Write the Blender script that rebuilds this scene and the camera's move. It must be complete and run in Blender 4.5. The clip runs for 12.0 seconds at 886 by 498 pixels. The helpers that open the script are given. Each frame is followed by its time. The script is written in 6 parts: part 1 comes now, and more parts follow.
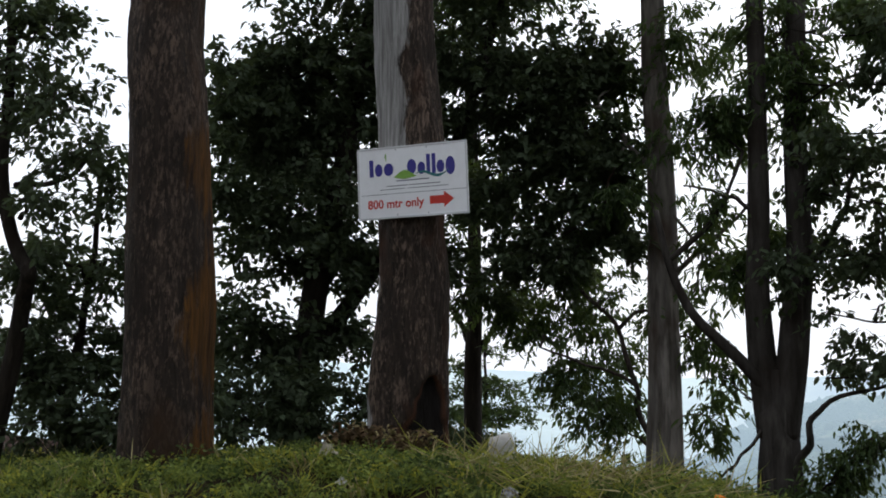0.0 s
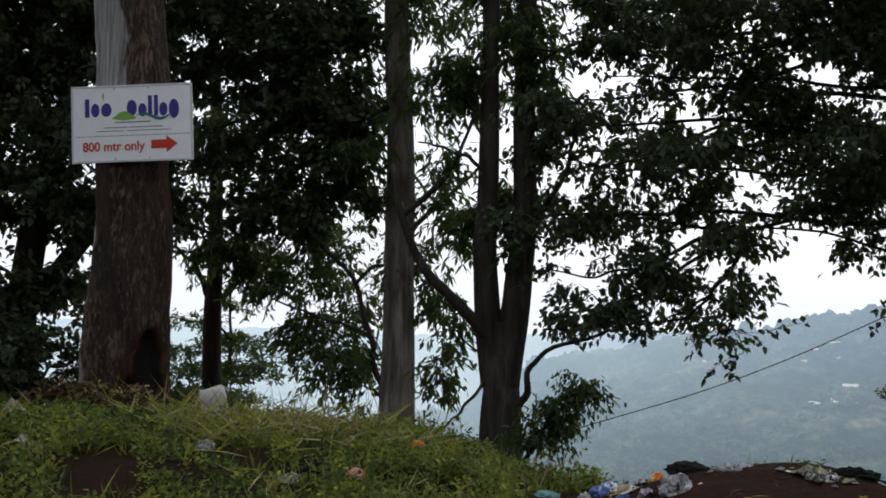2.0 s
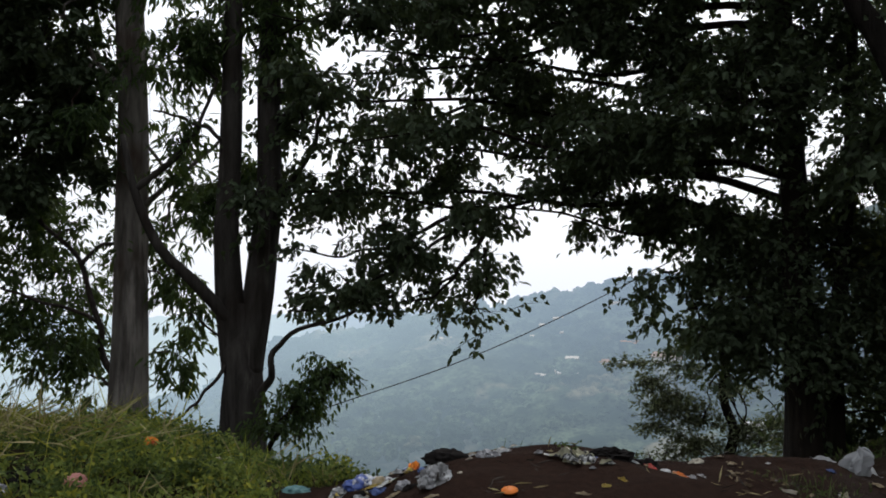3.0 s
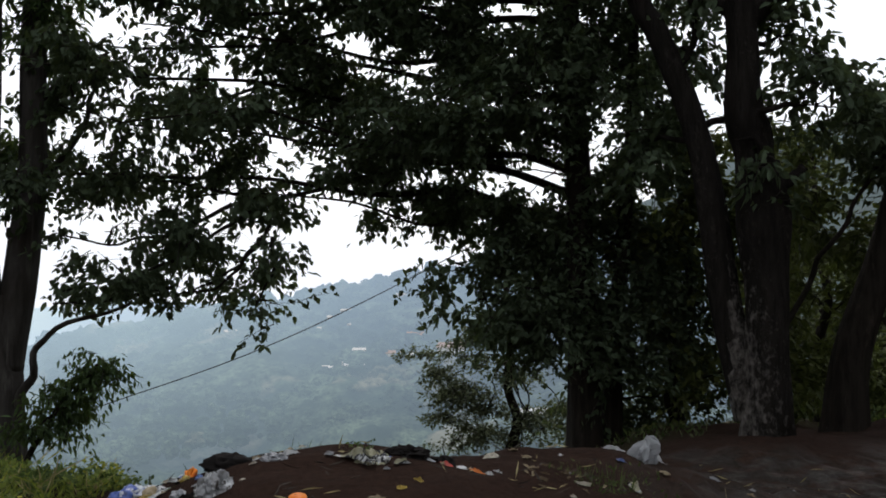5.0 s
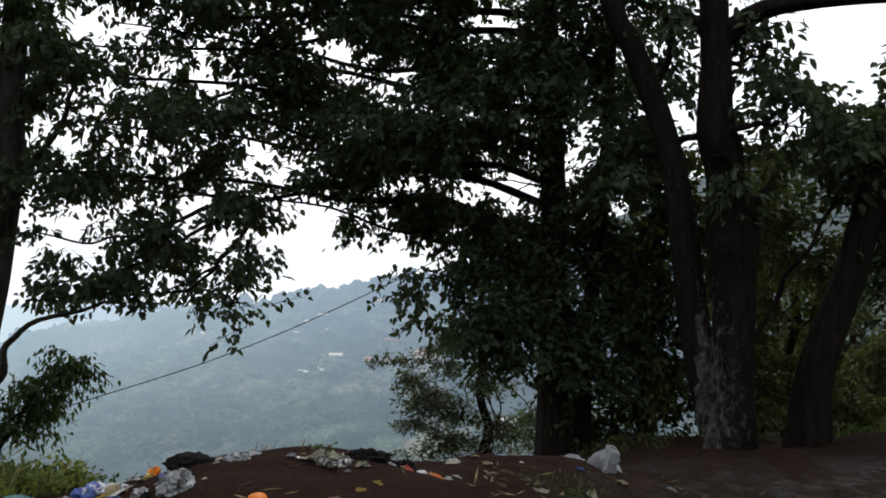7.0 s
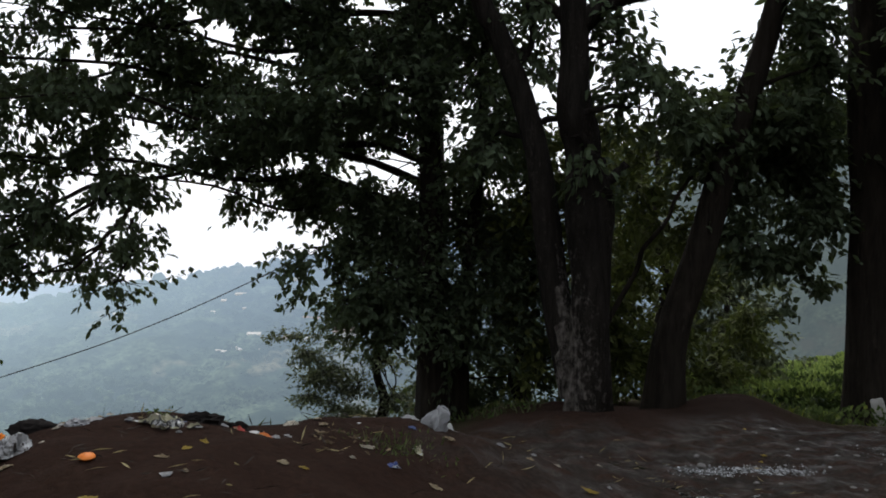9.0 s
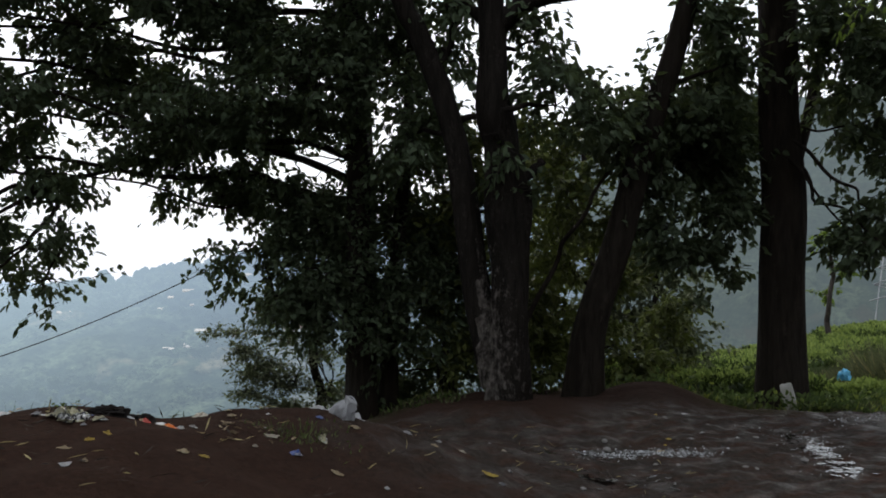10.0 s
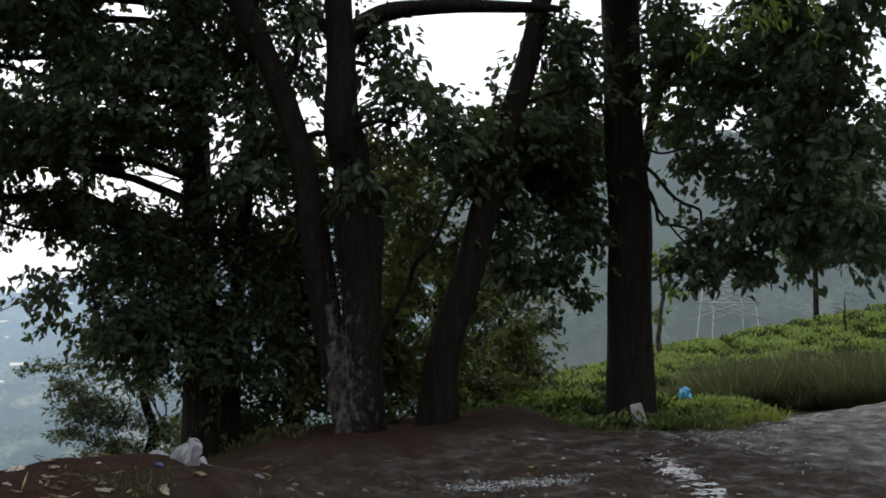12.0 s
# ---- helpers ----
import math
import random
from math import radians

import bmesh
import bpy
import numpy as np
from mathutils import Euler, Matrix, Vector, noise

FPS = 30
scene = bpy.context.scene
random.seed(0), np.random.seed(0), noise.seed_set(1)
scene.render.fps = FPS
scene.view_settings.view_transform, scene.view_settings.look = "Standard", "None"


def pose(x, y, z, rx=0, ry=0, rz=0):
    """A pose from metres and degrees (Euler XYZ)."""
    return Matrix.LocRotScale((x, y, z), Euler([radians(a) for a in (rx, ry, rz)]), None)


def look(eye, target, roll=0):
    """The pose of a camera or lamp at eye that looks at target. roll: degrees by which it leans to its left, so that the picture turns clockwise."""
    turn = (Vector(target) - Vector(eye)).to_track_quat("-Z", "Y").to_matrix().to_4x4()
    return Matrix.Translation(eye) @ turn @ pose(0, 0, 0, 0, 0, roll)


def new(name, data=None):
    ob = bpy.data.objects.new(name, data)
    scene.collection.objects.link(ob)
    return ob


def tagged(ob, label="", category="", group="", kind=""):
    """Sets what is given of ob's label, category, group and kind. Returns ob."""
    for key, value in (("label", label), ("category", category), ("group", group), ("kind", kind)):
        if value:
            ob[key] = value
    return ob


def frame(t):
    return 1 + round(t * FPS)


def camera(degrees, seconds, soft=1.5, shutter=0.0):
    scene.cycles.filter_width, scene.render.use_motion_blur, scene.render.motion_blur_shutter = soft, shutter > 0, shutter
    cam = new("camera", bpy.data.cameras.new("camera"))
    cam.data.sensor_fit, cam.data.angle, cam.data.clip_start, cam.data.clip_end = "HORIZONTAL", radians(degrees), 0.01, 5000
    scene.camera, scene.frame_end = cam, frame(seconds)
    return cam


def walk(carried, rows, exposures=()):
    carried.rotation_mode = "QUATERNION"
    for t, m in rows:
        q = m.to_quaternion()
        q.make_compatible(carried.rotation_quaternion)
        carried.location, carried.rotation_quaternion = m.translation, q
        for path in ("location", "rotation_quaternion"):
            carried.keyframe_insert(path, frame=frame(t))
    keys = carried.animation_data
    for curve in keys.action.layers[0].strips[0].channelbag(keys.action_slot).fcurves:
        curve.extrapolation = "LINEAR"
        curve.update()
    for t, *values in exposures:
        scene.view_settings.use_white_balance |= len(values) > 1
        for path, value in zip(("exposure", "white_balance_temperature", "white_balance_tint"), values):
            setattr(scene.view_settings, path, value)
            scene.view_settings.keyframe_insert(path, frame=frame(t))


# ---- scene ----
cam = camera(49.7, 12.0, soft=1.8)
PATH = [
    (0, (3.101, -0.515, 1.625), (2.531, 1.389, 1.844), 0.4),
    (0.5, (3.271, -1.092, 1.64), (2.767, 0.835, 1.829), 0.3),
    (1, (3.488, -1.171, 1.671), (3.062, 0.777, 1.829), 0.1),
    (1.5, (3.521, -0.852, 1.606), (3.213, 1.119, 1.75), 0.2),
    (2, (3.532, -0.309, 1.563), (3.439, 1.685, 1.698), 0.4),
    (2.5, (3.525, -0.079, 1.548), (3.687, 1.911, 1.668), -0.1),
    (3, (3.514, 0.147, 1.573), (3.953, 2.096, 1.667), -0.2),
    (3.5, (3.503, 0.266, 1.601), (4.179, 2.147, 1.682), 0.2),
    (3.7, (3.502, 0.304, 1.592), (4.249, 2.157, 1.674), 0.3),
    (5.3, (3.618, 0.486, 1.56), (4.476, 2.291, 1.635), -0.1),
    (5.5, (3.62, 0.485, 1.565), (4.48, 2.289, 1.639), 0.0),
    (6, (3.615, 0.477, 1.562), (4.483, 2.278, 1.642), 0.4),
    (6.5, (3.614, 0.462, 1.56), (4.492, 2.257, 1.648), 0.9),
    (6.7, (3.612, 0.437, 1.56), (4.496, 2.229, 1.651), 1.1),
    (8.3, (3.787, -0.025, 1.558), (4.754, 1.725, 1.629), 1.2),
    (8.5, (3.805, -0.075, 1.565), (4.793, 1.663, 1.627), 1.0),
    (9, (3.859, -0.233, 1.548), (4.9, 1.474, 1.595), 0.7),
    (9.5, (3.91, -0.47, 1.55), (4.992, 1.212, 1.589), 0.6),
    (10, (3.969, -0.61, 1.557), (5.098, 1.041, 1.592), 0.1),
    (10.5, (3.992, -0.628, 1.567), (5.18, 0.981, 1.601), -0.3),
    (11, (3.995, -0.575, 1.569), (5.248, 0.983, 1.61), -0.4),
    (11.5, (4.061, -0.403, 1.564), (5.377, 1.103, 1.624), -0.5),
    (12, (4.148, -0.128, 1.55), (5.541, 1.305, 1.635), -0.7),
]
walk(cam, [(t, look(eye, target, roll)) for t, eye, target, roll in PATH], [(0, 0.23), (0.6, 0.23), (1.5, 0.04), (3.2, -0.02), (5.5, 0.1), (9, 0.15), (10.5, 0.28), (12, 0.42)])


# ---- light ----
world = bpy.data.worlds.new("overcast_sky")
scene.world = world
world.use_nodes = True
wn, wl = world.node_tree.nodes, world.node_tree.links
sky = wn.new("ShaderNodeTexSky")
sky.sky_type, sky.sun_disc = "NISHITA", False
sky.sun_elevation, sky.sun_rotation = radians(48), radians(20)
sky.air_density, sky.dust_density, sky.ozone_density = 1.0, 6.0, 1.0
veil = wn.new("ShaderNodeMix")
veil.data_type = "RGBA"
veil.inputs["Factor"].default_value = 0.8
veil.inputs["B"].default_value = (9.3, 9.8, 10.6, 1)
wl.new(sky.outputs[0], veil.inputs["A"])
wl.new(veil.outputs["Result"], wn["Background"].inputs["Color"])
wn["Background"].inputs["Strength"].default_value = 0.125

sun_data = bpy.data.lights.new("sun", "SUN")
sun_data.energy, sun_data.angle, sun_data.color = 0.7, radians(15), (1, 0.97, 0.92)
sun = new("sun", sun_data)
sun.matrix_world = look((20, 60, 70), (0, 0, 0))

# ---- materials ----


def material(name):
    mat = bpy.data.materials.new(name)
    mat.use_nodes = True
    return mat, mat.node_tree.nodes, mat.node_tree.links, mat.node_tree.nodes["Principled BSDF"]


def noise_node(nodes, links, vec, scale, detail=4.0, rough=0.55):
    n = nodes.new("ShaderNodeTexNoise")
    n.inputs["Scale"].default_value, n.inputs["Detail"].default_value, n.inputs["Roughness"].default_value = scale, detail, rough
    links.new(vec, n.inputs["Vector"])
    return n.outputs["Fac"]


def ramp_node(nodes, links, fac, stops):
    r = nodes.new("ShaderNodeValToRGB")
    while len(r.color_ramp.elements) < len(stops):
        r.color_ramp.elements.new(0.5)
    for e, (p, c) in zip(r.color_ramp.elements, stops):
        e.position, e.color = p, (*c, 1)
    links.new(fac, r.inputs["Fac"])
    return r.outputs["Color"]


def mix_node(nodes, links, fac, a, b):
    m = nodes.new("ShaderNodeMix")
    m.data_type = "RGBA"
    for key, v in (("Factor", fac), ("A", a), ("B", b)):
        sock = m.inputs[key] if key == "Factor" else [i for i in m.inputs if i.name == key and i.type == "RGBA"][0]
        if isinstance(v, (int, float)):
            sock.default_value = v
        elif isinstance(v, tuple):
            sock.default_value = (*v, 1)
        else:
            links.new(v, sock)
    return [o for o in m.outputs if o.type == "RGBA"][0]


def mapped(nodes, links, scale, source="Object"):
    tc, mp = nodes.new("ShaderNodeTexCoord"), nodes.new("ShaderNodeMapping")
    mp.inputs["Scale"].default_value = scale
    links.new(tc.outputs[source], mp.inputs["Vector"])
    return mp.outputs["Vector"]


def bump_node(nodes, links, fac, bsdf, strength, distance):
    b = nodes.new("ShaderNodeBump")
    b.inputs["Strength"].default_value, b.inputs["Distance"].default_value = strength, distance
    links.new(fac, b.inputs["Height"])
    links.new(b.outputs["Normal"], bsdf.inputs["Normal"])


def plain(name, colour, rough=0.6, spread=0.15, scale=18.0, metal=0.0, bump=0.1, spec=0.5):
    """A paint, plastic or stone of one colour with uneven tone and a fine relief."""
    mat, n, l, b = material(name)
    v = mapped(n, l, (1, 1, 1))
    f = noise_node(n, l, v, scale)
    g = noise_node(n, l, v, scale * 0.13, 3)
    lo, hi = [tuple(min(1, k * c) for c in colour) for k in (1 - spread, 1 + spread)]
    col = ramp_node(n, l, f, [(0.3, lo), (0.7, hi)])
    col = mix_node(n, l, g, col, tuple(c * (1 - spread) for c in colour))
    l.new(col, b.inputs["Base Color"])
    b.inputs["Roughness"].default_value, b.inputs["Metallic"].default_value = rough, metal
    b.inputs["Specular IOR Level"].default_value = spec
    bump_node(n, l, f, b, bump, 0.01)
    return mat


def bark(name, dark, light, patch, scale=1.0, strength=0.8, bare=None, grain=(6.5, 6.5, 1.5), gain=2.0, cover=0.56, mottled=False, sheen=0.2):
    mat, n, l, b = material(name)
    v = mapped(n, l, (7 * scale, 7 * scale, 1.1 * scale))
    f = noise_node(n, l, v, 2.2, 8, 0.65)
    g = noise_node(n, l, mapped(n, l, (1, 1, 0.45)), 1.6, 4)
    h = noise_node(n, l, mapped(n, l, (30, 30, 9)), 1.0, 5)
    col = ramp_node(n, l, f, [(0.32, dark), (0.66, light)])
    flake = mix_node(n, l, 0.3, noise_node(n, l, mapped(n, l, tuple(g * scale for g in grain)), 1.7, 7, 0.72), noise_node(n, l, mapped(n, l, (3.0, 3.0, 1.1)), 1.4, 3))
    col = mix_node(n, l, ramp_node(n, l, flake, [(cover, (0, 0, 0)), (cover + 0.08, (1, 1, 1))]), col, tuple(min(0.5, gain * c) for c in light))
    blot = noise_node(n, l, mapped(n, l, (2.2, 2.2, 0.8)), 1.3, 3)
    col = mix_node(n, l, ramp_node(n, l, blot, [(0.44, (0, 0, 0)), (0.70, (0.7, 0.7, 0.7))]), col, mix_node(n, l, f, tuple(0.8 * c for c in dark), tuple(2.2 * c for c in dark)))
    pk = ramp_node(n, l, g, [(0.52, (0, 0, 0)), (0.68, (1, 1, 1))])
    col = mix_node(n, l, pk, col, mix_node(n, l, f, patch, tuple(c * 0.45 for c in patch)))
    if bare:
        at = n.new("ShaderNodeAttribute")
        at.attribute_name = "bare"
        edge = n.new("ShaderNodeMath")
        edge.operation = "MULTIPLY_ADD"
        l.new(noise_node(n, l, mapped(n, l, (9, 9, 6)), 1.6, 5, 0.7) if mottled else f, edge.inputs[0]), l.new(at.outputs["Fac"], edge.inputs[2])
        edge.inputs[1].default_value = 0.55
        wood = ramp_node(n, l, noise_node(n, l, mapped(n, l, (14, 14, 8) if mottled else (16, 16, 0.9)), 1.5, 6), [(0.3, bare[0]), (0.7, bare[1])])
        col = mix_node(n, l, ramp_node(n, l, edge.outputs[0], [(0.72, (0, 0, 0)), (0.82, (1, 1, 1))]), col, wood)
        # reddish split wood at the rim; near-black inside paints the hollow's shade
        recess = n.new("ShaderNodeAttribute")
        recess.attribute_name = "hollow"
        col = mix_node(n, l, ramp_node(n, l, recess.outputs["Fac"], [(0.05, (0, 0, 0)), (0.25, (1, 1, 1))]), col, ramp_node(n, l, recess.outputs["Fac"], [(0.3, (0.075, 0.032, 0.017)), (0.62, (0.008, 0.006, 0.005))]))
    l.new(col, b.inputs["Base Color"])
    b.inputs["Roughness"].default_value = 0.9
    b.inputs["Specular IOR Level"].default_value = sheen
    add = n.new("ShaderNodeMath")
    add.operation = "MULTIPLY_ADD"
    l.new(h, add.inputs[0]), l.new(f, add.inputs[2])
    add.inputs[1].default_value = 0.35
    bump_node(n, l, add.outputs[0], b, strength, 0.06)
    return mat


def leaf_material(name, dark, light, through_col, gloss=0.45, amount=0.25):
    mat, n, l, b = material(name)
    geo = n.new("ShaderNodeNewGeometry")
    col = ramp_node(n, l, geo.outputs["Random Per Island"], [(0.0, dark), (0.75, light), (1.0, tuple(1.35 * c for c in light))])
    l.new(col, b.inputs["Base Color"])
    b.inputs["Roughness"].default_value = gloss
    b.inputs["Specular IOR Level"].default_value = 0.08
    t = n.new("ShaderNodeBsdfTranslucent")
    t.inputs["Color"].default_value = (*through_col, 1)
    m = n.new("ShaderNodeMixShader")
    m.inputs[0].default_value = amount
    l.new(b.outputs[0], m.inputs[1]), l.new(t.outputs[0], m.inputs[2])
    l.new(m.outputs[0], n["Material Output"].inputs["Surface"])
    return mat


BARK_STAINED = bark("orange_stained_bark", (0.012, 0.009, 0.007), (0.044, 0.031, 0.023), (0.05, 0.026, 0.012), 1.3, 1.0, ((0.035, 0.018, 0.007), (0.12, 0.054, 0.012)), (13, 13, 4.2), 2.6, 0.50)
BARK_GREY = bark("grey_brown_bark", (0.018, 0.015, 0.012), (0.075, 0.062, 0.052), (0.055, 0.034, 0.025), gain=1.7)
BARK_SMOOTH = bark("smooth_gum_bark", (0.05, 0.043, 0.037), (0.20, 0.18, 0.16), (0.07, 0.042, 0.028), 0.5, 0.2, None, (4, 4, 0.35), 1.35, 0.5)
BARK_TWIN = bark("streaked_gum_bark", (0.016, 0.013, 0.011), (0.07, 0.063, 0.056), (0.03, 0.021, 0.016), 0.6, 0.3, None, (5, 5, 0.4), 1.5, 0.56)
BARK_DARK = bark("dark_bark", (0.012, 0.010, 0.008), (0.032, 0.026, 0.021), (0.024, 0.017, 0.012), gain=1.4, sheen=0.06)
BARK_PALE = bark("mottled_pale_bark", (0.008, 0.007, 0.006), (0.024, 0.020, 0.017), (0.012, 0.009, 0.007), 1.2, 1.0, ((0.045, 0.038, 0.033), (0.175, 0.157, 0.14)), (15, 15, 9), 2.0, 0.56, True, 0.05)
BARK_STRIPPED = bark("stripped_bark", (0.012, 0.009, 0.007), (0.054, 0.039, 0.030), (0.085, 0.036, 0.018), 1.3, 1.0, ((0.15, 0.145, 0.14), (0.42, 0.41, 0.4)), (12, 12, 3.4), 3.0, 0.505)
LEAF_DARK = leaf_material("dark_broad_leaf", (0.038, 0.051, 0.031), (0.054, 0.072, 0.042), (0.12, 0.16, 0.05), 0.7, 0.2)
LEAF_GUM = leaf_material("gum_leaf", (0.02, 0.034, 0.016), (0.055, 0.085, 0.034), (0.14, 0.2, 0.04), 0.5, 0.25)
LEAF_GREEN = leaf_material("fresh_green_leaf", (0.03, 0.046, 0.013), (0.068, 0.095, 0.025), (0.22, 0.32, 0.05), 0.5, 0.35)
LEAF_OLIVE = leaf_material("olive_leaf", (0.04, 0.048, 0.016), (0.10, 0.115, 0.038), (0.12, 0.15, 0.03), 0.6, 0.2)
LEAF_BUSH = leaf_material("dull_bush_leaf", (0.05, 0.06, 0.034), (0.125, 0.14, 0.08), (0.14, 0.17, 0.07), 0.55, 0.25)
LEAF_GREY = leaf_material("grey_green_leaf", (0.03, 0.05, 0.035), (0.075, 0.105, 0.065), (0.12, 0.18, 0.07), 0.5, 0.25)
GRASS = leaf_material("grass_blade", (0.026, 0.042, 0.008), (0.17, 0.20, 0.035), (0.30, 0.34, 0.06), 0.55, 0.32)
DRY_GRASS = leaf_material("dry_grass_blade", (0.14, 0.115, 0.05), (0.36, 0.31, 0.16), (0.34, 0.29, 0.14), 0.6, 0.3)
WEED_DARK = leaf_material("dark_weed_leaf", (0.022, 0.036, 0.012), (0.075, 0.10, 0.03), (0.12, 0.18, 0.05), 0.5, 0.25)
WEED_YELLOW = leaf_material("yellowing_weed_leaf", (0.09, 0.10, 0.015), (0.28, 0.28, 0.045), (0.38, 0.38, 0.06), 0.5, 0.35)
# old side leaves of the tea, coloured darker still for shade between bushes
TEA_OLD_SHADED = leaf_material("shaded_old_tea_leaf", (0.010, 0.018, 0.006), (0.036, 0.054, 0.016), (0.09, 0.14, 0.03), 0.5, 0.2)
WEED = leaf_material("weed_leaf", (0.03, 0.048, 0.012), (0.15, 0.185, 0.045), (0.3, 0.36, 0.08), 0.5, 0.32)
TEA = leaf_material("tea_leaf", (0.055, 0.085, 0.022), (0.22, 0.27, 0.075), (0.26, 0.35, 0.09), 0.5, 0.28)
TUSSOCK = leaf_material("tussock_blade", (0.03, 0.034, 0.016), (0.10, 0.105, 0.052), (0.12, 0.14, 0.06), 0.6, 0.25)
TWIG = plain("twig_bark", (0.035, 0.027, 0.02), 0.9, 0.3, 30)

# ---- the lie of the land ----
SPOT = Vector((3.7, 0.0))


def bell(v, w):
    return np.exp(-(v / w) ** 2)


def step(v):
    v = np.clip(v, 0, 1)
    return v * v * (3 - 2 * v)


EDGE_X = [-40, -12, -6, -1, 1.5, 3.0, 3.9, 4.6, 6.0, 7.2, 8.4, 9.6, 11.0, 13.0, 16.0, 20.0, 30.0, 60.0]
EDGE_Y = [22, 16, 13.5, 12.3, 11.2, 9.6, 7.4, 5.9, 5.6, 5.9, 6.7, 7.7, 8.9, 9.8, 12.0, 16.0, 22.0, 30.0]


BANK_X = [-8.0, -5.0, -3.5, -2.6, -1.8, -1.2, 0.0, 1.1, 1.8, 2.5, 3.0, 3.85, 5.0]
BANK_H = [0.0, 0.2, 0.33, 0.45, 0.55, 0.59, 0.62, 0.56, 0.51, 0.46, 0.38, 0.2, 0.0]
# tea slope: bearing from the lay-by, height of its foot and pitch of its crest
TEA_AZ = [40, 45, 51.2, 56.9, 68.9, 80, 95]
TEA_FOOT = [-3.2, -2.0, -1.45, -1.2, -0.95, -0.6, 0.0]
TEA_CREST = [-0.20, -0.12, -0.0832, -0.0572, -0.0168, 0.01, 0.03]


def land(x, y):
    """Height of the ground; the lay-by is at 0."""
    x, y = np.asarray(x, float), np.asarray(y, float)
    z = np.zeros_like(x + y)
    # grassy bank under the two thick trunks
    along = np.interp(x, BANK_X, BANK_H) / 0.62
    across = step((y - 4.3) / 2.6)
    z = z + 0.62 * along * (across - 0.16 * np.clip(y - 7.4, 0, 4))
    # heap of tipped earth along the drop
    z = z + 0.70 * bell(x - 5.05, 1.58) * bell(y - 4.67, 2.25) * (1 - 0.75 * along * across) - 0.06 * bell(x - 5.87, 0.35) * bell(y - 5.0, 1.0)
    z = z + 0.38 * bell(x - 7.10, 1.44) * bell(y - 5.11, 0.98) + 0.20 * bell(x - 9.6, 1.5) * bell(y - 7.0, 0.9)
    z = z + 0.32 * bell(x - 12.6, 0.9) * bell(y - 7.6, 0.7)
    # the land falls gently towards the tea and rises behind it
    z = z - 0.13 * np.clip(x - 11.0, 0, 12) * step((y - 4.0) / 5.0) - 0.02 * np.clip(x - 10.0, 0, 8) * step((4.0 - y) / 3)
    # unseen ground raised behind the lay-by, and at the left, to cut sky light
    z = z + 0.55 * np.clip(-y - 5.5, 0, 40) + 0.3 * np.clip(-x - 16, 0, 60) * step((12 - y) / 10)
    # valley side
    over = np.clip(y - np.interp(x, EDGE_X, EDGE_Y), 0, None)
    z = z - np.where(over < 9, 0.16 * over + 0.02 * over ** 2, 3.06 + 0.52 * (over - 9))
    # tea slope: from its foot by the road to a crest, then down again
    r, az = np.hypot(x - 4.15, y + 0.13), np.degrees(np.arctan2(x - 4.15, y + 0.13))
    foot, crest = np.interp(az, TEA_AZ, TEA_FOOT), 0.95 + 36 * np.interp(az, TEA_AZ, TEA_CREST)
    slope = foot + (crest - foot) * np.clip((r - 21.5) / 14.5, -0.1, 1) + 0.12 * step((r - 21.5) / 3) * step((36 - r) / 12) - 0.4 * np.clip(r - 36, 0, 300)
    w = step((r - 17.5) / 4) * step((az - 42) / 7) * step((110 - az) / 10)
    z = z * (1 - w) + slope * w
    return np.maximum(z, -150.0)


def land_z(x, y):
    return float(land(x, y))


def rough_land(x, y):
    """The ground with its small lumps and ruts."""
    z = land(x, y)
    r = np.hypot(x - SPOT.x, y - SPOT.y)
    lump = 0.035 * np.sin(3.1 * x + 1.3 * np.sin(2.3 * y)) * np.sin(2.7 * y + 0.9 * np.sin(1.9 * x)) + 0.018 * np.sin(8.3 * x + 2 * np.sin(5.1 * y)) * np.sin(7.7 * y)
    flat = step((x - 6.0) / 2) * step((7.5 - y) / 1.5) * step((y + 4) / 2)
    lump = lump + flat * (0.026 * np.sin(9.1 * x + 2.2 * np.sin(6.3 * y)) * np.sin(11.7 * y + 1.9 * np.sin(8.1 * x)) + 0.016 * np.sin(23 * x + 3 * np.sin(13 * y)) * np.sin(19 * y + 2 * np.sin(17 * x)))
    bank = step((x + 8) / 3) * step((4.6 - x) / 0.8) * step((y - 5.0) / 1.5) * step((13 - y) / 2)
    lump = lump + bank * 0.055 * (np.sin(5.2 * x + 1.9 * np.sin(3.1 * y)) * np.sin(4.4 * y + 1.6 * np.sin(2.7 * x)))
    return z + lump * step((26 - r) / 10) * (0.6 + 0.4 * step(np.abs(z) / 0.3))


def raw_mesh(name, verts, faces, mats, smooth=True, slots=None):
    """A mesh from arrays: verts (n, 3), faces (m, 3 or 4)."""
    me = bpy.data.meshes.new(name)
    verts, faces = np.asarray(verts, np.float32), np.asarray(faces, np.int32)
    k = faces.shape[1]
    me.vertices.add(len(verts)), me.loops.add(faces.size), me.polygons.add(len(faces))
    me.vertices.foreach_set("co", verts.ravel())
    me.loops.foreach_set("vertex_index", faces.ravel())
    me.polygons.foreach_set("loop_start", np.arange(0, faces.size, k, dtype=np.int32))
    me.polygons.foreach_set("use_smooth", np.full(len(faces), smooth))
    for m in mats:
        me.materials.append(m)
    if slots is not None:
        me.polygons.foreach_set("material_index", np.asarray(slots, np.int32))
    me.update(calc_edges=True)
    return me


def part(name, data, parent=None, label=""):
    ob = new(name, data)
    if parent is not None:
        ob.parent = parent
    return tagged(ob, label)


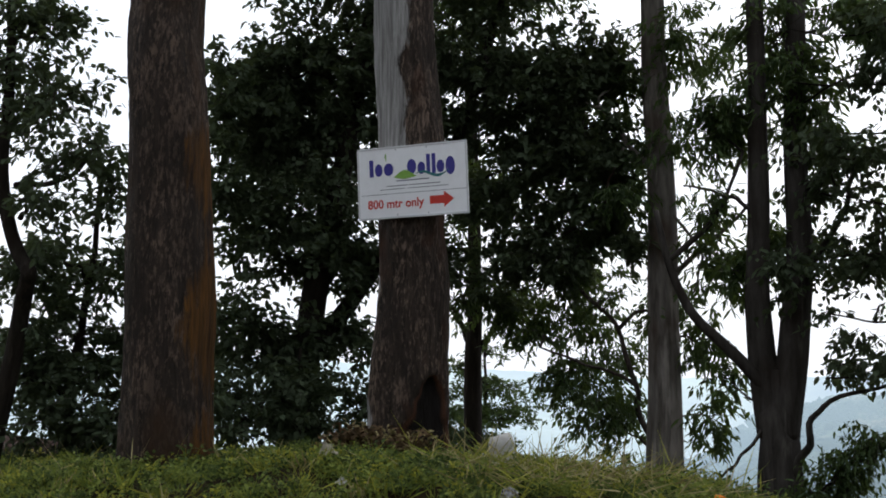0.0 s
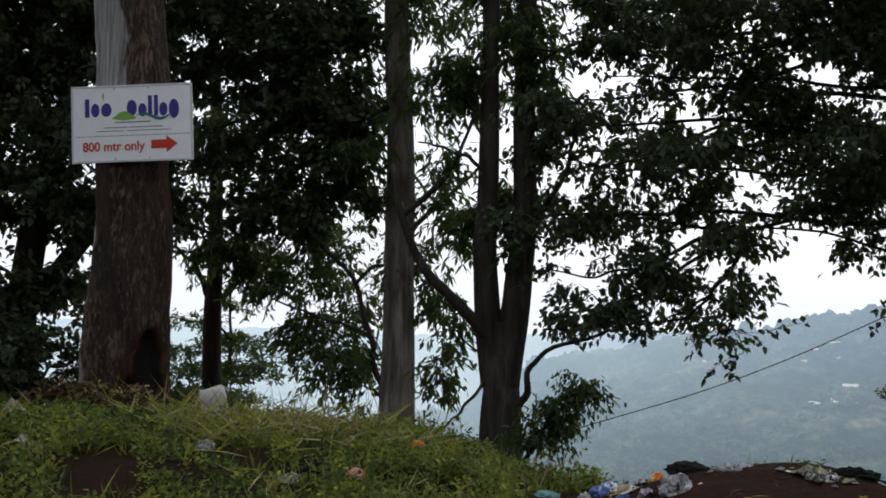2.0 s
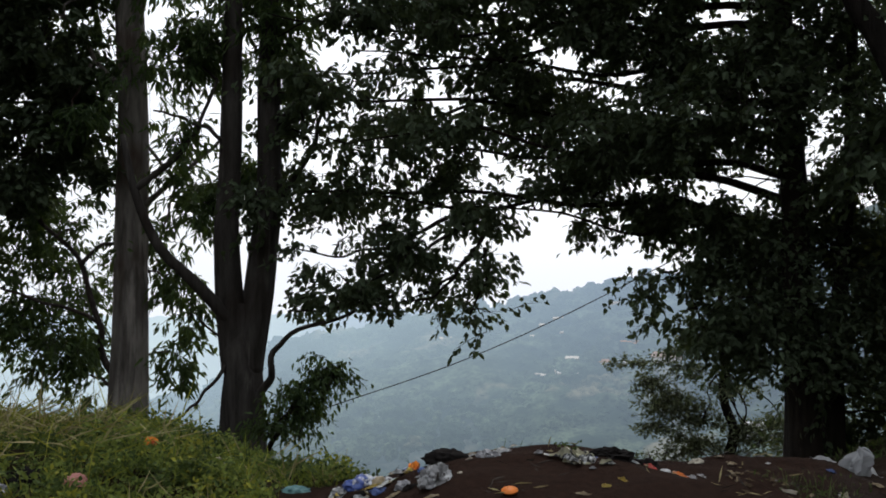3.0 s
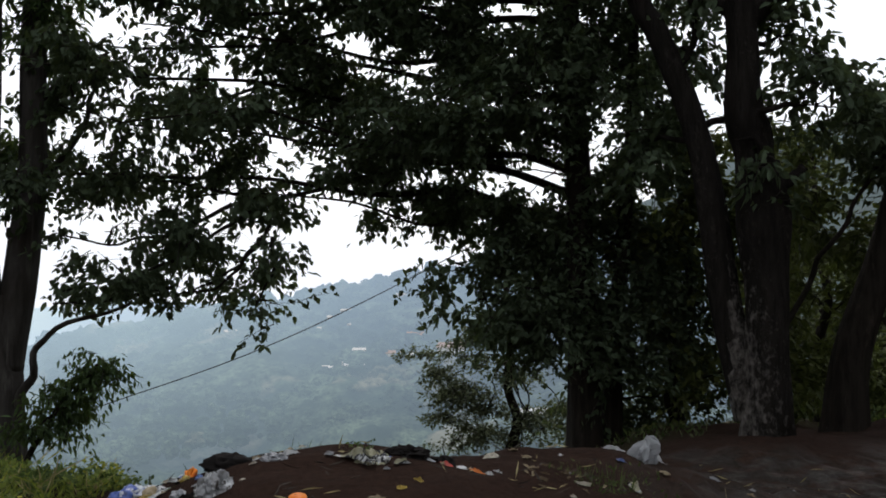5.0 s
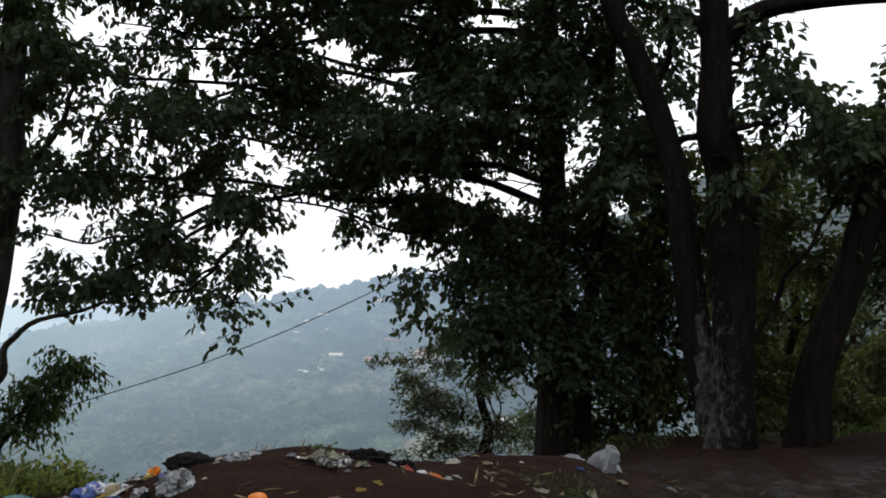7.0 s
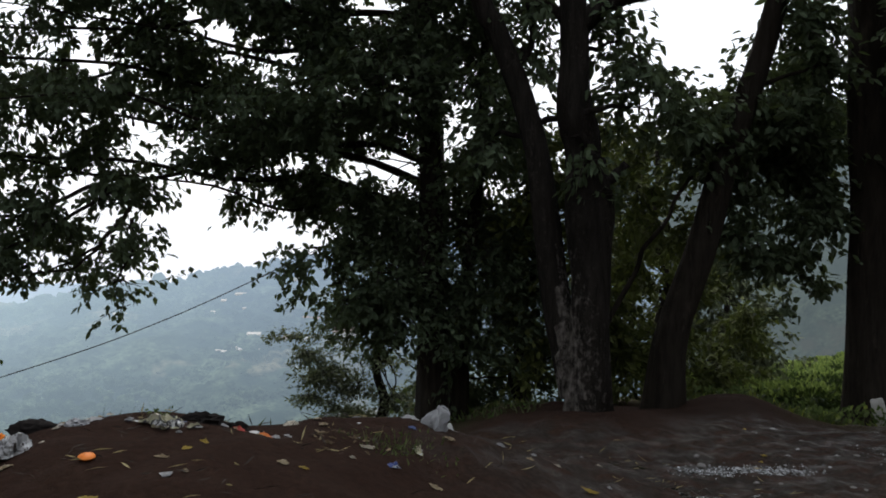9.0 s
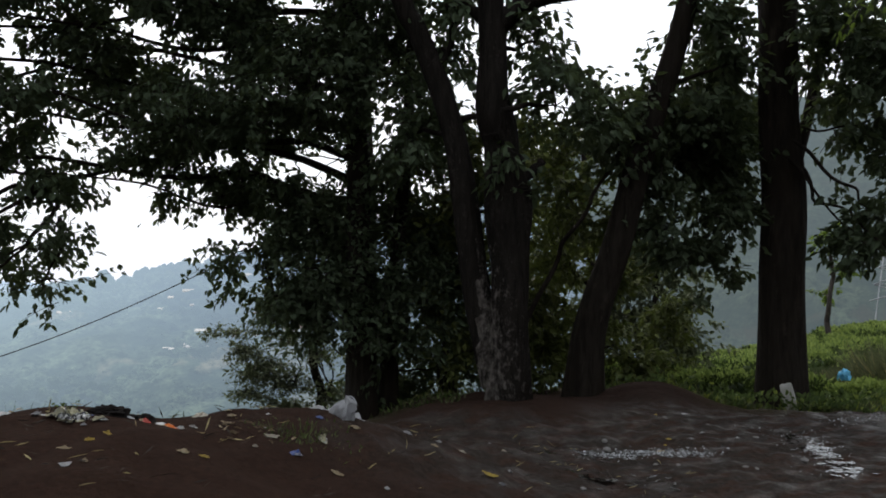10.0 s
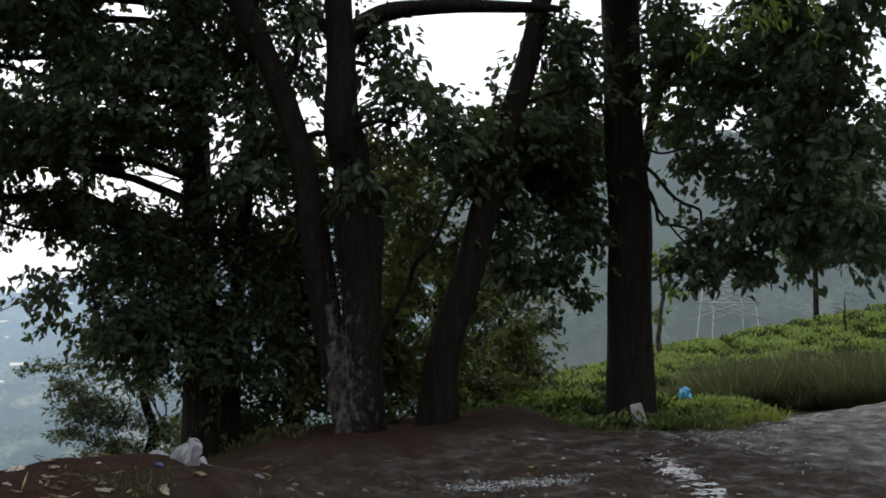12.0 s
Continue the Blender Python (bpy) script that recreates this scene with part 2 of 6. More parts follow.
def bm_part(name, bm, mat, parent=None, label="", smooth=False):
    me = bpy.data.meshes.new(name)
    bm.to_mesh(me)
    bm.free()
    for m in (mat if isinstance(mat, (list, tuple)) else [mat]):
        me.materials.append(m)
    if smooth:
        me.polygons.foreach_set("use_smooth", np.full(len(me.polygons), True))
    return part(name, me, parent, label)


def thing(name, at, label, category, group="", turn=(0, 0, 0)):
    ob = new(name)
    ob.empty_display_size = 0.2
    ob.location, ob.rotation_euler = at, [radians(a) for a in turn]
    return tagged(ob, label, category, group)


def ground_material():
    mat, n, l, b = material("ground_earth")
    v = mapped(n, l, (1, 1, 1))
    fine, mid, big = noise_node(n, l, v, 26, 8, 0.7), noise_node(n, l, v, 3.5, 6, 0.6), noise_node(n, l, v, 0.5, 4)

    def mask(name):
        a = n.new("ShaderNodeAttribute")
        a.attribute_name = name
        return a.outputs["Fac"]
    earth = ramp_node(n, l, fine, [(0.25, (0.011, 0.0064, 0.0045)), (0.75, (0.052, 0.027, 0.018))])
    earth = mix_node(n, l, mid, earth, (0.018, 0.0092, 0.0065))
    mud = ramp_node(n, l, fine, [(0.3, (0.013, 0.010, 0.008)), (0.72, (0.052, 0.043, 0.036))])
    mud = mix_node(n, l, ramp_node(n, l, noise_node(n, l, mapped(n, l, (1.0, 2.4, 1)), 2.6, 5, 0.65), [(0.45, (0, 0, 0)), (0.62, (1, 1, 1))]), mud, ramp_node(n, l, fine, [(0.3, (0.02, 0.011, 0.008)), (0.7, (0.06, 0.034, 0.024))]))
    turf = ramp_node(n, l, fine, [(0.3, (0.013, 0.011, 0.005)), (0.7, (0.045, 0.034, 0.016))])
    tar = mix_node(n, l, ramp_node(n, l, mid, [(0.38, (0, 0, 0)), (0.62, (1, 1, 1))]), ramp_node(n, l, fine, [(0.3, (0.035, 0.032, 0.029)), (0.7, (0.11, 0.103, 0.095))]), ramp_node(n, l, fine, [(0.3, (0.07, 0.066, 0.06)), (0.7, (0.20, 0.19, 0.175))]))
    col = mix_node(n, l, mask("mud"), earth, mud)
    col = mix_node(n, l, mask("tar"), col, tar)
    col = mix_node(n, l, mask("turf"), col, turf)
    l.new(col, b.inputs["Base Color"])
    wet = n.new("ShaderNodeMath")
    wet.operation = "MULTIPLY"
    l.new(mask("mud"), wet.inputs[0])
    l.new(ramp_node(n, l, mid, [(0.45, (0, 0, 0)), (0.75, (1, 1, 1))]), wet.inputs[1])
    rr = n.new("ShaderNodeMapRange")
    rr.inputs["To Min"].default_value, rr.inputs["To Max"].default_value = 0.95, 0.32
    l.new(wet.outputs[0], rr.inputs["Value"])
    l.new(rr.outputs[0], b.inputs["Roughness"])
    shine = n.new("ShaderNodeMapRange")
    shine.inputs["To Min"].default_value, shine.inputs["To Max"].default_value = 0.06, 0.45
    l.new(wet.outputs[0], shine.inputs["Value"])
    l.new(shine.outputs[0], b.inputs["Specular IOR Level"])
    add = n.new("ShaderNodeMath")
    add.operation = "MULTIPLY_ADD"
    l.new(mid, add.inputs[0]), l.new(fine, add.inputs[2])
    add.inputs[1].default_value = 1.6
    bump_node(n, l, add.outputs[0], b, 0.9, 0.035)
    return mat


def build_ground():
    front = np.arange(-62, 100, 0.4)
    rest = np.arange(100, 298, 4.0)
    az = np.radians(np.concatenate([front, rest]))
    rad = np.concatenate([[0.05], np.geomspace(0.4, 3.0, 18), np.linspace(3.06, 13.5, 190), np.geomspace(13.6, 30, 40), np.geomspace(31, 4500, 60)])
    A, R = np.meshgrid(az, rad)
    x, y = SPOT.x + R * np.sin(A), SPOT.y + R * np.cos(A)
    z = rough_land(x, y)
    # beyond the valley the sheet runs level to the horizon
    far = step((R - 900) / 1500)
    z = z * (1 - far) + far * -150.0
    m, k = A.shape
    i = np.arange(m - 1)[:, None] * k
    j = np.arange(k)[None, :]
    j2 = (j + 1) % k
    faces = np.stack([i + j, i + j2, i + k + j2, i + k + j], -1).reshape(-1, 4)[:, ::-1]
    me = raw_mesh("ground", np.stack([x, y, z], -1).reshape(-1, 3), faces, [ground_material()])
    bank = step((x + 8.5) / 3) * step((4.1 + 0.3 * np.clip(y - 5.8, 0, 2.4) - x + 0.2 * np.sin(5 * y)) / 0.6) * step((y - 5.2) / 1.2) * (1 - bell(x - 0.97, 0.42) * bell(y - 6.1, 0.46))
    rim = step((y - np.interp(x, EDGE_X, EDGE_Y) + 0.2) / 1.5)
    verge = step((y - 5.6 + 0.1 * np.sin(4 * x)) / 0.7) * step((x - 12.6) / 0.8)
    reach, bearing = np.hypot(x - 4.15, y + 0.13), np.degrees(np.arctan2(x - 4.15, y + 0.13))
    bend = step((bearing - 61.8) / 1.2) * step((21.6 - reach) / 0.6) * step((reach - 11) / 1.5)
    verge = verge * (1 - bend)
    behind = step((-y - 5) / 1.5)
    turf = np.clip(np.maximum.reduce([bank, rim, verge, behind, step((reach - 21.3) / 0.8) * step((x - 12) / 3), step((R - 24) / 5)]), 0, 1)
    mud = step((x - 6.6 + 0.5 * np.sin(1.7 * y)) / 2.0) * (1 - step((y - 6.3 + 0.3 * np.sin(2 * x)) / 0.8))
    mud = np.maximum(mud, step((2.4 - y) / 1.2))
    tar = step((x - 11.6 - 0.4 * (y - 3)) / 1.4) * step((5.7 - y) / 0.8) * step((y + 5) / 1.0)
    tar = np.maximum(tar, bend)
    for name, val in (("turf", turf), ("mud", mud), ("tar", tar)):
        at = me.attributes.new(name, "FLOAT", "POINT")
        at.data.foreach_set("value", val.ravel().astype(np.float32))
    return tagged(new("ground", me), "dark brown earth lay-by with grassy bank falling to a valley", "ground", kind="structure")


build_ground()

# ---- far hills across the valley ----


def hill_material(name, haze, amount, reach, tone=1.0):
    """Distant forested backdrop slope; thick haze is painted on as glow, growing with distance."""
    mat, n, l, b = material(name)
    v = mapped(n, l, (1, 1, 1))
    tree, field, big = noise_node(n, l, v, 0.11, 6, 0.65), noise_node(n, l, v, 0.018, 4), noise_node(n, l, v, 0.006, 3)
    tuft = noise_node(n, l, v, 0.42, 5, 0.7)
    col = ramp_node(n, l, mix_node(n, l, 0.5, tree, tuft), [(0.40, (0.003, 0.007, 0.005)), (0.62, (0.13 * tone, 0.165 * tone, 0.10 * tone))])
    stand = noise_node(n, l, v, 0.03, 5, 0.6)
    col = mix_node(n, l, ramp_node(n, l, stand, [(0.42, (0, 0, 0)), (0.58, (1, 1, 1))]), col, mix_node(n, l, tree, (0.004, 0.010, 0.008), (0.05 * tone, 0.07 * tone, 0.05 * tone)))
    open_land = ramp_node(n, l, field, [(0.61, (0, 0, 0)), (0.66, (1, 1, 1))])
    col = mix_node(n, l, open_land, col, mix_node(n, l, tuft, (0.08 * tone ** 4, 0.09 * tone ** 4, 0.05 * tone ** 4), (0.26 * tone ** 4, 0.22 * tone ** 4, 0.15 * tone ** 4)))
    l.new(col, b.inputs["Base Color"])
    b.inputs["Roughness"].default_value = 1.0
    b.inputs["Specular IOR Level"].default_value = 0.0
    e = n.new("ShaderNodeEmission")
    # the painted haze glows more towards the sun's side of the valley
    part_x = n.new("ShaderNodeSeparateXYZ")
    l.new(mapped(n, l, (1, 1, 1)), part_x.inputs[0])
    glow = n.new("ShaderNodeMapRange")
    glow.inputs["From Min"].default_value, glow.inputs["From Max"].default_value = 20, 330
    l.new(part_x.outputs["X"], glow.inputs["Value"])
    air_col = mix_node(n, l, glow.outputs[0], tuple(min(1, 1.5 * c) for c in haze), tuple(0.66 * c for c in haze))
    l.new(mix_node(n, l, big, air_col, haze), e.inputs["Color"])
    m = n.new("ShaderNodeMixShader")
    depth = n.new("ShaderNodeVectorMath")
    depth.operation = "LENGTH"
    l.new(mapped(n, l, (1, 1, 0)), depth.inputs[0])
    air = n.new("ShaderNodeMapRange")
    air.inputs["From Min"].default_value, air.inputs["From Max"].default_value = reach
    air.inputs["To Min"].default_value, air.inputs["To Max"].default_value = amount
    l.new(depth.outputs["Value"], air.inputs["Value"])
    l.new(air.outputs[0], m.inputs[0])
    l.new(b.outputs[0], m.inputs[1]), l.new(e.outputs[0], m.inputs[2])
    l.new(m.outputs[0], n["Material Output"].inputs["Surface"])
    return mat


def hill_ridge(az, stops):
    return np.interp(az, [s[0] for s in stops], [s[1] for s in stops])


def far_hill(name, label, stops, r0, r1, z0, mat, wob):
    """A slope from the valley floor at r0 to its ridge at r1; stops: bearing and elevation of the ridge in degrees."""
    az = np.linspace(stops[0][0], stops[-1][0], 420)
    s = np.linspace(0, 1.25, 130)
    A, S = np.meshgrid(az, s)
    el = hill_ridge(A, stops)
    R = r0 + (r1 - r0) * S
    top = r1 * np.tan(np.radians(el)) + 1.57
    z = z0 + (top - z0) * np.minimum(S, 1) ** 0.95 - 60 * np.clip(S - 1, 0, 1)
    x, y = SPOT.x + R * np.sin(np.radians(A)), SPOT.y + R * np.cos(np.radians(A))
    n1 = np.array([noise.fractal((a * 0.012, b * 0.012, 3.3), 1.0, 2.0, 5) for a, b in zip(x.ravel(), y.ravel())]).reshape(x.shape)
    n2 = np.array([noise.cell_vector((a * 0.11, b * 0.11, 1.0))[0] for a, b in zip(x.ravel(), y.ravel())]).reshape(x.shape)
    z = z + wob * n1 * np.clip(1.15 - S, 0.15, 1) + 2.2 * n2
    m, k = A.shape
    i = np.arange(m - 1)[:, None] * k
    j = np.arange(k - 1)[None, :]
    faces = np.stack([i + j, i + j + 1, i + k + j + 1, i + k + j], -1).reshape(-1, 4)[:, ::-1]
    return tagged(new(name, raw_mesh(name, np.stack([x, y, z], -1).reshape(-1, 3), faces, [mat])), label, "hill", kind="structure")


MAIN_RIDGE = [(-40, -6), (-12, -6.4), (-2, -6.2), (3, -3.2), (7, -2.6), (11.6, -1.6), (16, -1.1), (19.5, -0.25), (23, 0.15), (27, 0.9), (32, 2.4), (38, 3.0), (42, 1.6), (46, -2.0), (50, -5.0), (60, -6), (75, -6)]
PALE_RIDGE = [(-60, 0.4), (-20, -0.6), (-6, -1.3), (0, -1.3), (4, -1.1), (8, -0.8), (12, -1.1), (20, -1.4), (34, -1.4)]
HIGH_RIDGE = [(28, 0.5), (34, 3.5), (40, 6.2), (46, 8.6), (50, 10.0), (56, 9.2), (65, 8.4), (72, 9.0), (82, 10.0), (95, 8.0)]
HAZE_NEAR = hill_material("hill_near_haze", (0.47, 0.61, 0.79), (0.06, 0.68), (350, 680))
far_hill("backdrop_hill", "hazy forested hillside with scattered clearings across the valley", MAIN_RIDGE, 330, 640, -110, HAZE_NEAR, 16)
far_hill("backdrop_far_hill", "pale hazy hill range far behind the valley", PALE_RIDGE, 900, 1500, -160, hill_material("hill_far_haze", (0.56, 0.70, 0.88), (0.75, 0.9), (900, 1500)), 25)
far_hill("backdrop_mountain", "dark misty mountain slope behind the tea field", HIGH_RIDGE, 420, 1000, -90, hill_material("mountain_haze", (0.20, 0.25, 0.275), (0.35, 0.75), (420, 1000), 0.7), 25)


# ---- trees ----


def tube(path, radii, sides=16, rough=0.0, seed=0, flare=0.0):
    """Vertices and faces of a bark tube along a path, its ends closed."""
    path = [Vector(p) for p in path]
    rg = np.random.default_rng(seed)
    ph = rg.uniform(0, 6.28, 6)
    verts, faces = [], []
    for i, p in enumerate(path):
        t = (path[min(i + 1, len(path) - 1)] - path[max(i - 1, 0)]).normalized()
        u = t.cross(Vector((0.31, 0.95, 0.05))).normalized()
        w = t.cross(u)
        for s in range(sides):
            a = 2 * math.pi * s / sides
            k = 1 + rough * (0.5 * math.sin(3 * a + ph[0] + 0.5 * p.z) + 0.35 * math.sin(5 * a + ph[1] - 0.9 * p.z) + 0.3 * math.sin(2 * a + ph[2] + 2.1 * p.z) + 0.25 * math.sin(9 * a + ph[3] + 1.7 * p.z))
            if flare and i < len(path) * 0.3:
                k += flare * (1 - i / (len(path) * 0.3)) ** 2 * (0.6 + 0.5 * math.sin(4 * a + ph[4]))
            verts.append(p + (u * math.cos(a) + w * math.sin(a)) * radii[i] * k)
    n = len(path)
    for i in range(n - 1):
        for s in range(sides):
            s2 = (s + 1) % sides
            faces.append((i * sides + s, i * sides + s2, (i + 1) * sides + s2, (i + 1) * sides + s))
    for ring, flip in ((0, True), (n - 1, False)):
        c = len(verts)
        verts.append(path[ring])
        for s in range(sides):
            a, b = ring * sides + s, ring * sides + (s + 1) % sides
            faces.append((b, a, c, c) if flip else (a, b, c, c))
    quads = [f if f[2] != f[3] else None for f in faces]
    return verts, [f for f in quads if f], [f[:3] for f in faces if f[2] == f[3]]


def smooth_path(points, n):
    """n points on a soft curve through the given ones."""
    p = [Vector(q) for q in points]
    p = [p[0] * 2 - p[1]] + p + [p[-1] * 2 - p[-2]]
    out = []
    for k in range(n):
        s = k / (n - 1) * (len(p) - 3)
        i = min(int(s), len(p) - 4)
        f = s - i
        a, b, c, d = p[i:i + 4]
        out.append(0.5 * ((2 * b) + (c - a) * f + (2 * a - 5 * b + 4 * c - d) * f * f + (3 * b - a - 3 * c + d) * f ** 3))
    return out


def limb_mesh(name, points, r0, r1, mat, sides=14, n=22, rough=0.06, seed=0, flare=0.0, paint=None, sway=1.0, swell=()):
    path = smooth_path(points, n)
    rg = np.random.default_rng(seed + 7)
    wob = sway * 0.10 * r0 if r0 > 0.12 else sway * 0.032 * (path[-1] - path[0]).length
    ph = rg.uniform(0, 6.28, 9)
    for i in range(1, n - 1):
        s = 9.0 * i / n
        path[i] += wob * Vector([math.sin(s + ph[k]) * 0.6 + 0.4 * math.sin(2.3 * s + ph[3 + k]) for k in range(3)]) * min(1, 3 * i / n, 3 * (n - 1 - i) / n)
    radii = [r0 + (r1 - r0) * (i / (n - 1)) ** 0.9 for i in range(n)]
    for at_, wide, much in swell:
        radii = [r * (1 + much * math.exp(-((i / (n - 1) - at_) / wide) ** 2)) for i, r in enumerate(radii)]
    v, q, t = tube(path, radii, sides, rough, seed, flare)
    if paint:
        # ribs and plates of the old bark
        for i, p in enumerate(v[:n * sides]):
            c = path[i // sides]
            k = 0.055 * noise.noise(Vector((p.x * 5, p.y * 5, p.z * 1.1 + seed))) + 0.03 * noise.noise(Vector((p.x * 13, p.y * 13, p.z * 4 + seed)))
            v[i] = c + (p - c) * (1 + k)
    me = bpy.data.meshes.new(name)
    me.from_pydata([tuple(a) for a in v], [], q + t)
    for m in (mat if isinstance(mat, (list, tuple)) else [mat]):
        me.materials.append(m)
    me.polygons.foreach_set("use_smooth", np.full(len(me.polygons), True))
    if paint:
        at = me.attributes.new("bare", "FLOAT", "POINT")
        at.data.foreach_set("value", np.array([paint(q.co) for q in me.vertices], np.float32))
    me.update()
    return me


def leaf_arrays(rg, pos, way, length, width, curl=0.25):
    """Rhombic leaves, folded a little: arrays of vertices and faces."""
    n = len(pos)
    way = way / np.maximum(np.linalg.norm(way, axis=1, keepdims=True), 1e-6)
    side = np.cross(way, rg.normal(size=(n, 3)))
    side /= np.maximum(np.linalg.norm(side, axis=1, keepdims=True), 1e-6)
    up = np.cross(side, way)
    ln = 1.25 * length * rg.uniform(0.65, 1.25, (n, 1))
    wd = 1.3 * width * rg.uniform(0.7, 1.25, (n, 1))
    mid = pos + way * ln * 0.45
    v = np.stack([pos, mid + side * wd * 0.5 + up * wd * curl, pos + way * ln - up * ln * 0.08, mid - side * wd * 0.5 + up * wd * curl], 1).reshape(-1, 3)
    f = np.arange(4 * n).reshape(n, 4)
    return v, f


def broad_leaves(rg, pos, way, length, width, hang=0.6):
    """Pointed oval leaves of two halves folded along the midrib, their faces turned mostly to the sky."""
    n = len(pos)
    way = way / np.maximum(np.linalg.norm(way, axis=1, keepdims=True), 1e-6)
    side = np.cross(way, np.array((0, 0, 1.0)) + rg.normal(size=(n, 3)) * hang)
    side /= np.maximum(np.linalg.norm(side, axis=1, keepdims=True), 1e-6)
    up = np.cross(side, way)
    ln = length * rg.uniform(0.6, 1.3, (n, 1))
    wd = width * rg.uniform(0.75, 1.25, (n, 1)) * 0.5
    bend = rg.uniform(-0.05, 0.22, (n, 1)) * ln
    p1, p2, tip = pos + way * ln * 0.3, pos + way * ln * 0.65 - up * bend * 0.4, pos + way * ln - up * bend
    v = np.stack([pos, p1 + side * wd + up * wd * 0.3, p2 + side * wd * 0.8 + up * wd * 0.2, tip, p2 - side * wd * 0.8 + up * wd * 0.2, p1 - side * wd + up * wd * 0.3], 1).reshape(-1, 3)
    k = 6 * np.arange(n)[:, None]
    f = np.concatenate([k + np.array((0, 1, 2, 3)), k + np.array((0, 3, 4, 5))], 0)
    return v, f


def clump_leaves(rg, clumps, leaf, per_m2, droop, spray, leaves_on=15):
    """Leafy twigs filling soft-edged clumps (x, y, z, half width, half height). Gives leaf places, their ways and the twigs."""
    pos, way, twigs = [], [], []
    for cx, cy, cz, rx, rz in clumps:
        area = 4 * math.pi * ((rx * rx + 2 * rx * rz) / 3)
        n = max(4, int(per_m2 * area / leaves_on))
        c = np.array((cx, cy, cz))
        d = rg.normal(size=(n, 3))
        d /= np.linalg.norm(d, axis=1, keepdims=True)
        r = rg.uniform(0.1, 1.0, (n, 1)) ** 0.55 * (1 + 0.18 * np.clip(rg.normal(size=(n, 1)), -1, 1.5))
        h = c + d * r * 1.12 * np.array((rx, rx * 0.9, rz))
        h = np.array([q for q in h if noise.noise(Vector(q) * 1.5) > -0.12 and noise.noise(Vector(q) * 3.7) > -0.28] or h[:4])
        n, k = len(h), leaves_on
        d = (h - c) * np.array((1, 1, 0.3))
        d = d / np.maximum(np.linalg.norm(d, axis=1, keepdims=True), 1e-6) + rg.normal(size=(n, 3)) * np.array((0.5, 0.5, 0.22))
        d /= np.linalg.norm(d, axis=1, keepdims=True)
        run = spray * rg.uniform(2.6, 5.0, (n, 1))
        u = np.tile(np.linspace(0, 1, k)[:, None], (n, 1)) + rg.normal(size=(n * k, 1)) * 0.03
        D, L = np.repeat(d, k, 0), np.repeat(run, k, 0)
        sag = np.array((0, 0, -1.0)) * 0.35 * L * u ** 2 * min(1.0, droop)
        pos.append(np.repeat(h, k, 0) + D * L * (u - 0.5) + sag + rg.normal(size=(n * k, 3)) * spray * 0.38)
        flank = np.cross(D, np.array((0, 0, 1.0))) * np.tile(np.where(np.arange(k) % 2, 1.0, -1.0)[:, None], (n, 1))
        way.append(D * (0.3 + 0.4 * u) + 0.6 * flank + rg.normal(size=(n * k, 3)) * 0.5 + np.array((0, 0, -droop)))
        twigs += [(h[i] - d[i] * run[i] * 0.5, h[i] + d[i] * run[i] * 0.45 - np.array((0, 0, 0.28 * float(run[i, 0]) * min(1.0, droop))), c) for i in range(n)]
    return np.concatenate(pos), np.concatenate(way), twigs


def bough_clumps(seed, path, first, last, rx, rz, gap=0.55):
    """Flat clumps strung along a bough, from one share of its length to another."""
    rg = np.random.default_rng(seed)
    pts = smooth_path(path, 30)
    long = sum((b - a).length for a, b in zip(pts, pts[1:]))
    out = []
    for k in range(max(2, int(long * (last - first) / gap))):
        s = first + (last - first) * (k + rg.uniform(0.1, 0.9)) / max(2, int(long * (last - first) / gap))
        q = pts[min(29, int(29 * s))]
        w = rg.uniform(0.75, 1.2)
        out.append((q.x + rg.normal() * 0.22, q.y + rg.normal() * 0.45, q.z + rg.normal() * 0.12, rx * w, rz * w * rg.uniform(0.8, 1.3)))
    return out


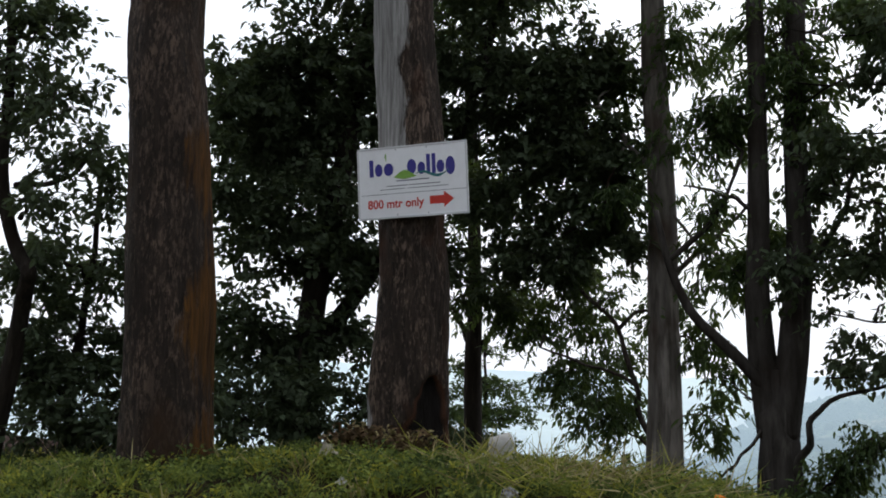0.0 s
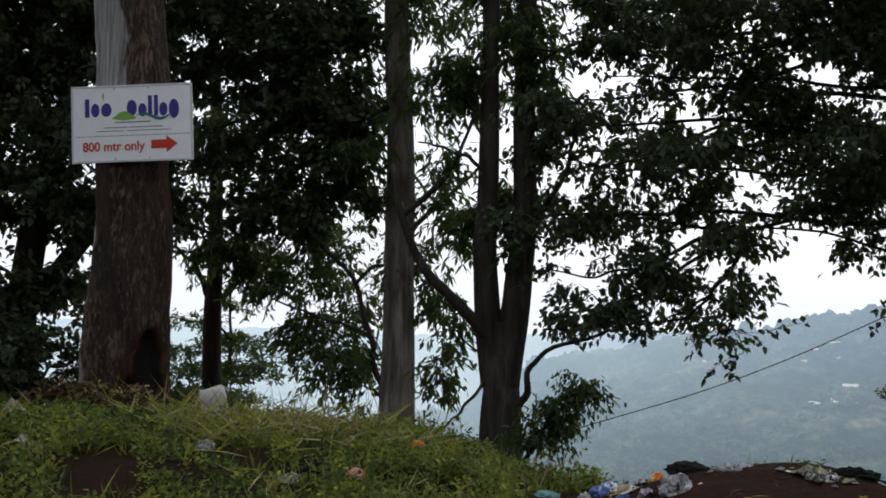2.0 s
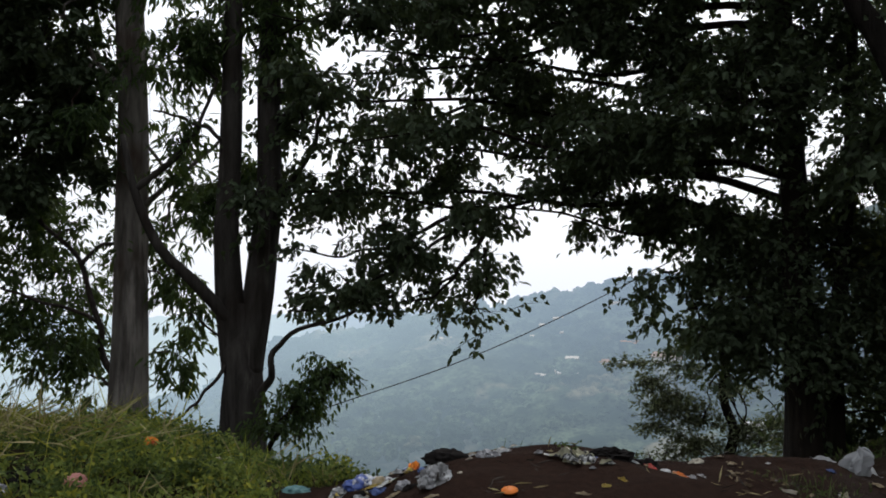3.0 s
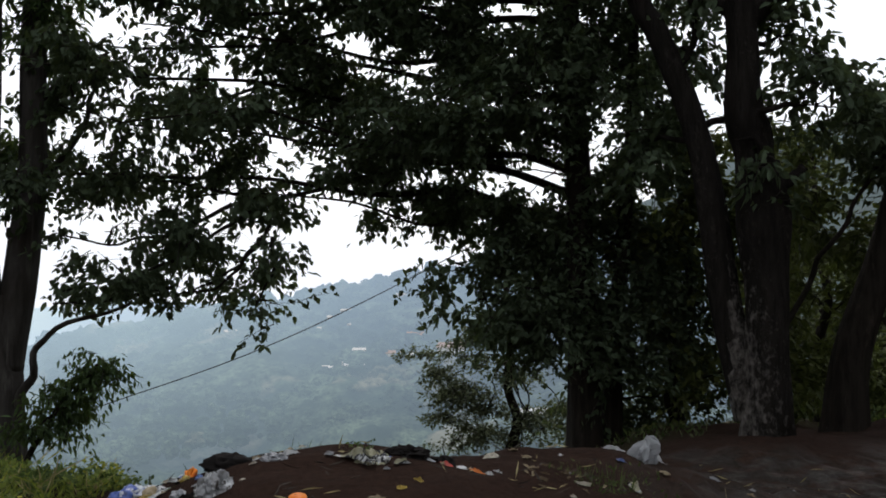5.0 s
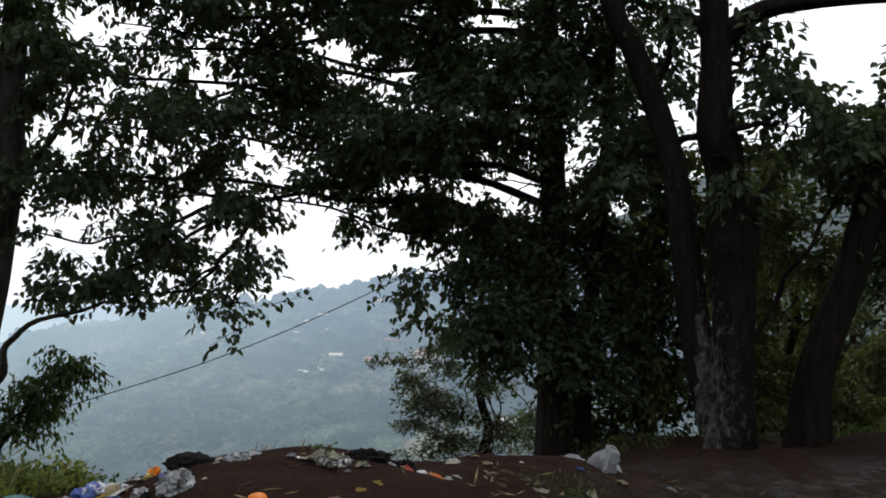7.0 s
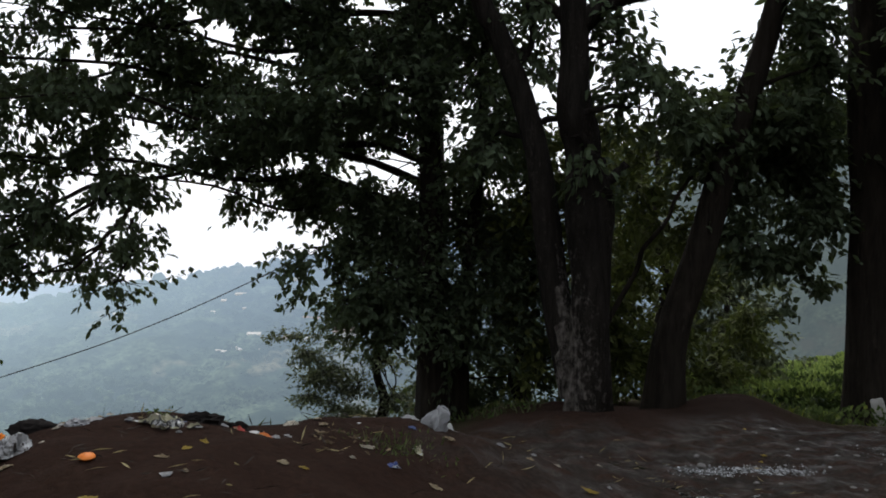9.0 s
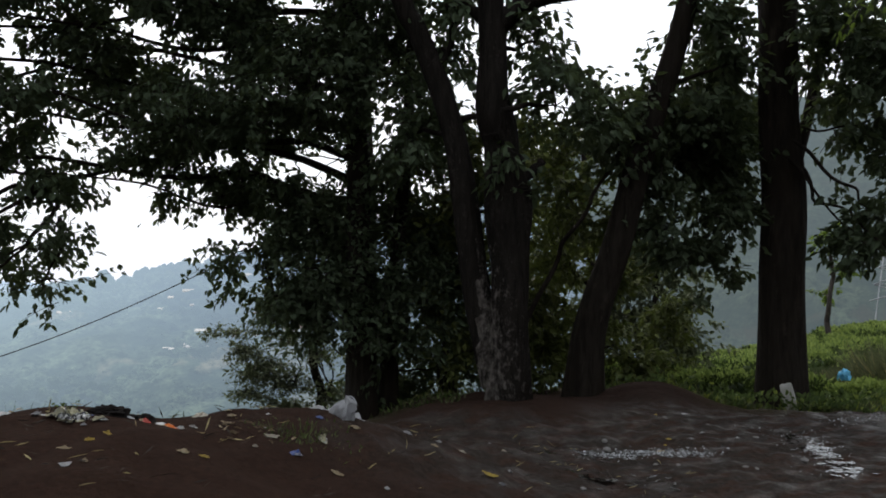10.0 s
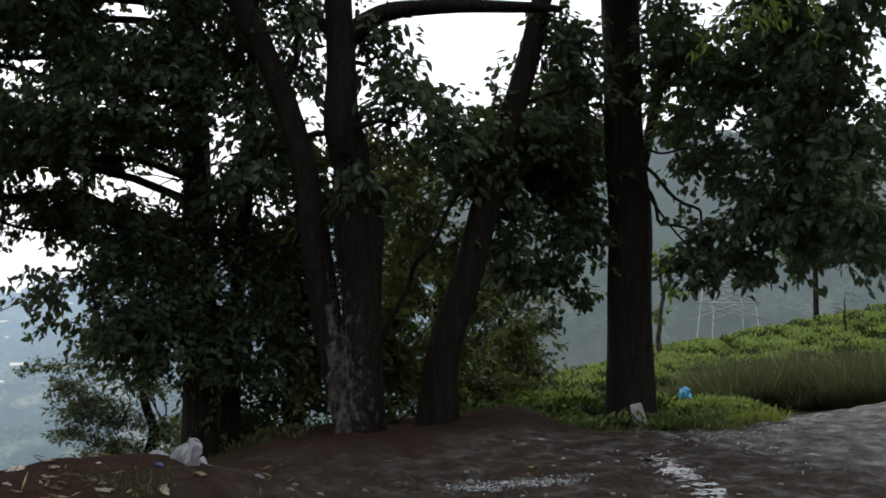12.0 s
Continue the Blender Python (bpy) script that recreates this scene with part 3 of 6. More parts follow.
def tree(name, label, trunks, clumps, leaf_mat, wood, leaf=(0.10, 0.05), per_m2=420, droop=0.5, spray=0.11, seed=1, limbs=(), category="tree", limb_r=0.055, join=0.5, paint=None, group="", crown_label="", twig_share=3, low=0.0):
    """trunks: (points, foot radius, top radius, flare). limbs: (points, r0, r1). Each clump is reached by a limb of its own."""
    rg = np.random.default_rng(seed)
    foot = trunks[0][0][0]
    base = thing(name, foot, label, category, group)
    inv = Matrix.Translation(-Vector(foot))

    def put(nm, me, lab="", under=base):
        me.transform(inv)
        return part(nm, me, under, lab)
    stems = []
    for k, (pts, r0, r1, flare, *swell) in enumerate(trunks):
        put("trunk", limb_mesh("trunk", pts, r0, r1, wood, (64 if paint else 32) if r0 > 0.18 else 14, 150 if paint else 60, 0.07, seed * 13 + k, flare, paint, swell=swell))
        stems += [(q, r0) for q in smooth_path(pts, 40)]
    for k, (pts, r0, r1) in enumerate(limbs):
        put("limb", limb_mesh("limb", pts, r0, r1, wood, 10, 22, 0.07, seed * 17 + k))
        stems += [(q, r0) for q in smooth_path(pts, 14)]
    order = sorted(clumps, key=lambda q: min((p - Vector(q[:3])).length for p, r in stems))
    reach = [(q, r, 0.0) for q, r in stems]
    for k, (cx, cy, cz, rx, rz) in enumerate(order):
        c = Vector((cx, cy, cz))
        best, cost, r_at, far_by = None, 1e9, 0.05, 0.0
        for q, r, run in reach:
            d = math.hypot(q.x - cx, q.y - cy)
            v = (q - c).length + 0.9 * max(0, q.z - (cz - join * d)) + 0.25 * run + (3 if q.z < low else 0)
            if v < cost:
                best, cost, r_at, far_by = q, v, r, run
        span = (best - c).length
        bend = Vector(rg.uniform(-0.16, 0.16, 3)) * span
        mid = best.lerp(c, 0.5) + Vector((0, 0, 0.08 * span)) + bend
        far = c + (c - best).normalized() * rx * 0.55 - Vector((0, 0, 0.12 * rx))
        r = min(r_at * 0.8, limb_r * (0.45 + 0.3 * span ** 0.6))
        pts = [best, best.lerp(mid, 0.5) + bend * 0.3 + Vector((0, 0, 0.04 * span)), mid, mid.lerp(c, 0.55) - bend * 0.25, c, far]
        put("limb", limb_mesh("limb", pts, r, r * 0.16, wood, 8, 24, 0.08, seed * 31 + k))
        reach += [(q, r * (1 - 0.7 * i / 9), far_by + span * i / 9) for i, q in enumerate(smooth_path(pts, 10)) if i > 2]
    pos, way, twigs = clump_leaves(rg, clumps, leaf, per_m2, droop, spray)
    v, f = broad_leaves(rg, pos, way, 1.15 * leaf[0], 1.3 * leaf[1])
    crown = put("crown", raw_mesh("crown", v, f, [leaf_mat], False), crown_label)
    # the leaves' own twigs, a share of them joined to the clump's heart
    tv, tf = [], []
    for i, (a, b, c) in enumerate(twigs):
        runs = [(a, (a + b) / 2 + np.array((0, 0, 0.02)), b)]
        if i % twig_share == 0:
            runs.append((c + (a - c) * 0.1, (a + c) / 2 + rg.normal(size=3) * 0.05, a))
        for run in runs:
            k = len(tv)
            for q, r in zip(run, (0.007, 0.005, 0.003)):
                for g in range(3):
                    tv.append((q[0] + r * math.cos(2.1 * g), q[1] + r * math.sin(2.1 * g), q[2] + 0.5 * r * g))
            for g in (0, 3):
                for h in range(3):
                    tf.append((k + g + h, k + g + (h + 1) % 3, k + g + 3 + (h + 1) % 3, k + g + 3 + h))
    tagged(put("twigwork", raw_mesh("twigwork", tv, tf, [TWIG], False), under=crown), kind="stuff")
    return base


def rooted(x, y, sink=0.15):
    return (x, y, land_z(x, y) - sink)


def upward(x, y, tops):
    """A trunk's path: its foot on the ground, then the given points."""
    return [rooted(x, y)] + list(tops)


# two thick old trunks on the bank


def stained(c):
    """0 to 1: the streak of orange algae down the right flank."""
    side = 0.9 * (c.x + 2.1) + 0.25 * (c.y - 7.6)
    drop = min(1.0, max(0.0, (5.2 - c.z) / 1.5))
    return min(1.0, max(0.0, 0.14 + 0.42 * drop * side / 0.38 + 0.10 * math.sin(4.1 * c.z)))


tree("tree", "thick old trunk with flaking reddish brown bark on grassy bank",
     [(upward(-2.06, 7.6, [(-2.09, 7.6, 2.2), (-2.13, 7.57, 4.0), (-2.19, 7.53, 5.6), (-2.3, 7.5, 9.5)]), 0.425, 0.33, 0.10)],
     [(-2.9, 7.9, 9.5, 1.5, 1.0), (-1.4, 7.0, 10.2, 1.4, 1.0), (-2.2, 8.5, 11.0, 1.6, 1.2)], LEAF_DARK, BARK_STAINED, (0.12, 0.06), 220, seed=3, join=0.4, low=7, paint=stained)


def stripped(c):
    """0 to 1: how surely the bark is gone and the grey wood shows."""
    side = -c.x - 0.78 + 0.05 * math.sin(3.3 * c.z) + 0.04 * math.sin(7.9 * c.z + 1)
    gone = side + 0.03 * (c.z - 4.2) if c.z > 3.5 else side - 0.40
    return min(1.0, max(0.0, 0.5 + 2.2 * gone))


SIGN_TREE = tree("tree", "thick eucalyptus trunk, partly stripped to bare grey wood",
     [(upward(-0.76, 11.02, [(-0.76, 11.03, 2.2), (-0.79, 11.03, 3.8), (-0.86, 11.02, 6.2), (-1.0, 11.0, 11.0)]), 0.48, 0.37, 0.28)],
     [(-1.9, 11.6, 11.0, 1.6, 1.1), (0.1, 10.6, 11.6, 1.5, 1.1), (-1.0, 12.2, 12.2, 1.7, 1.2)], LEAF_GUM, BARK_STRIPPED, (0.14, 0.035), 220, 0.9, seed=4, join=0.4, low=8, paint=stripped)



def shaded_hollow(base, side, z0, z1, depth):
    """Sinks a split into the trunk's foot and marks it for painted shade; side is its bearing from the trunk's axis in
    radians.
    """
    ob = [c for c in base.children if c.name.startswith("trunk")][0]
    vals = []
    for v in ob.data.vertices:
        a = math.atan2(v.co.y, v.co.x) - side
        a = (a + math.pi) % (2 * math.pi) - math.pi
        up = (v.co.z - z0) / (z1 - z0)
        wide = 1.0 * max(0.0, 1 - max(0.0, up) ** 1.8) ** 0.6 * (1 + 0.5 * noise.noise(Vector((3 * a, 0, 4.2 * v.co.z))))
        k = 0.0 if up > 1 or wide < 0.02 else min(1.0, max(0.0, 1.25 - abs(a) / wide))
        k = k * k * (3 - 2 * k)
        vals.append(k)
        v.co.x *= 1 - depth * k
        v.co.y *= 1 - depth * k
    at = ob.data.attributes.new("hollow", "FLOAT", "POINT")
    at.data.foreach_set("value", np.array(vals, np.float32))


shaded_hollow(SIGN_TREE, radians(-36), 0.0, 1.25, 0.30)

# leafy trees behind the bank
tree("tree", "tree with thin curving dark branches and loose foliage",
     [(upward(-5.9, 9.6, [(-5.35, 9.3, 2.2), (-5.25, 9.2, 3.2), (-5.45, 9.1, 4.6), (-5.6, 9.2, 6.2)]), 0.12, 0.05, 0.2)],
     [(-4.8, 9.1, 4.7, 0.69, 0.77), (-5.3, 9.3, 5.6, 0.64, 0.64), (-4.8, 9.1, 3.5, 0.38, 0.46), (-4.5, 9.1, 4.1, 0.38, 0.38), (-5.2, 9.4, 5.9, 0.5, 0.4), (-5.6, 9.8, 2.7, 0.5, 0.35), (-5.2, 10.8, 4.5, 0.33, 0.5), (-6.2, 9.3, 5.2, 0.8, 0.8)], LEAF_DARK, BARK_DARK, (0.11, 0.045), 260, seed=5)
tree("shrub", "dense dark green shrub at the foot of the trees",
     [(upward(-5.7, 10.9, [(-5.7, 10.9, 1.0), (-5.6, 11.0, 2.4), (-5.3, 10.8, 4.0)]), 0.09, 0.03, 0.2)],
     [(-5.9, 10.8, 1.9, 1.24, 0.71), (-5.6, 11.0, 0.9, 1.24, 0.8), (-5.9, 10.2, 1.3, 0.77, 0.69), (-5.7, 11.6, 2.7, 0.73, 0.55), (-4.2, 11.0, 0.6, 0.9, 0.6), (-5.1, 10.7, 3.8, 0.47, 0.51), (-4.9, 10.9, 2.9, 0.51, 0.51), (-5.1, 11.4, 1.6, 0.53, 0.62), (-5.0, 10.8, 0.7, 0.69, 0.6), (-5.3, 10.6, 4.4, 0.3, 0.34), (-5.6, 10.3, 2.9, 0.6, 0.43)], LEAF_DARK, BARK_DARK, (0.11, 0.05), 290, seed=6, category="shrub")
tree("tree", "broad dark evergreen tree with dense drooping foliage",
     [(upward(-3.75, 14.2, [(-3.72, 14.2, 1.5), (-3.5, 14.3, 3.0), (-3.2, 14.6, 5.0), (-2.8, 15.0, 8.5)]), 0.30, 0.12, 0.3), ([(-3.72, 14.2, 1.4), (-2.4, 15.0, 3.6), (-1.4, 15.6, 5.6), (-0.7, 15.8, 8.0)], 0.16, 0.06, 0.0)],
     [(-4.5, 14.0, 5.6, 1.1, 0.8), (1.1, 15.6, 4.4, 0.7, 0.8), (0.1, 15.6, 3.4, 0.8, 0.5), (1.5, 15.5, 3.5, 0.4, 0.4), (-3.7, 15.0, 5.2, 1.34, 1.34), (-4.1, 13.7, 3.8, 1.17, 1.07), (-2.1, 16.0, 3.6, 0.6, 0.8), (-4.7, 12.9, 5.8, 0.66, 0.76), (-4.7, 12.9, 4.3, 0.43, 0.57), (-3.2, 14.6, 6.8, 1.31, 1.1), (-0.9, 15.4, 6.7, 1.21, 1.21), (-0.4, 16.0, 4.9, 1.34, 1.24), (0.7, 15.7, 5.5, 1.1, 1.21), (0.7, 15.7, 3.8, 1.0, 0.6), (-3.2, 14.6, 3.3, 1.1, 0.7), (-4.4, 13.5, 2.0, 0.97, 0.68), (-3.1, 14.7, 2.0, 0.7, 0.5), (-1.1, 15.9, 3.0, 0.62, 0.62), (-4.6, 14.5, 5.4, 1.14, 1.03), (-2.3, 16.0, 6.4, 1.28, 1.17), (-3.5, 14.5, 9.2, 2.0, 1.3), (-0.6, 15.6, 9.0, 1.9, 1.2), (0.2, 15.4, 6.2, 1.0, 0.7), (1.0, 15.4, 6.6, 0.8, 0.6), (-4.2, 14.2, 6.5, 0.9, 0.7)], LEAF_DARK, BARK_DARK, (0.13, 0.06), 400, seed=7, join=0.3)
tree("shrub", "dark shrub under the trees behind the bank",
     [(upward(-3.3, 13.2, [(-3.3, 13.2, 0.6), (-3.5, 13.6, 1.7)]), 0.07, 0.03, 0.2)],
     [(-2.7, 13.7, 0.8, 0.95, 0.76), (-3.8, 12.7, 0.8, 1.1, 0.82), (-3.7, 13.9, 1.6, 0.49, 0.58), (-1.6, 13.9, 0.4, 0.7, 0.5)], LEAF_DARK, BARK_DARK, (0.12, 0.055), 380, seed=8, category="shrub")
tree("tree", "slender dark forked tree on the slope below the bank",
     [(upward(-2.12, 19.2, [(-2.12, 19.2, 1.6), (-2.05, 19.1, 4.0), (-2.2, 18.8, 9.0)]), 0.22, 0.1, 0.2)],
     [(-1.8, 17.9, 4.8, 0.92, 1.04), (-1.1, 18.4, 2.8, 0.71, 0.47), (-2.8, 18.0, 8.2, 1.42, 0.95), (-0.8, 18.5, 3.8, 0.59, 0.47), (-1.6, 18.8, 9.6, 1.6, 1.0)], LEAF_GUM, BARK_DARK, (0.13, 0.04), 260, 0.8, seed=9,
     limbs=[([(-2.12, 19.2, 1.5), (-1.9, 19.2, 1.9), (-1.6, 19.1, 2.3), (-1.3, 18.9, 2.7)], 0.07, 0.03), ([(-2.12, 19.2, 1.7), (-2.45, 19.2, 2.4), (-2.9, 19.2, 2.9)], 0.08, 0.03)])
tree("tree", "dark feathery young tree with layered foliage down the slope",
     [(upward(-3.4, 25.0, [(-3.4, 25.0, -2.0), (-3.3, 24.9, 2.2)]), 0.1, 0.03, 0.2)],
     [(-4.2, 24.7, 1.3, 0.8, 0.22), (-3.0, 25.1, 0.75, 1.2, 0.24), (-3.5, 24.9, 0.0, 1.5, 0.26), (-2.5, 25.2, 0.3, 0.7, 0.22), (-4.6, 24.6, 0.5, 0.7, 0.22), (-3.7, 24.8, -0.7, 1.3, 0.26), (-3.2, 25.0, 1.7, 0.5, 0.28)], LEAF_GUM, BARK_DARK, (0.13, 0.04), 330, 0.2, seed=10)
tree("sapling", "curved sapling with light green drooping leaves",
     [(upward(1.7, 15.9, [(1.79, 15.84, -0.17), (1.73, 15.84, 0.5), (1.62, 15.83, 1.2), (1.28, 15.79, 2.06), (0.75, 15.72, 2.66)]), 0.07, 0.03, 0.2)],
     [(0.9, 16.2, 0.8, 0.83, 0.62), (0.4, 16.2, 1.3, 0.62, 0.41), (1.5, 16.0, 0.3, 0.51, 0.41), (-0.9, 16.6, 2.4, 0.6, 0.4), (-0.2, 16.3, 2.0, 0.5, 0.35), (1.1, 15.9, 2.6, 0.35, 0.3), (0.4, 16.2, 2.8, 0.5, 0.4), (-1.5, 16.2, 2.6, 0.5, 0.5), (0.5, 16.1, 3.6, 0.55, 0.5), (0.4, 16.9, 2.3, 0.8, 0.55), (1.2, 17.0, 1.6, 0.55, 0.45), (0.8, 16.9, 3.0, 0.6, 0.4), (2.0, 15.8, 2.4, 0.5, 0.5)], LEAF_GUM, BARK_GREY, (0.13, 0.038), 330, 0.9, seed=11,
     limbs=[([(1.59, 15.82, 1.13), (1.18, 15.78, 1.37), (0.6, 15.7, 1.52), (0.01, 15.59, 1.76)], 0.035, 0.015)])
tree("tree", "tall straight eucalyptus with smooth grey bark and sparse leaves",
     [(upward(2.07, 15.45, [(2.07, 15.45, 2.0), (2.04, 15.45, 5.0), (1.98, 15.45, 8.5), (1.9, 15.4, 13.0)]), 0.29, 0.16, 0.2)],
     [(2.3, 15.2, 4.9, 0.6, 0.6), (2.9, 15.4, 3.2, 0.68, 0.68), (2.6, 15.5, 1.9, 0.49, 0.69), (2.8, 15.3, 0.7, 0.39, 0.58), (1.3, 15.3, 6.1, 0.58, 0.68), (1.6, 15.0, 4.2, 0.48, 0.38), (2.4, 15.4, 6.8, 0.88, 0.68), (1.9, 15.5, 10.0, 1.6, 1.0), (2.1, 15.4, 12.4, 1.6, 1.2)], LEAF_GUM, BARK_SMOOTH, (0.16, 0.036), 230, 1.0, seed=12, limb_r=0.04,
     limbs=[([(2.0, 15.4, 4.6), (1.6, 15.2, 5.1), (1.2, 15.1, 5.6), (0.9, 15.0, 5.8)], 0.05, 0.012), ([(1.55, 15.2, 5.15), (1.3, 15.1, 4.6), (1.2, 15.0, 4.1)], 0.03, 0.01), ([(2.05, 15.4, 4.2), (2.5, 15.3, 3.6), (2.7, 15.3, 3.1), (2.55, 15.3, 2.6)], 0.03, 0.015), ([(2.2, 15.4, 2.9), (2.9, 15.3, 3.5), (3.4, 15.2, 4.0), (3.6, 15.2, 4.6)], 0.05, 0.015)])
tree("tree", "twin-stemmed eucalyptus with dark peeling bark",
     [(upward(3.72, 14.0, [(3.72, 14.0, 0.2), (3.71, 14.0, 0.9), (3.71, 14.0, 1.45)]), 0.37, 0.16, 0.2), ([(3.66, 14.0, 0.5), (3.52, 14.0, 1.9), (3.52, 13.95, 3.4), (3.58, 13.9, 6.0), (3.5, 13.9, 10.0)], 0.22, 0.10, 0.0), ([(3.78, 14.0, 0.5), (3.98, 14.0, 1.9), (4.08, 14.0, 3.4), (4.12, 14.0, 6.0), (4.3, 14.0, 11.0)], 0.24, 0.12, 0.0)],
     [(3.9, 14.1, 6.3, 0.99, 0.81), (4.9, 14.1, 6.6, 0.5, 0.4), (3.2, 14.4, 2.9, 0.36, 0.4), (3.4, 14.2, 5.2, 0.63, 0.54), (4.7, 14.2, 4.4, 0.45, 0.45), (3.8, 14.5, 3.3, 0.45, 0.4), (3.0, 14.4, 1.3, 0.34, 0.4), (5.3, 13.8, 6.4, 0.5, 0.45), (4.2, 13.9, 5.0, 0.4, 0.35), (3.6, 14.0, 9.0, 1.5, 1.1), (3.0, 14.0, 5.0, 0.54, 0.54), (4.2, 13.8, 5.5, 0.53, 0.53), (3.0, 14.0, 3.9, 0.4, 0.45), (4.6, 14.0, 10.2, 1.6, 1.2)], LEAF_GUM, BARK_TWIN, (0.145, 0.036), 320, 0.9, seed=13, limb_r=0.04,
     limbs=[([(2.26, 13.77, 3.0), (2.75, 13.8, 3.45), (3.1, 13.85, 3.9), (3.35, 13.9, 4.6)], 0.05, 0.02), ([(3.5, 13.9, 3.7), (3.0, 13.8, 4.0), (2.5, 13.7, 4.1)], 0.035, 0.012), ([(4.08, 14.0, 3.9), (4.6, 13.9, 4.4), (5.0, 13.9, 4.7)], 0.07, 0.02), ([(4.1, 14.0, 2.6), (4.6, 13.9, 3.6), (5.0, 13.9, 4.5)], 0.06, 0.02), ([(3.62, 13.95, 1.15), (3.45, 13.91, 1.34), (3.0, 13.81, 1.8), (2.54, 13.79, 2.29), (2.26, 13.77, 3.05), (2.1, 13.76, 3.76)], 0.122, 0.04), ([(3.62, 13.9, 0.75), (3.2, 13.8, 0.2), (2.85, 13.8, -0.15)], 0.03, 0.015), ([(3.9, 13.9, -0.2), (4.05, 13.6, 0.5), (4.3, 13.3, 0.95), (5.2, 13.0, 1.35)], 0.07, 0.02)])
tree("sapling", "small leafy side shoot with drooping green leaves",
     [(upward(4.05, 13.4, [(4.1, 13.3, -0.5), (4.4, 13.0, 0.1), (4.8, 12.9, 0.6)]), 0.05, 0.015, 0.1)],
     [(4.8, 12.9, 0.45, 0.33, 0.3), (4.4, 12.9, 0.1, 0.37, 0.33), (4.1, 12.8, -0.15, 0.24, 0.24)], LEAF_GUM, BARK_DARK, (0.095, 0.03), 900, 1.1, seed=14)

# broad-leaved trees at the drop
REACH = [Vector((10.13, 10.3, 0)), Vector((9.4, 11.5, 0)), Vector((8.54, 12.18, 0)), Vector((6.43, 12.86, 0)), Vector((4.39, 13.15, 0)), Vector((3.6, 13.2, 0))]


def bough(z0, z1, run, out=0.0, lift=0.35):
    """A bough from the trunk over the drop: heights at trunk and tip, length in shares of REACH, and how far it swings outward."""
    line = smooth_path(REACH, 51)
    q = []
    for k in range(9):
        u = k / 8
        p = line[min(50, int(50 * run * u))]
        w = 7 * z0 + 3 * out
        q.append((p.x + out * u * 0.35, p.y + out * u + 0.5 * u * math.sin(4.3 * u + w), z0 + (z1 - z0) * u + lift * math.sin(math.pi * u ** 0.8) + 0.3 * u ** 0.7 * math.sin(6.1 * u + 2.1 * w)))
    return q


BOUGHS = [bough(2.3, 2.5, 0.64, 0.0, 0.2), bough(1.6, 2.0, 0.29, 0.2, 0.1), bough(1.0, 1.35, 0.27, -0.2, 0.1), bough(0.8, 1.0, 0.25, 0.3, 0.1)]
for k in range(13):
    BOUGHS.append(bough(2.35 + 0.30 * k, 2.85 + 0.29 * k, (0.93, 0.9, 0.74, 0.8)[k % 4] + 0.04 * math.sin(3 * k), (0.1, 0.9, -0.4, 0.5)[k % 4], 0.25))
LOBES = [[(6.6, 12.8, 2.5), (6.1, 12.85, 2.15), (5.4, 12.95, 1.75), (4.4, 13.1, 1.5)], [(6.9, 12.7, 2.35), (6.6, 12.75, 1.9), (6.3, 12.8, 1.6), (5.5, 12.9, 1.4)], [(6.9, 12.6, 2.2), (6.9, 12.6, 1.8), (6.7, 12.6, 1.3)], [(5.7, 12.9, 1.55), (5.0, 13.0, 1.4), (4.3, 13.1, 1.35)], [(6.4, 12.8, 2.6), (5.8, 13.3, 2.3), (5.2, 13.4, 2.1), (4.4, 13.3, 2.2)], [(6.8, 12.7, 2.2), (6.5, 13.2, 1.75), (6.0, 13.3, 1.5)]]
spread = []
for k, b in enumerate(BOUGHS):
    spread += bough_clumps(900 + k, b, 0.12 if k < 4 else 0.3, 1.0 if k < 11 else 0.85, 0.56, 0.26 if k < 4 else 0.31, 0.44)
for k, b in enumerate(LOBES):
    spread += bough_clumps(930 + k, b, 0.15, 1.0, 0.46, 0.26, 0.32)
tree("tree", "spreading broad-leaved tree with dark crown over the drop",
     [(upward(10.13, 10.3, [(10.12, 10.3, 1.5), (10.1, 10.35, 3.2), (10.0, 10.5, 6.0), (9.8, 10.7, 9.0)]), 0.19, 0.12, 0.3)],
     spread, LEAF_DARK, BARK_DARK, (0.105, 0.05), 145, 0.85, seed=15, join=0.12, limb_r=0.03,
     limbs=[(b, 0.04 if k < 4 else 0.06, 0.008) for k, b in enumerate(BOUGHS)] + [(b, 0.03, 0.01) for b in LOBES])
tree("tree", "tall dark broad-leaved tree behind the stout trunks",
     [(upward(10.86, 11.38, [(10.86, 11.38, 1.5), (10.8, 11.35, 3.5), (10.5, 11.3, 7.5)]), 0.15, 0.07, 0.2)],
     [(9.6, 10.4, 3.2, 0.34, 0.51), (9.7, 10.9, 4.5, 0.8, 0.65), (8.9, 11.5, 4.7, 0.74, 0.6), (9.3, 11.2, 3.6, 0.73, 0.66), (9.5, 10.9, 2.5, 0.6, 0.58), (10.5, 10.0, 4.2, 0.64, 0.78), (9.2, 10.0, 3.9, 0.78, 0.84), (10.0, 9.9, 4.1, 0.74, 0.88), (9.7, 11.6, 3.1, 0.6, 0.4), (10.3, 11.0, 3.0, 0.5, 0.5), (9.2, 11.9, 2.9, 0.5, 0.3), (8.1, 11.2, 3.5, 0.75, 0.5), (8.8, 10.4, 3.5, 0.6, 0.5), (7.0, 12.2, 6.2, 1.8, 1.0), (9.4, 10.8, 6.4, 1.8, 1.1)], LEAF_DARK, BARK_DARK, (0.09, 0.046), 340, 0.55, seed=27, join=0.15, low=1.5)
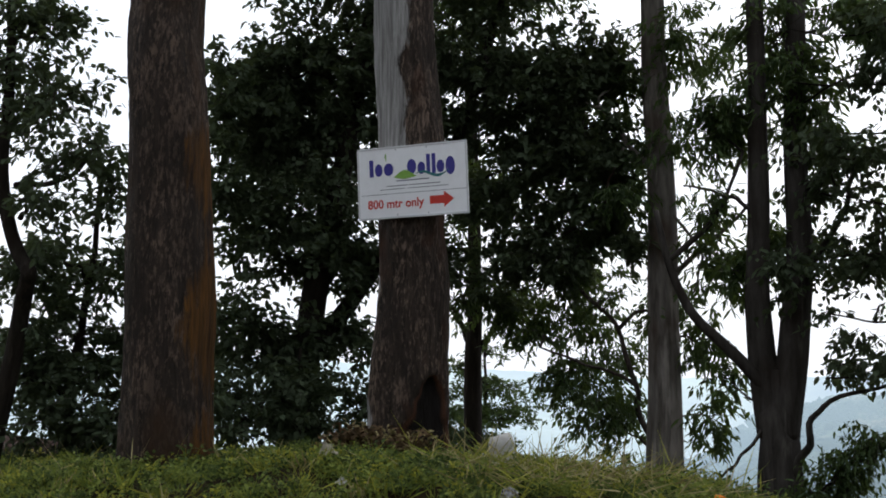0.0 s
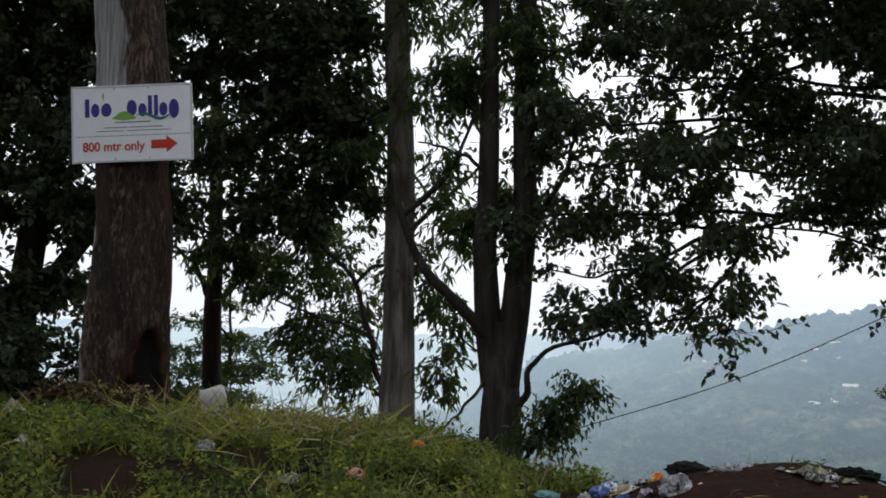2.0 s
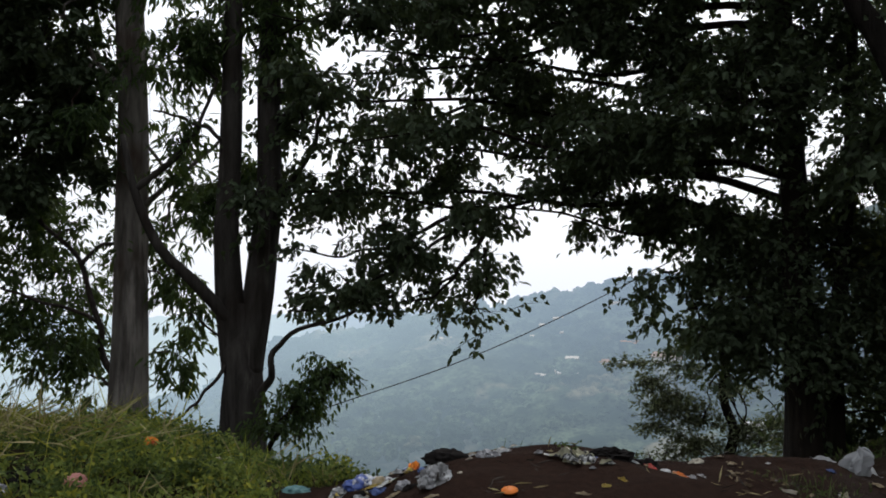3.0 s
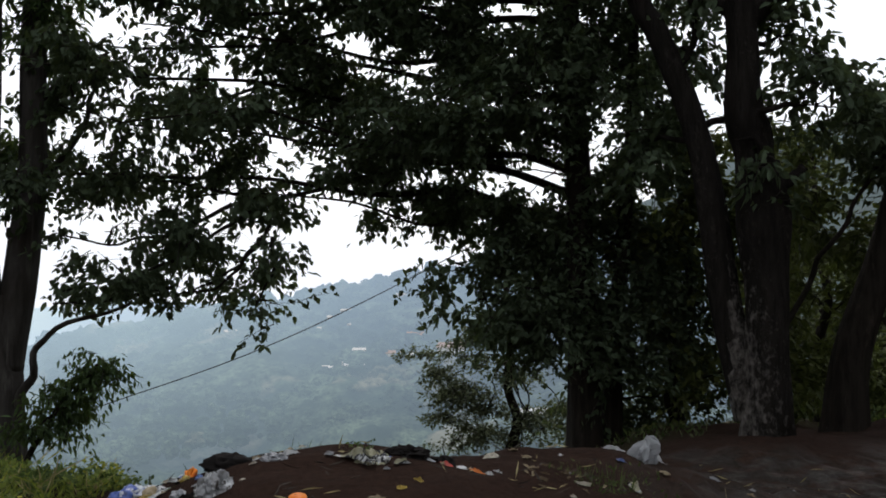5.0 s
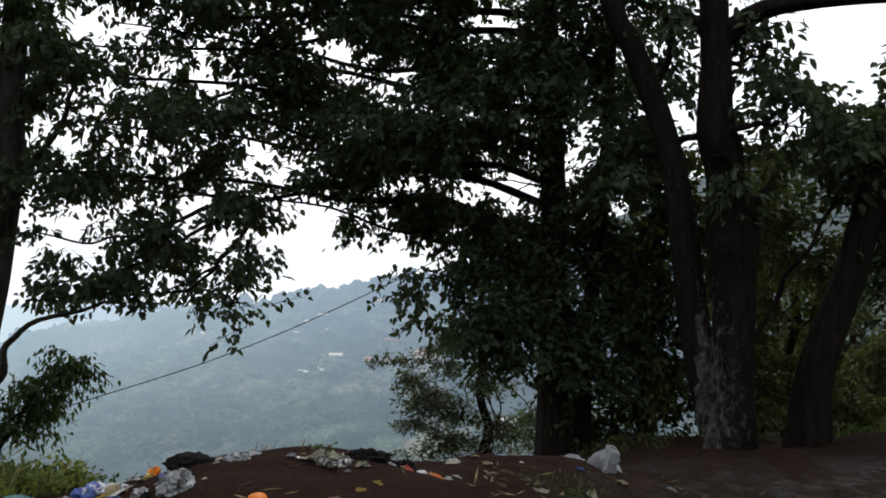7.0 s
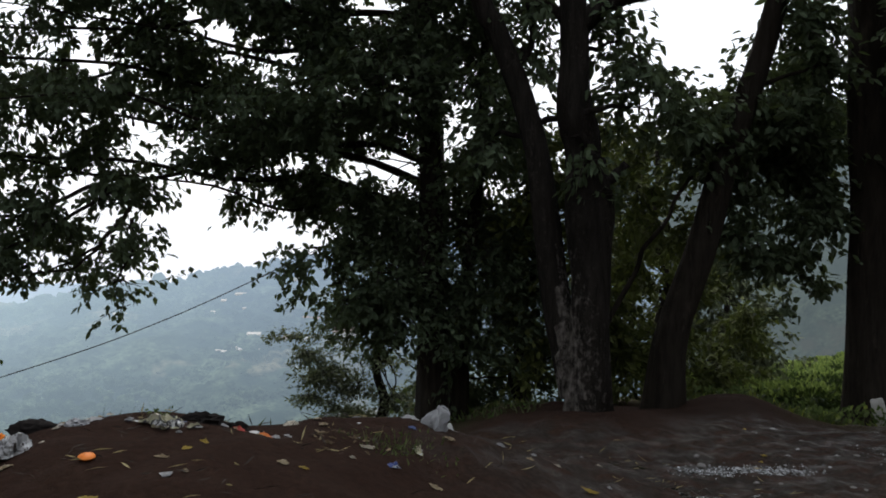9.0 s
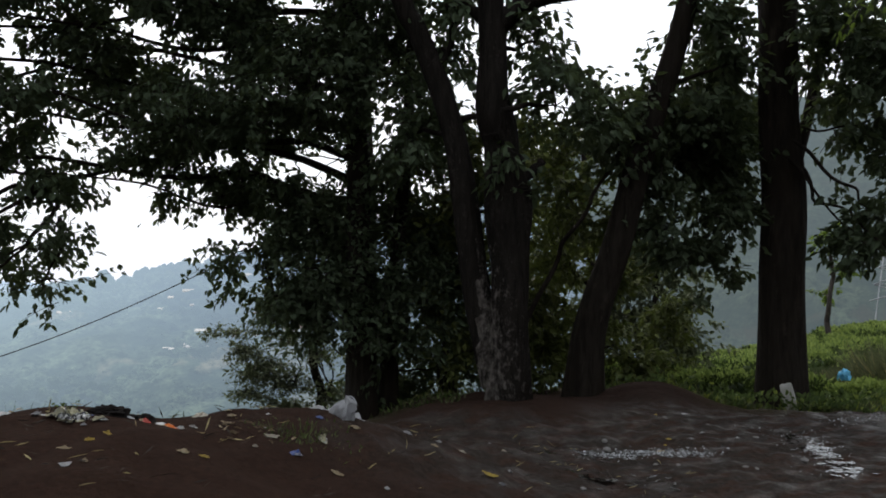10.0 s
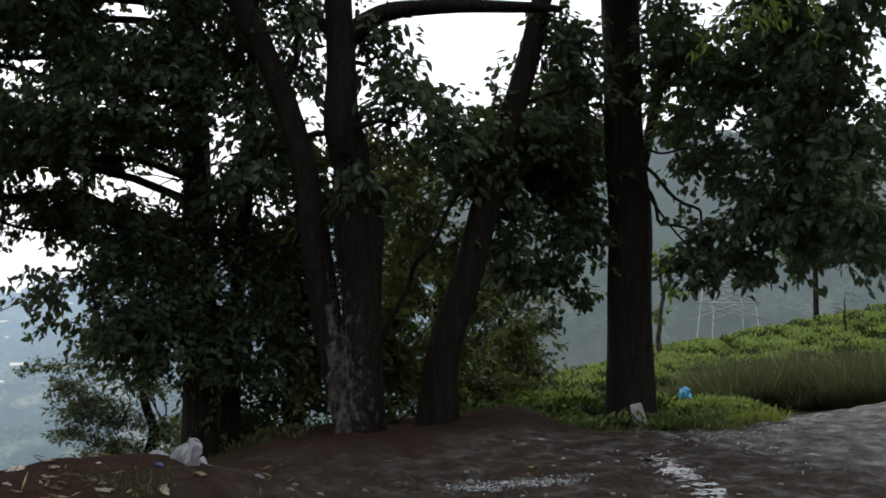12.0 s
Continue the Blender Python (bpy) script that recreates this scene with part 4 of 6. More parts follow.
tree("tree", "dull olive young tree filling the gap between trunks",
     [(upward(11.4, 10.1, [(11.4, 10.1, 1.0), (11.4, 9.9, 3.2)]), 0.10, 0.04, 0.2)],
     [(11.6, 9.3, 2.3, 0.4, 0.4), (11.7, 9.2, 1.6, 0.4, 0.4), (11.2, 10.3, 2.2, 0.67, 0.82), (11.2, 10.3, 1.1, 0.67, 0.67), (11.4, 9.7, 2.9, 0.5, 0.65), (11.5, 9.8, 0.4, 0.59, 0.44), (12.7, 9.7, 0.3, 0.46, 0.46), (12.5, 9.8, 1.1, 0.4, 0.5), (14.3, 9.5, 0.0, 0.5, 0.41)], LEAF_OLIVE, BARK_DARK, (0.11, 0.052), 430, seed=28)
tree("tree", "dense dark evergreen tree with foliage close to the ground",
     [(upward(10.6, 10.4, [(10.6, 10.3, 1.0), (10.7, 10.1, 3.0), (10.8, 10.0, 6.5)]), 0.14, 0.05, 0.2)],
     [(9.9, 10.7, 1.5, 0.92, 0.78), (10.6, 10.3, 2.1, 0.99, 1.13), (10.3, 10.2, 0.9, 0.77, 0.7), (11.2, 10.1, 1.2, 0.79, 0.86), (10.7, 9.9, 3.4, 0.77, 0.84), (11.7, 10.6, 0.1, 0.69, 0.61), (11.1, 11.1, -0.1, 0.61, 0.46), (10.8, 10.0, 5.5, 1.3, 1.2)], LEAF_DARK, BARK_DARK, (0.085, 0.04), 600, seed=16, join=0.3)
FEATHER = [(11.1, 17.3, 0.25, 0.45, 0.18), (11.9, 17.0, 0.5, 0.5, 0.21), (11.3, 17.2, -0.15, 0.5, 0.18), (12.2, 16.9, 0.1, 0.55, 0.21), (11.7, 17.1, -0.5, 0.6, 0.19), (12.8, 16.5, -0.2, 0.45, 0.21), (12.3, 16.8, -0.75, 0.55, 0.19), (11.6, 17.1, -0.95, 0.5, 0.19), (12.1, 16.8, -1.25, 0.6, 0.19), (12.9, 16.5, -0.95, 0.4, 0.18), (11.6, 17.1, -1.5, 0.55, 0.19), (12.8, 16.5, -1.5, 0.5, 0.19), (13.3, 16.5, -1.2, 0.5, 0.2), (13.7, 16.3, -0.9, 0.45, 0.2)]
tree("tree", "slim young tree with feathery grey-green leaves on the slope",
     [(upward(12.7, 16.7, [(12.7, 16.7, -1.0), (12.68, 16.7, 0.6), (12.6, 16.7, 2.2)]), 0.12, 0.05, 0.2)],
     FEATHER, LEAF_BUSH, BARK_DARK, (0.085, 0.03), 560, 0.15, seed=17, limb_r=0.03, join=-0.2)
tree("shrub", "feathery olive shrub on the rim of the drop",
     [(upward(11.3, 12.0, [(11.3, 12.0, -0.6), (11.3, 12.0, 0.0)]), 0.05, 0.02, 0.2)],
     [(11.1, 12.0, -0.1, 0.4, 0.2), (11.7, 11.6, -0.3, 0.45, 0.22), (11.3, 11.9, -0.6, 0.5, 0.2), (12.0, 11.2, -0.2, 0.35, 0.2)], LEAF_OLIVE, BARK_DARK, (0.075, 0.026), 420, 0.2, seed=37, category="shrub", limb_r=0.025)
def lichened(c):
    """0 to 1: pale lichen on the foot of the bole, thinning upward."""
    side = 0.5 * (10.4 - c.x) + 0.5 * (c.y - 7.56)
    if side > 0.24:
        return 0.0
    return min(0.52, max(0.0, 0.47 + 0.35 * side - 0.085 * max(0.0, c.z - 0.7)))


tree("tree", "stout mottled tree with leaning limbs at the edge of the lay-by",
     [(upward(10.42, 7.56, [(10.42, 7.56, 0.5), (10.43, 7.55, 1.06), (10.42, 7.56, 1.7), (10.4, 7.58, 2.3), (10.37, 7.6, 2.75)]), 0.205, 0.2, 0.4, (0.76, 0.16, 0.32)),
      ([(10.37, 7.6, 2.2), (10.36, 7.6, 2.8), (10.29, 7.66, 3.4), (10.26, 7.69, 4.5), (10.3, 7.8, 8.0)], 0.195, 0.13, 0.0, (0.4, 0.12, 0.2)),
      ([(10.36, 7.72, 0.25), (10.2, 7.86, 1.3), (10.1, 7.92, 2.3), (10.02, 8.0, 2.85), (9.9, 8.1, 3.45), (9.7, 8.28, 4.15), (9.55, 8.4, 4.6), (9.2, 8.7, 6.4)], 0.165, 0.10, 0.0)],
     [(10.1, 8.3, 4.0, 0.37, 0.6), (10.9, 7.7, 4.1, 0.37, 0.25), (11.3, 7.5, 3.75, 0.42, 0.25), (11.0, 7.7, 3.45, 0.4, 0.22), (11.7, 7.4, 3.5, 0.4, 0.25), (11.5, 7.8, 3.25, 0.38, 0.22), (10.2, 7.4, 2.75, 0.22, 0.25), (10.1, 7.5, 2.95, 0.18, 0.2), (10.5, 7.35, 2.35, 0.15, 0.15), (9.9, 8.7, 3.1, 0.43, 0.56), (9.6, 8.6, 6.4, 1.4, 1.0), (11.2, 7.4, 7.4, 1.5, 1.0), (10.75, 7.25, 3.85, 0.3, 0.25), (10.65, 7.35, 4.25, 0.22, 0.16), (9.95, 7.95, 4.3, 0.25, 0.3), (10.9, 7.1, 3.5, 0.32, 0.2), (10.7, 7.3, 3.3, 0.25, 0.2), (11.1, 6.95, 3.2, 0.35, 0.2)], LEAF_DARK, BARK_PALE, (0.105, 0.048), 260, 0.7, seed=18, join=0.2, paint=lichened,
     limbs=[([(10.27, 7.7, 4.1), (10.6, 7.5, 4.42), (11.0, 7.1, 4.53), (11.9, 6.6, 4.6), (12.7, 6.7, 4.75)], 0.13, 0.045), ([(10.3, 7.72, 4.15), (10.05, 7.85, 4.4), (9.85, 7.95, 4.38)], 0.075, 0.04),
            ([(9.84, 8.15, 3.7), (9.98, 8.05, 4.0), (10.05, 8.0, 4.5)], 0.045, 0.025), ([(9.98, 8.05, 3.1), (10.15, 7.9, 3.2), (10.35, 7.7, 3.25)], 0.04, 0.03), ([(10.4, 7.5, 2.5), (10.24, 7.42, 2.9), (10.2, 7.4, 3.2)], 0.05, 0.02), ([(10.45, 7.5, 2.4), (10.62, 7.36, 2.6), (10.7, 7.3, 2.7)], 0.06, 0.045)])
tree("tree", "dark leaning tree beside the stout one",
     [(upward(11.77, 7.86, [(11.85, 7.8, 0.8), (12.07, 7.5, 2.02), (12.3, 7.2, 3.4), (12.62, 6.89, 4.9), (12.9, 6.6, 7.0)]), 0.23, 0.09, 0.2)],
     [(13.3, 8.0, 3.2, 0.66, 0.66), (13.9, 7.9, 2.8, 0.55, 0.55), (13.6, 7.6, 3.5, 0.59, 0.52), (12.4, 7.6, 2.8, 0.56, 0.62), (13.0, 7.2, 3.4, 0.54, 0.68), (12.6, 7.4, 2.0, 0.4, 0.33), (13.4, 7.2, 4.3, 0.49, 0.56), (12.0, 7.5, 3.1, 0.32, 0.32), (13.4, 7.2, 2.2, 0.42, 0.42), (13.0, 7.3, 1.8, 0.34, 0.21), (12.9, 6.8, 4.5, 0.4, 0.4), (12.95, 6.75, 3.9, 0.4, 0.35), (12.9, 6.8, 3.2, 0.4, 0.3), (12.35, 7.4, 3.6, 0.35, 0.3), (13.3, 7.4, 1.75, 0.3, 0.18), (13.5, 7.2, 1.4, 0.26, 0.16), (13.35, 7.4, 1.15, 0.2, 0.12), (14.05, 7.6, 4.1, 0.42, 0.45), (14.1, 7.5, 3.4, 0.45, 0.42), (14.05, 7.6, 2.75, 0.4, 0.34), (14.1, 7.5, 2.25, 0.34, 0.24), (13.95, 7.7, 1.85, 0.26, 0.16), (14.1, 7.5, 1.5, 0.15, 0.1), (13.0, 6.8, 6.8, 1.3, 1.0)], LEAF_DARK, BARK_DARK, (0.105, 0.05), 400, 0.6, seed=19, join=0.2,
     limbs=[([(11.2, 8.3, 0.8), (11.5, 8.0, 1.6), (11.75, 7.75, 2.3), (12.05, 7.5, 2.9)], 0.035, 0.02)])
tree("tree", "straight dark trunk with overhanging leafy boughs beside the road",
     [(upward(14.45, 7.05, [(14.45, 7.05, 1.5), (14.43, 7.05, 3.2), (14.4, 7.05, 5.2), (14.4, 7.0, 9.0)]), 0.30, 0.22, 0.2)],
     [(14.2, 5.5, 1.75, 0.42, 0.24), (14.6, 6.1, 1.85, 0.36, 0.2), (14.8, 6.4, 4.4, 0.74, 0.74), (14.8, 5.4, 3.8, 0.85, 0.78), (14.6, 5.7, 2.0, 0.5, 0.5), (14.5, 4.9, 2.4, 0.75, 0.54), (14.2, 4.3, 3.3, 0.71, 0.78), (13.9, 3.9, 2.1, 0.44, 0.44), (15.0, 6.2, 3.3, 0.6, 0.52), (13.9, 3.8, 4.1, 0.5, 0.56), (14.5, 4.8, 4.7, 0.68, 0.41), (14.3, 6.4, 7.6, 1.7, 1.1), (14.2, 4.8, 6.4, 1.5, 0.9)], LEAF_DARK, BARK_DARK, (0.11, 0.054), 480, 0.7, seed=20, join=-0.5, low=3.2, limb_r=0.032)
tree("tree", "leafy tree behind the straight trunk at the roadside",
     [(upward(16.4, 8.6, [(16.4, 8.6, 1.5), (16.2, 7.8, 4.0), (16.0, 7.0, 6.5)]), 0.13, 0.06, 0.2)],
     [(15.5, 7.1, 5.1, 0.48, 0.64), (16.0, 6.4, 4.5, 0.64, 0.64), (16.0, 5.3, 4.4, 0.69, 0.69), (15.8, 4.5, 3.3, 0.44, 0.66), (15.7, 5.9, 3.1, 0.5, 0.4), (16.0, 5.2, 2.8, 0.6, 0.4), (15.6, 7.0, 3.8, 0.4, 0.56), (15.5, 9.0, 4.2, 0.45, 0.5), (15.7, 8.8, 3.4, 0.5, 0.5), (16.2, 8.9, 4.0, 0.5, 0.4)], LEAF_DARK, BARK_DARK, (0.11, 0.05), 330, 0.7, seed=29, join=-0.3, low=3)
tree("bush", "grey-green bushy tree beside the tea field",
     [(upward(18.0, 12.6, [(18.0, 12.6, 0.3), (18.1, 12.6, 1.9)]), 0.12, 0.04, 0.2)],
     [(18.3, 12.6, 1.0, 0.79, 0.67), (18.5, 12.3, 0.1, 0.67, 0.67), (17.5, 12.6, 0.2, 0.76, 0.87), (18.0, 12.9, 1.7, 0.56, 0.56), (17.6, 12.2, -0.6, 0.8, 0.5), (18.6, 12.3, -0.6, 0.7, 0.5), (17.0, 12.9, 1.2, 0.8, 0.7), (17.3, 12.8, 2.0, 0.6, 0.5)], LEAF_BUSH, BARK_DARK, (0.13, 0.05), 330, seed=21)
tree("tree", "olive green young tree growing behind the trunks",
     [(upward(14.4, 10.6, [(14.4, 10.6, 1.0), (14.6, 10.9, 3.6)]), 0.10, 0.04, 0.2)],
     [(16.0, 10.7, 0.3, 0.5, 0.45), (16.2, 10.5, 0.8, 0.35, 0.35), (16.2, 10.5, 0.0, 0.4, 0.3), (15.9, 10.8, -0.25, 0.45, 0.35), (12.7, 9.3, 2.7, 0.65, 0.65), (13.2, 8.9, 2.0, 0.5, 0.5), (14.9, 11.7, 2.3, 0.57, 0.76), (14.6, 12.0, 1.1, 0.66, 0.95), (15.2, 11.5, 0.3, 0.57, 0.76), (15.7, 12.4, 3.8, 0.7, 0.6), (14.0, 11.1, -0.1, 0.53, 0.53), (13.1, 10.1, 2.8, 0.5, 0.58), (13.6, 10.3, 1.8, 0.6, 0.69), (13.2, 10.0, 0.9, 0.58, 0.66), (13.9, 10.0, 0.5, 0.51, 0.51), (14.5, 10.1, 1.4, 0.44, 0.44), (12.6, 9.9, 3.5, 0.48, 0.4)], LEAF_OLIVE, BARK_DARK, (0.12, 0.045), 330, seed=22)
tree("tree", "bough of fresh yellow-green drooping leaves over the road",
     [(upward(15.6, 1.2, [(15.6, 1.2, 2.0), (15.4, 1.3, 4.0), (14.8, 1.8, 5.6), (13.9, 2.4, 6.6)]), 0.2, 0.08, 0.2)],
     [(11.2, 3.7, 3.75, 0.28, 0.19), (11.3, 3.4, 3.75, 0.24, 0.14), (12.6, 3.0, 5.4, 0.8, 0.5), (14.0, 2.0, 6.8, 1.2, 0.8)], LEAF_GREEN, BARK_DARK, (0.085, 0.022), 420, 1.0, seed=23, join=0.1, low=4)
tree("tree", "slim bare-stemmed young tree with pale green leaves in the tea",
     [(upward(30.9, 17.3, [(30.9, 17.3, 0.6), (31.0, 17.3, 2.4)]), 0.1, 0.05, 0.1)],
     [(31.0, 17.3, 2.5, 0.6, 0.5), (30.9, 16.9, 1.5, 0.4, 0.3), (31.0, 17.6, 0.7, 0.4, 0.4)], LEAF_GREEN, BARK_GREY, (0.16, 0.07), 130, seed=24)
tree("tree", "dark tree standing on the crest of the tea slope",
     [(upward(46.0, 19.0, [(46.0, 19.0, 2.0), (46.0, 19.0, 4.6)]), 0.15, 0.08, 0.1)],
     [(46.0, 19.0, 4.2, 1.6, 1.2), (46.8, 17.6, 3.6, 1.5, 1.0), (46.6, 20.2, 3.2, 1.2, 0.9), (47.0, 16.2, 3.4, 1.4, 1.0)], LEAF_GREY, BARK_DARK, (0.3, 0.14), 60, seed=25, spray=0.25)
tree("shrub", "leafless dry shrub standing among the tea bushes",
     [(upward(31.7, 11.6, [(31.7, 11.6, 0.2), (31.6, 11.6, 1.1)]), 0.05, 0.015, 0.1)],
     [(31.4, 11.8, 0.9, 0.35, 0.3), (31.9, 11.3, 0.8, 0.4, 0.35), (31.7, 11.6, 1.3, 0.35, 0.3), (32.2, 11.2, 0.4, 0.3, 0.25)], LEAF_GREY, BARK_DARK, (0.05, 0.015), 25, seed=26, category="shrub", limb_r=0.03)

# ---- the signboard nailed to the stripped trunk ----
SIGN_WHITE = plain("painted_sheet_metal", (0.84, 0.85, 0.87), 0.45, 0.06, 9)
SIGN_FRAME = plain("pale_frame_paint", (0.6, 0.61, 0.62), 0.5, 0.1, 25)
SIGN_BLUE = plain("sign_blue", (0.035, 0.03, 0.24), 0.5, 0.1)
SIGN_GREEN = plain("sign_green", (0.22, 0.42, 0.07), 0.5, 0.15)
SIGN_TEAL = plain("sign_teal", (0.02, 0.16, 0.16), 0.5, 0.15)
SIGN_RED = plain("sign_red", (0.55, 0.035, 0.02), 0.5, 0.12)
SIGN_GREY = plain("sign_grey_print", (0.16, 0.17, 0.2), 0.5, 0.1)


def slab(bm, x0, x1, z0, z1, y0, y1):
    """A box in a bmesh, given by its sides."""
    m = bmesh.ops.create_cube(bm, size=1)["verts"]
    bmesh.ops.transform(bm, matrix=Matrix.LocRotScale(((x0 + x1) / 2, (y0 + y1) / 2, (z0 + z1) / 2), None, (x1 - x0, y1 - y0, z1 - z0)), verts=m)


def outline(bm, pts, y0, y1):
    """A flat plate with the given outline (x, z), y0 at the front."""
    f = bm.faces.new([bm.verts.new((x, y0, z)) for x, z in pts])
    ext = bmesh.ops.extrude_face_region(bm, geom=[f])
    bmesh.ops.translate(bm, vec=(0, y1 - y0, 0), verts=[v for v in ext["geom"] if isinstance(v, bmesh.types.BMVert)])
    bmesh.ops.recalc_face_normals(bm, faces=bm.faces)


def lettering(text, size, x, z, y, mat, parent, name):
    cu = bpy.data.curves.new(name, "FONT")
    cu.body, cu.size, cu.extrude, cu.offset = text, size, 0.001, 0.0035
    tmp = new(name, cu)
    me = bpy.data.meshes.new_from_object(tmp.evaluated_get(bpy.context.evaluated_depsgraph_get()))
    bpy.data.objects.remove(tmp)
    me.transform(Matrix.Translation((x, y, z)) @ Matrix.Rotation(radians(90), 4, "X") @ Matrix.Diagonal((0.92, 1, 1, 1)))
    me.materials.clear()
    me.materials.append(mat)
    return part(name, me, parent)


def signboard():
    w, h = 1.40, 0.88
    s = thing("signboard", (-0.615, 10.545, 3.755), "white roadside direction board with red arrow nailed to trunk", "sign", turn=(1, -2.4, 1.2))
    bm = bmesh.new()
    slab(bm, -w / 2, w / 2, -h / 2, h / 2, 0, 0.012)
    board = bm_part("board", bm, SIGN_WHITE, s)
    for x0, x1, z0, z1 in ((-w / 2 - 0.012, w / 2 + 0.012, h / 2 - 0.012, h / 2 + 0.012), (-w / 2 - 0.012, w / 2 + 0.012, -h / 2 - 0.012, -h / 2 + 0.012), (-w / 2 - 0.012, -w / 2 + 0.012, -h / 2 + 0.012, h / 2 - 0.012), (w / 2 - 0.012, w / 2 + 0.012, -h / 2 + 0.012, h / 2 - 0.012)):
        bm = bmesh.new()
        slab(bm, x0, x1, z0, z1, -0.006, 0.02)
        bmesh.ops.bevel(bm, geom=bm.edges[:], offset=0.003, segments=1, affect="EDGES")
        bm_part("frame_rail", bm, SIGN_FRAME, s)
    # the resort's mark as plain upright shapes
    for x, wd, lo, hi in ((-0.525, 0.052, 0.085, 0.30), (-0.43, 0.10, 0.085, 0.245), (-0.30, 0.125, 0.085, 0.245), (0.0, 0.12, 0.085, 0.275), (0.125, 0.10, 0.075, 0.23), (0.215, 0.048, 0.075, 0.32), (0.285, 0.048, 0.075, 0.32), (0.37, 0.10, 0.075, 0.235), (0.495, 0.12, 0.04, 0.27)):
        bm = bmesh.new()
        if wd > 0.07:
            outline(bm, [(x + wd / 2 * math.cos(2 * math.pi * k / 18), (lo + hi) / 2 + (hi - lo) / 2 * math.sin(2 * math.pi * k / 18)) for k in range(18)], -0.003, -0.0005)
        else:
            slab(bm, x - wd / 2, x + wd / 2, lo, hi, -0.003, -0.0005)
        bm_part("mark_shape", bm, SIGN_BLUE, board)
    bm = bmesh.new()
    outline(bm, [(-0.35, 0.33), (-0.335, 0.37), (-0.325, 0.36), (-0.33, 0.26)], -0.003, -0.0005)
    bm_part("leaf_stroke", bm, SIGN_GREEN, board)
    top = [(-0.24 + 0.3 * k / 9, 0.06 + 0.085 * math.sin(math.pi * k / 9) ** 1.3) for k in range(10)]
    bm = bmesh.new()
    outline(bm, top + [(0.02, 0.05), (-0.1, 0.035)], -0.0045, -0.001)
    bm_part("hill_shape", bm, SIGN_GREEN, board)
    up = [(0.05 + 0.43 * k / 9, 0.09 + 0.03 * math.sin(2.2 * math.pi * k / 9)) for k in range(10)]
    bm = bmesh.new()
    outline(bm, up + [(x, z - 0.035 * math.sin(math.pi * k / 9) - 0.003) for k, (x, z) in reversed(list(enumerate(up)))], -0.006, -0.0015)
    bm_part("wave_shape", bm, SIGN_TEAL, board)
    for x0, x1, z, hh in ((-0.2, 0.22, 0.015, 0.014), (-0.33, -0.06, -0.045, 0.010), (-0.04, 0.36, -0.045, 0.010), (-0.42, -0.1, -0.085, 0.008), (-0.06, 0.46, -0.085, 0.008)):
        bm = bmesh.new()
        slab(bm, x0, x1, z - hh / 2, z + hh / 2, -0.002, -0.0005)
        bm_part("print_line", bm, SIGN_GREY, board)
    bm = bmesh.new()
    slab(bm, -0.66, 0.68, -0.145, -0.139, -0.002, -0.0005)
    bm_part("dividing_line", bm, SIGN_GREY, board)
    lettering("800 mtr only", 0.150, -0.585, -0.315, -0.003, SIGN_RED, board, "lettering")
    bm = bmesh.new()
    outline(bm, [(0.22, -0.305), (0.40, -0.305), (0.40, -0.355), (0.53, -0.255), (0.40, -0.155), (0.40, -0.205), (0.22, -0.205)], -0.003, -0.0005)
    bm_part("arrow", bm, SIGN_RED, board)
    for x, z in ((-0.2, 0.41), (0.2, 0.41), (-0.2, -0.41), (0.2, -0.41)):
        bm = bmesh.new()
        bmesh.ops.create_cone(bm, cap_ends=True, segments=10, radius1=0.009, radius2=0.007, depth=0.012, matrix=Matrix.Translation((x, -0.004, z)) @ Matrix.Rotation(radians(90), 4, "X"))
        bm_part("nail", bm, SIGN_GREY, s)


signboard()

# ---- grass, weeds and verges ----


def blades(name, label, pts, mats, height, width, seed, lean=0.45, shares=None, lift=0.0):
    """Grass as one object: pts (n, 3) are the feet."""
    rg = np.random.default_rng(seed)
    n = len(pts)
    way = np.stack([rg.normal(size=n) * lean, rg.normal(size=n) * lean, np.ones(n)], 1)
    up = np.zeros((n, 3))
    up[:, 2] = lift * rg.uniform(0, 1, n) ** 1.5 * (0.4 + 1.2 * patchy(pts[:, 0], pts[:, 1], 2.7)) - 0.01
    v, f = leaf_arrays(rg, pts + up, way, height, width, 0.1)
    slots = rg.choice(len(mats), n, p=shares)
    return tagged(new(name, raw_mesh(name, v, f, mats, False, slots)), label, "grass", kind="stuff")


def scatter(rg, n, x0, x1, y0, y1, keep):
    x, y = rg.uniform(x0, x1, n), rg.uniform(y0, y1, n)
    k = keep(x, y, rg.uniform(0, 1, n))
    x, y = x[k], y[k]
    return np.stack([x, y, rough_land(x, y)], 1)


def patchy(x, y, s=1.0):
    return 0.5 + 0.25 * np.sin(2.1 * s * x + 1.7 * np.sin(1.3 * s * y)) + 0.25 * np.sin(2.9 * s * y + 1.1 * np.sin(2.3 * s * x))


def on_bank(x, y, u):
    bare = np.hypot((x - 0.97) / 0.40, (y - 6.1) / 0.42) < 0.85 + 0.2 * np.sin(9 * x)
    right = x < 3.95 + 0.36 * np.clip(y - 5.8, 0, 2.4) + 0.2 * np.sin(3 * y)
    return ~bare & right & (u < 0.5 + 0.5 * patchy(x, y)) & (y > 5.0 + 0.3 * np.sin(2 * x)) & (y < np.interp(x, EDGE_X, EDGE_Y) + 1.5)


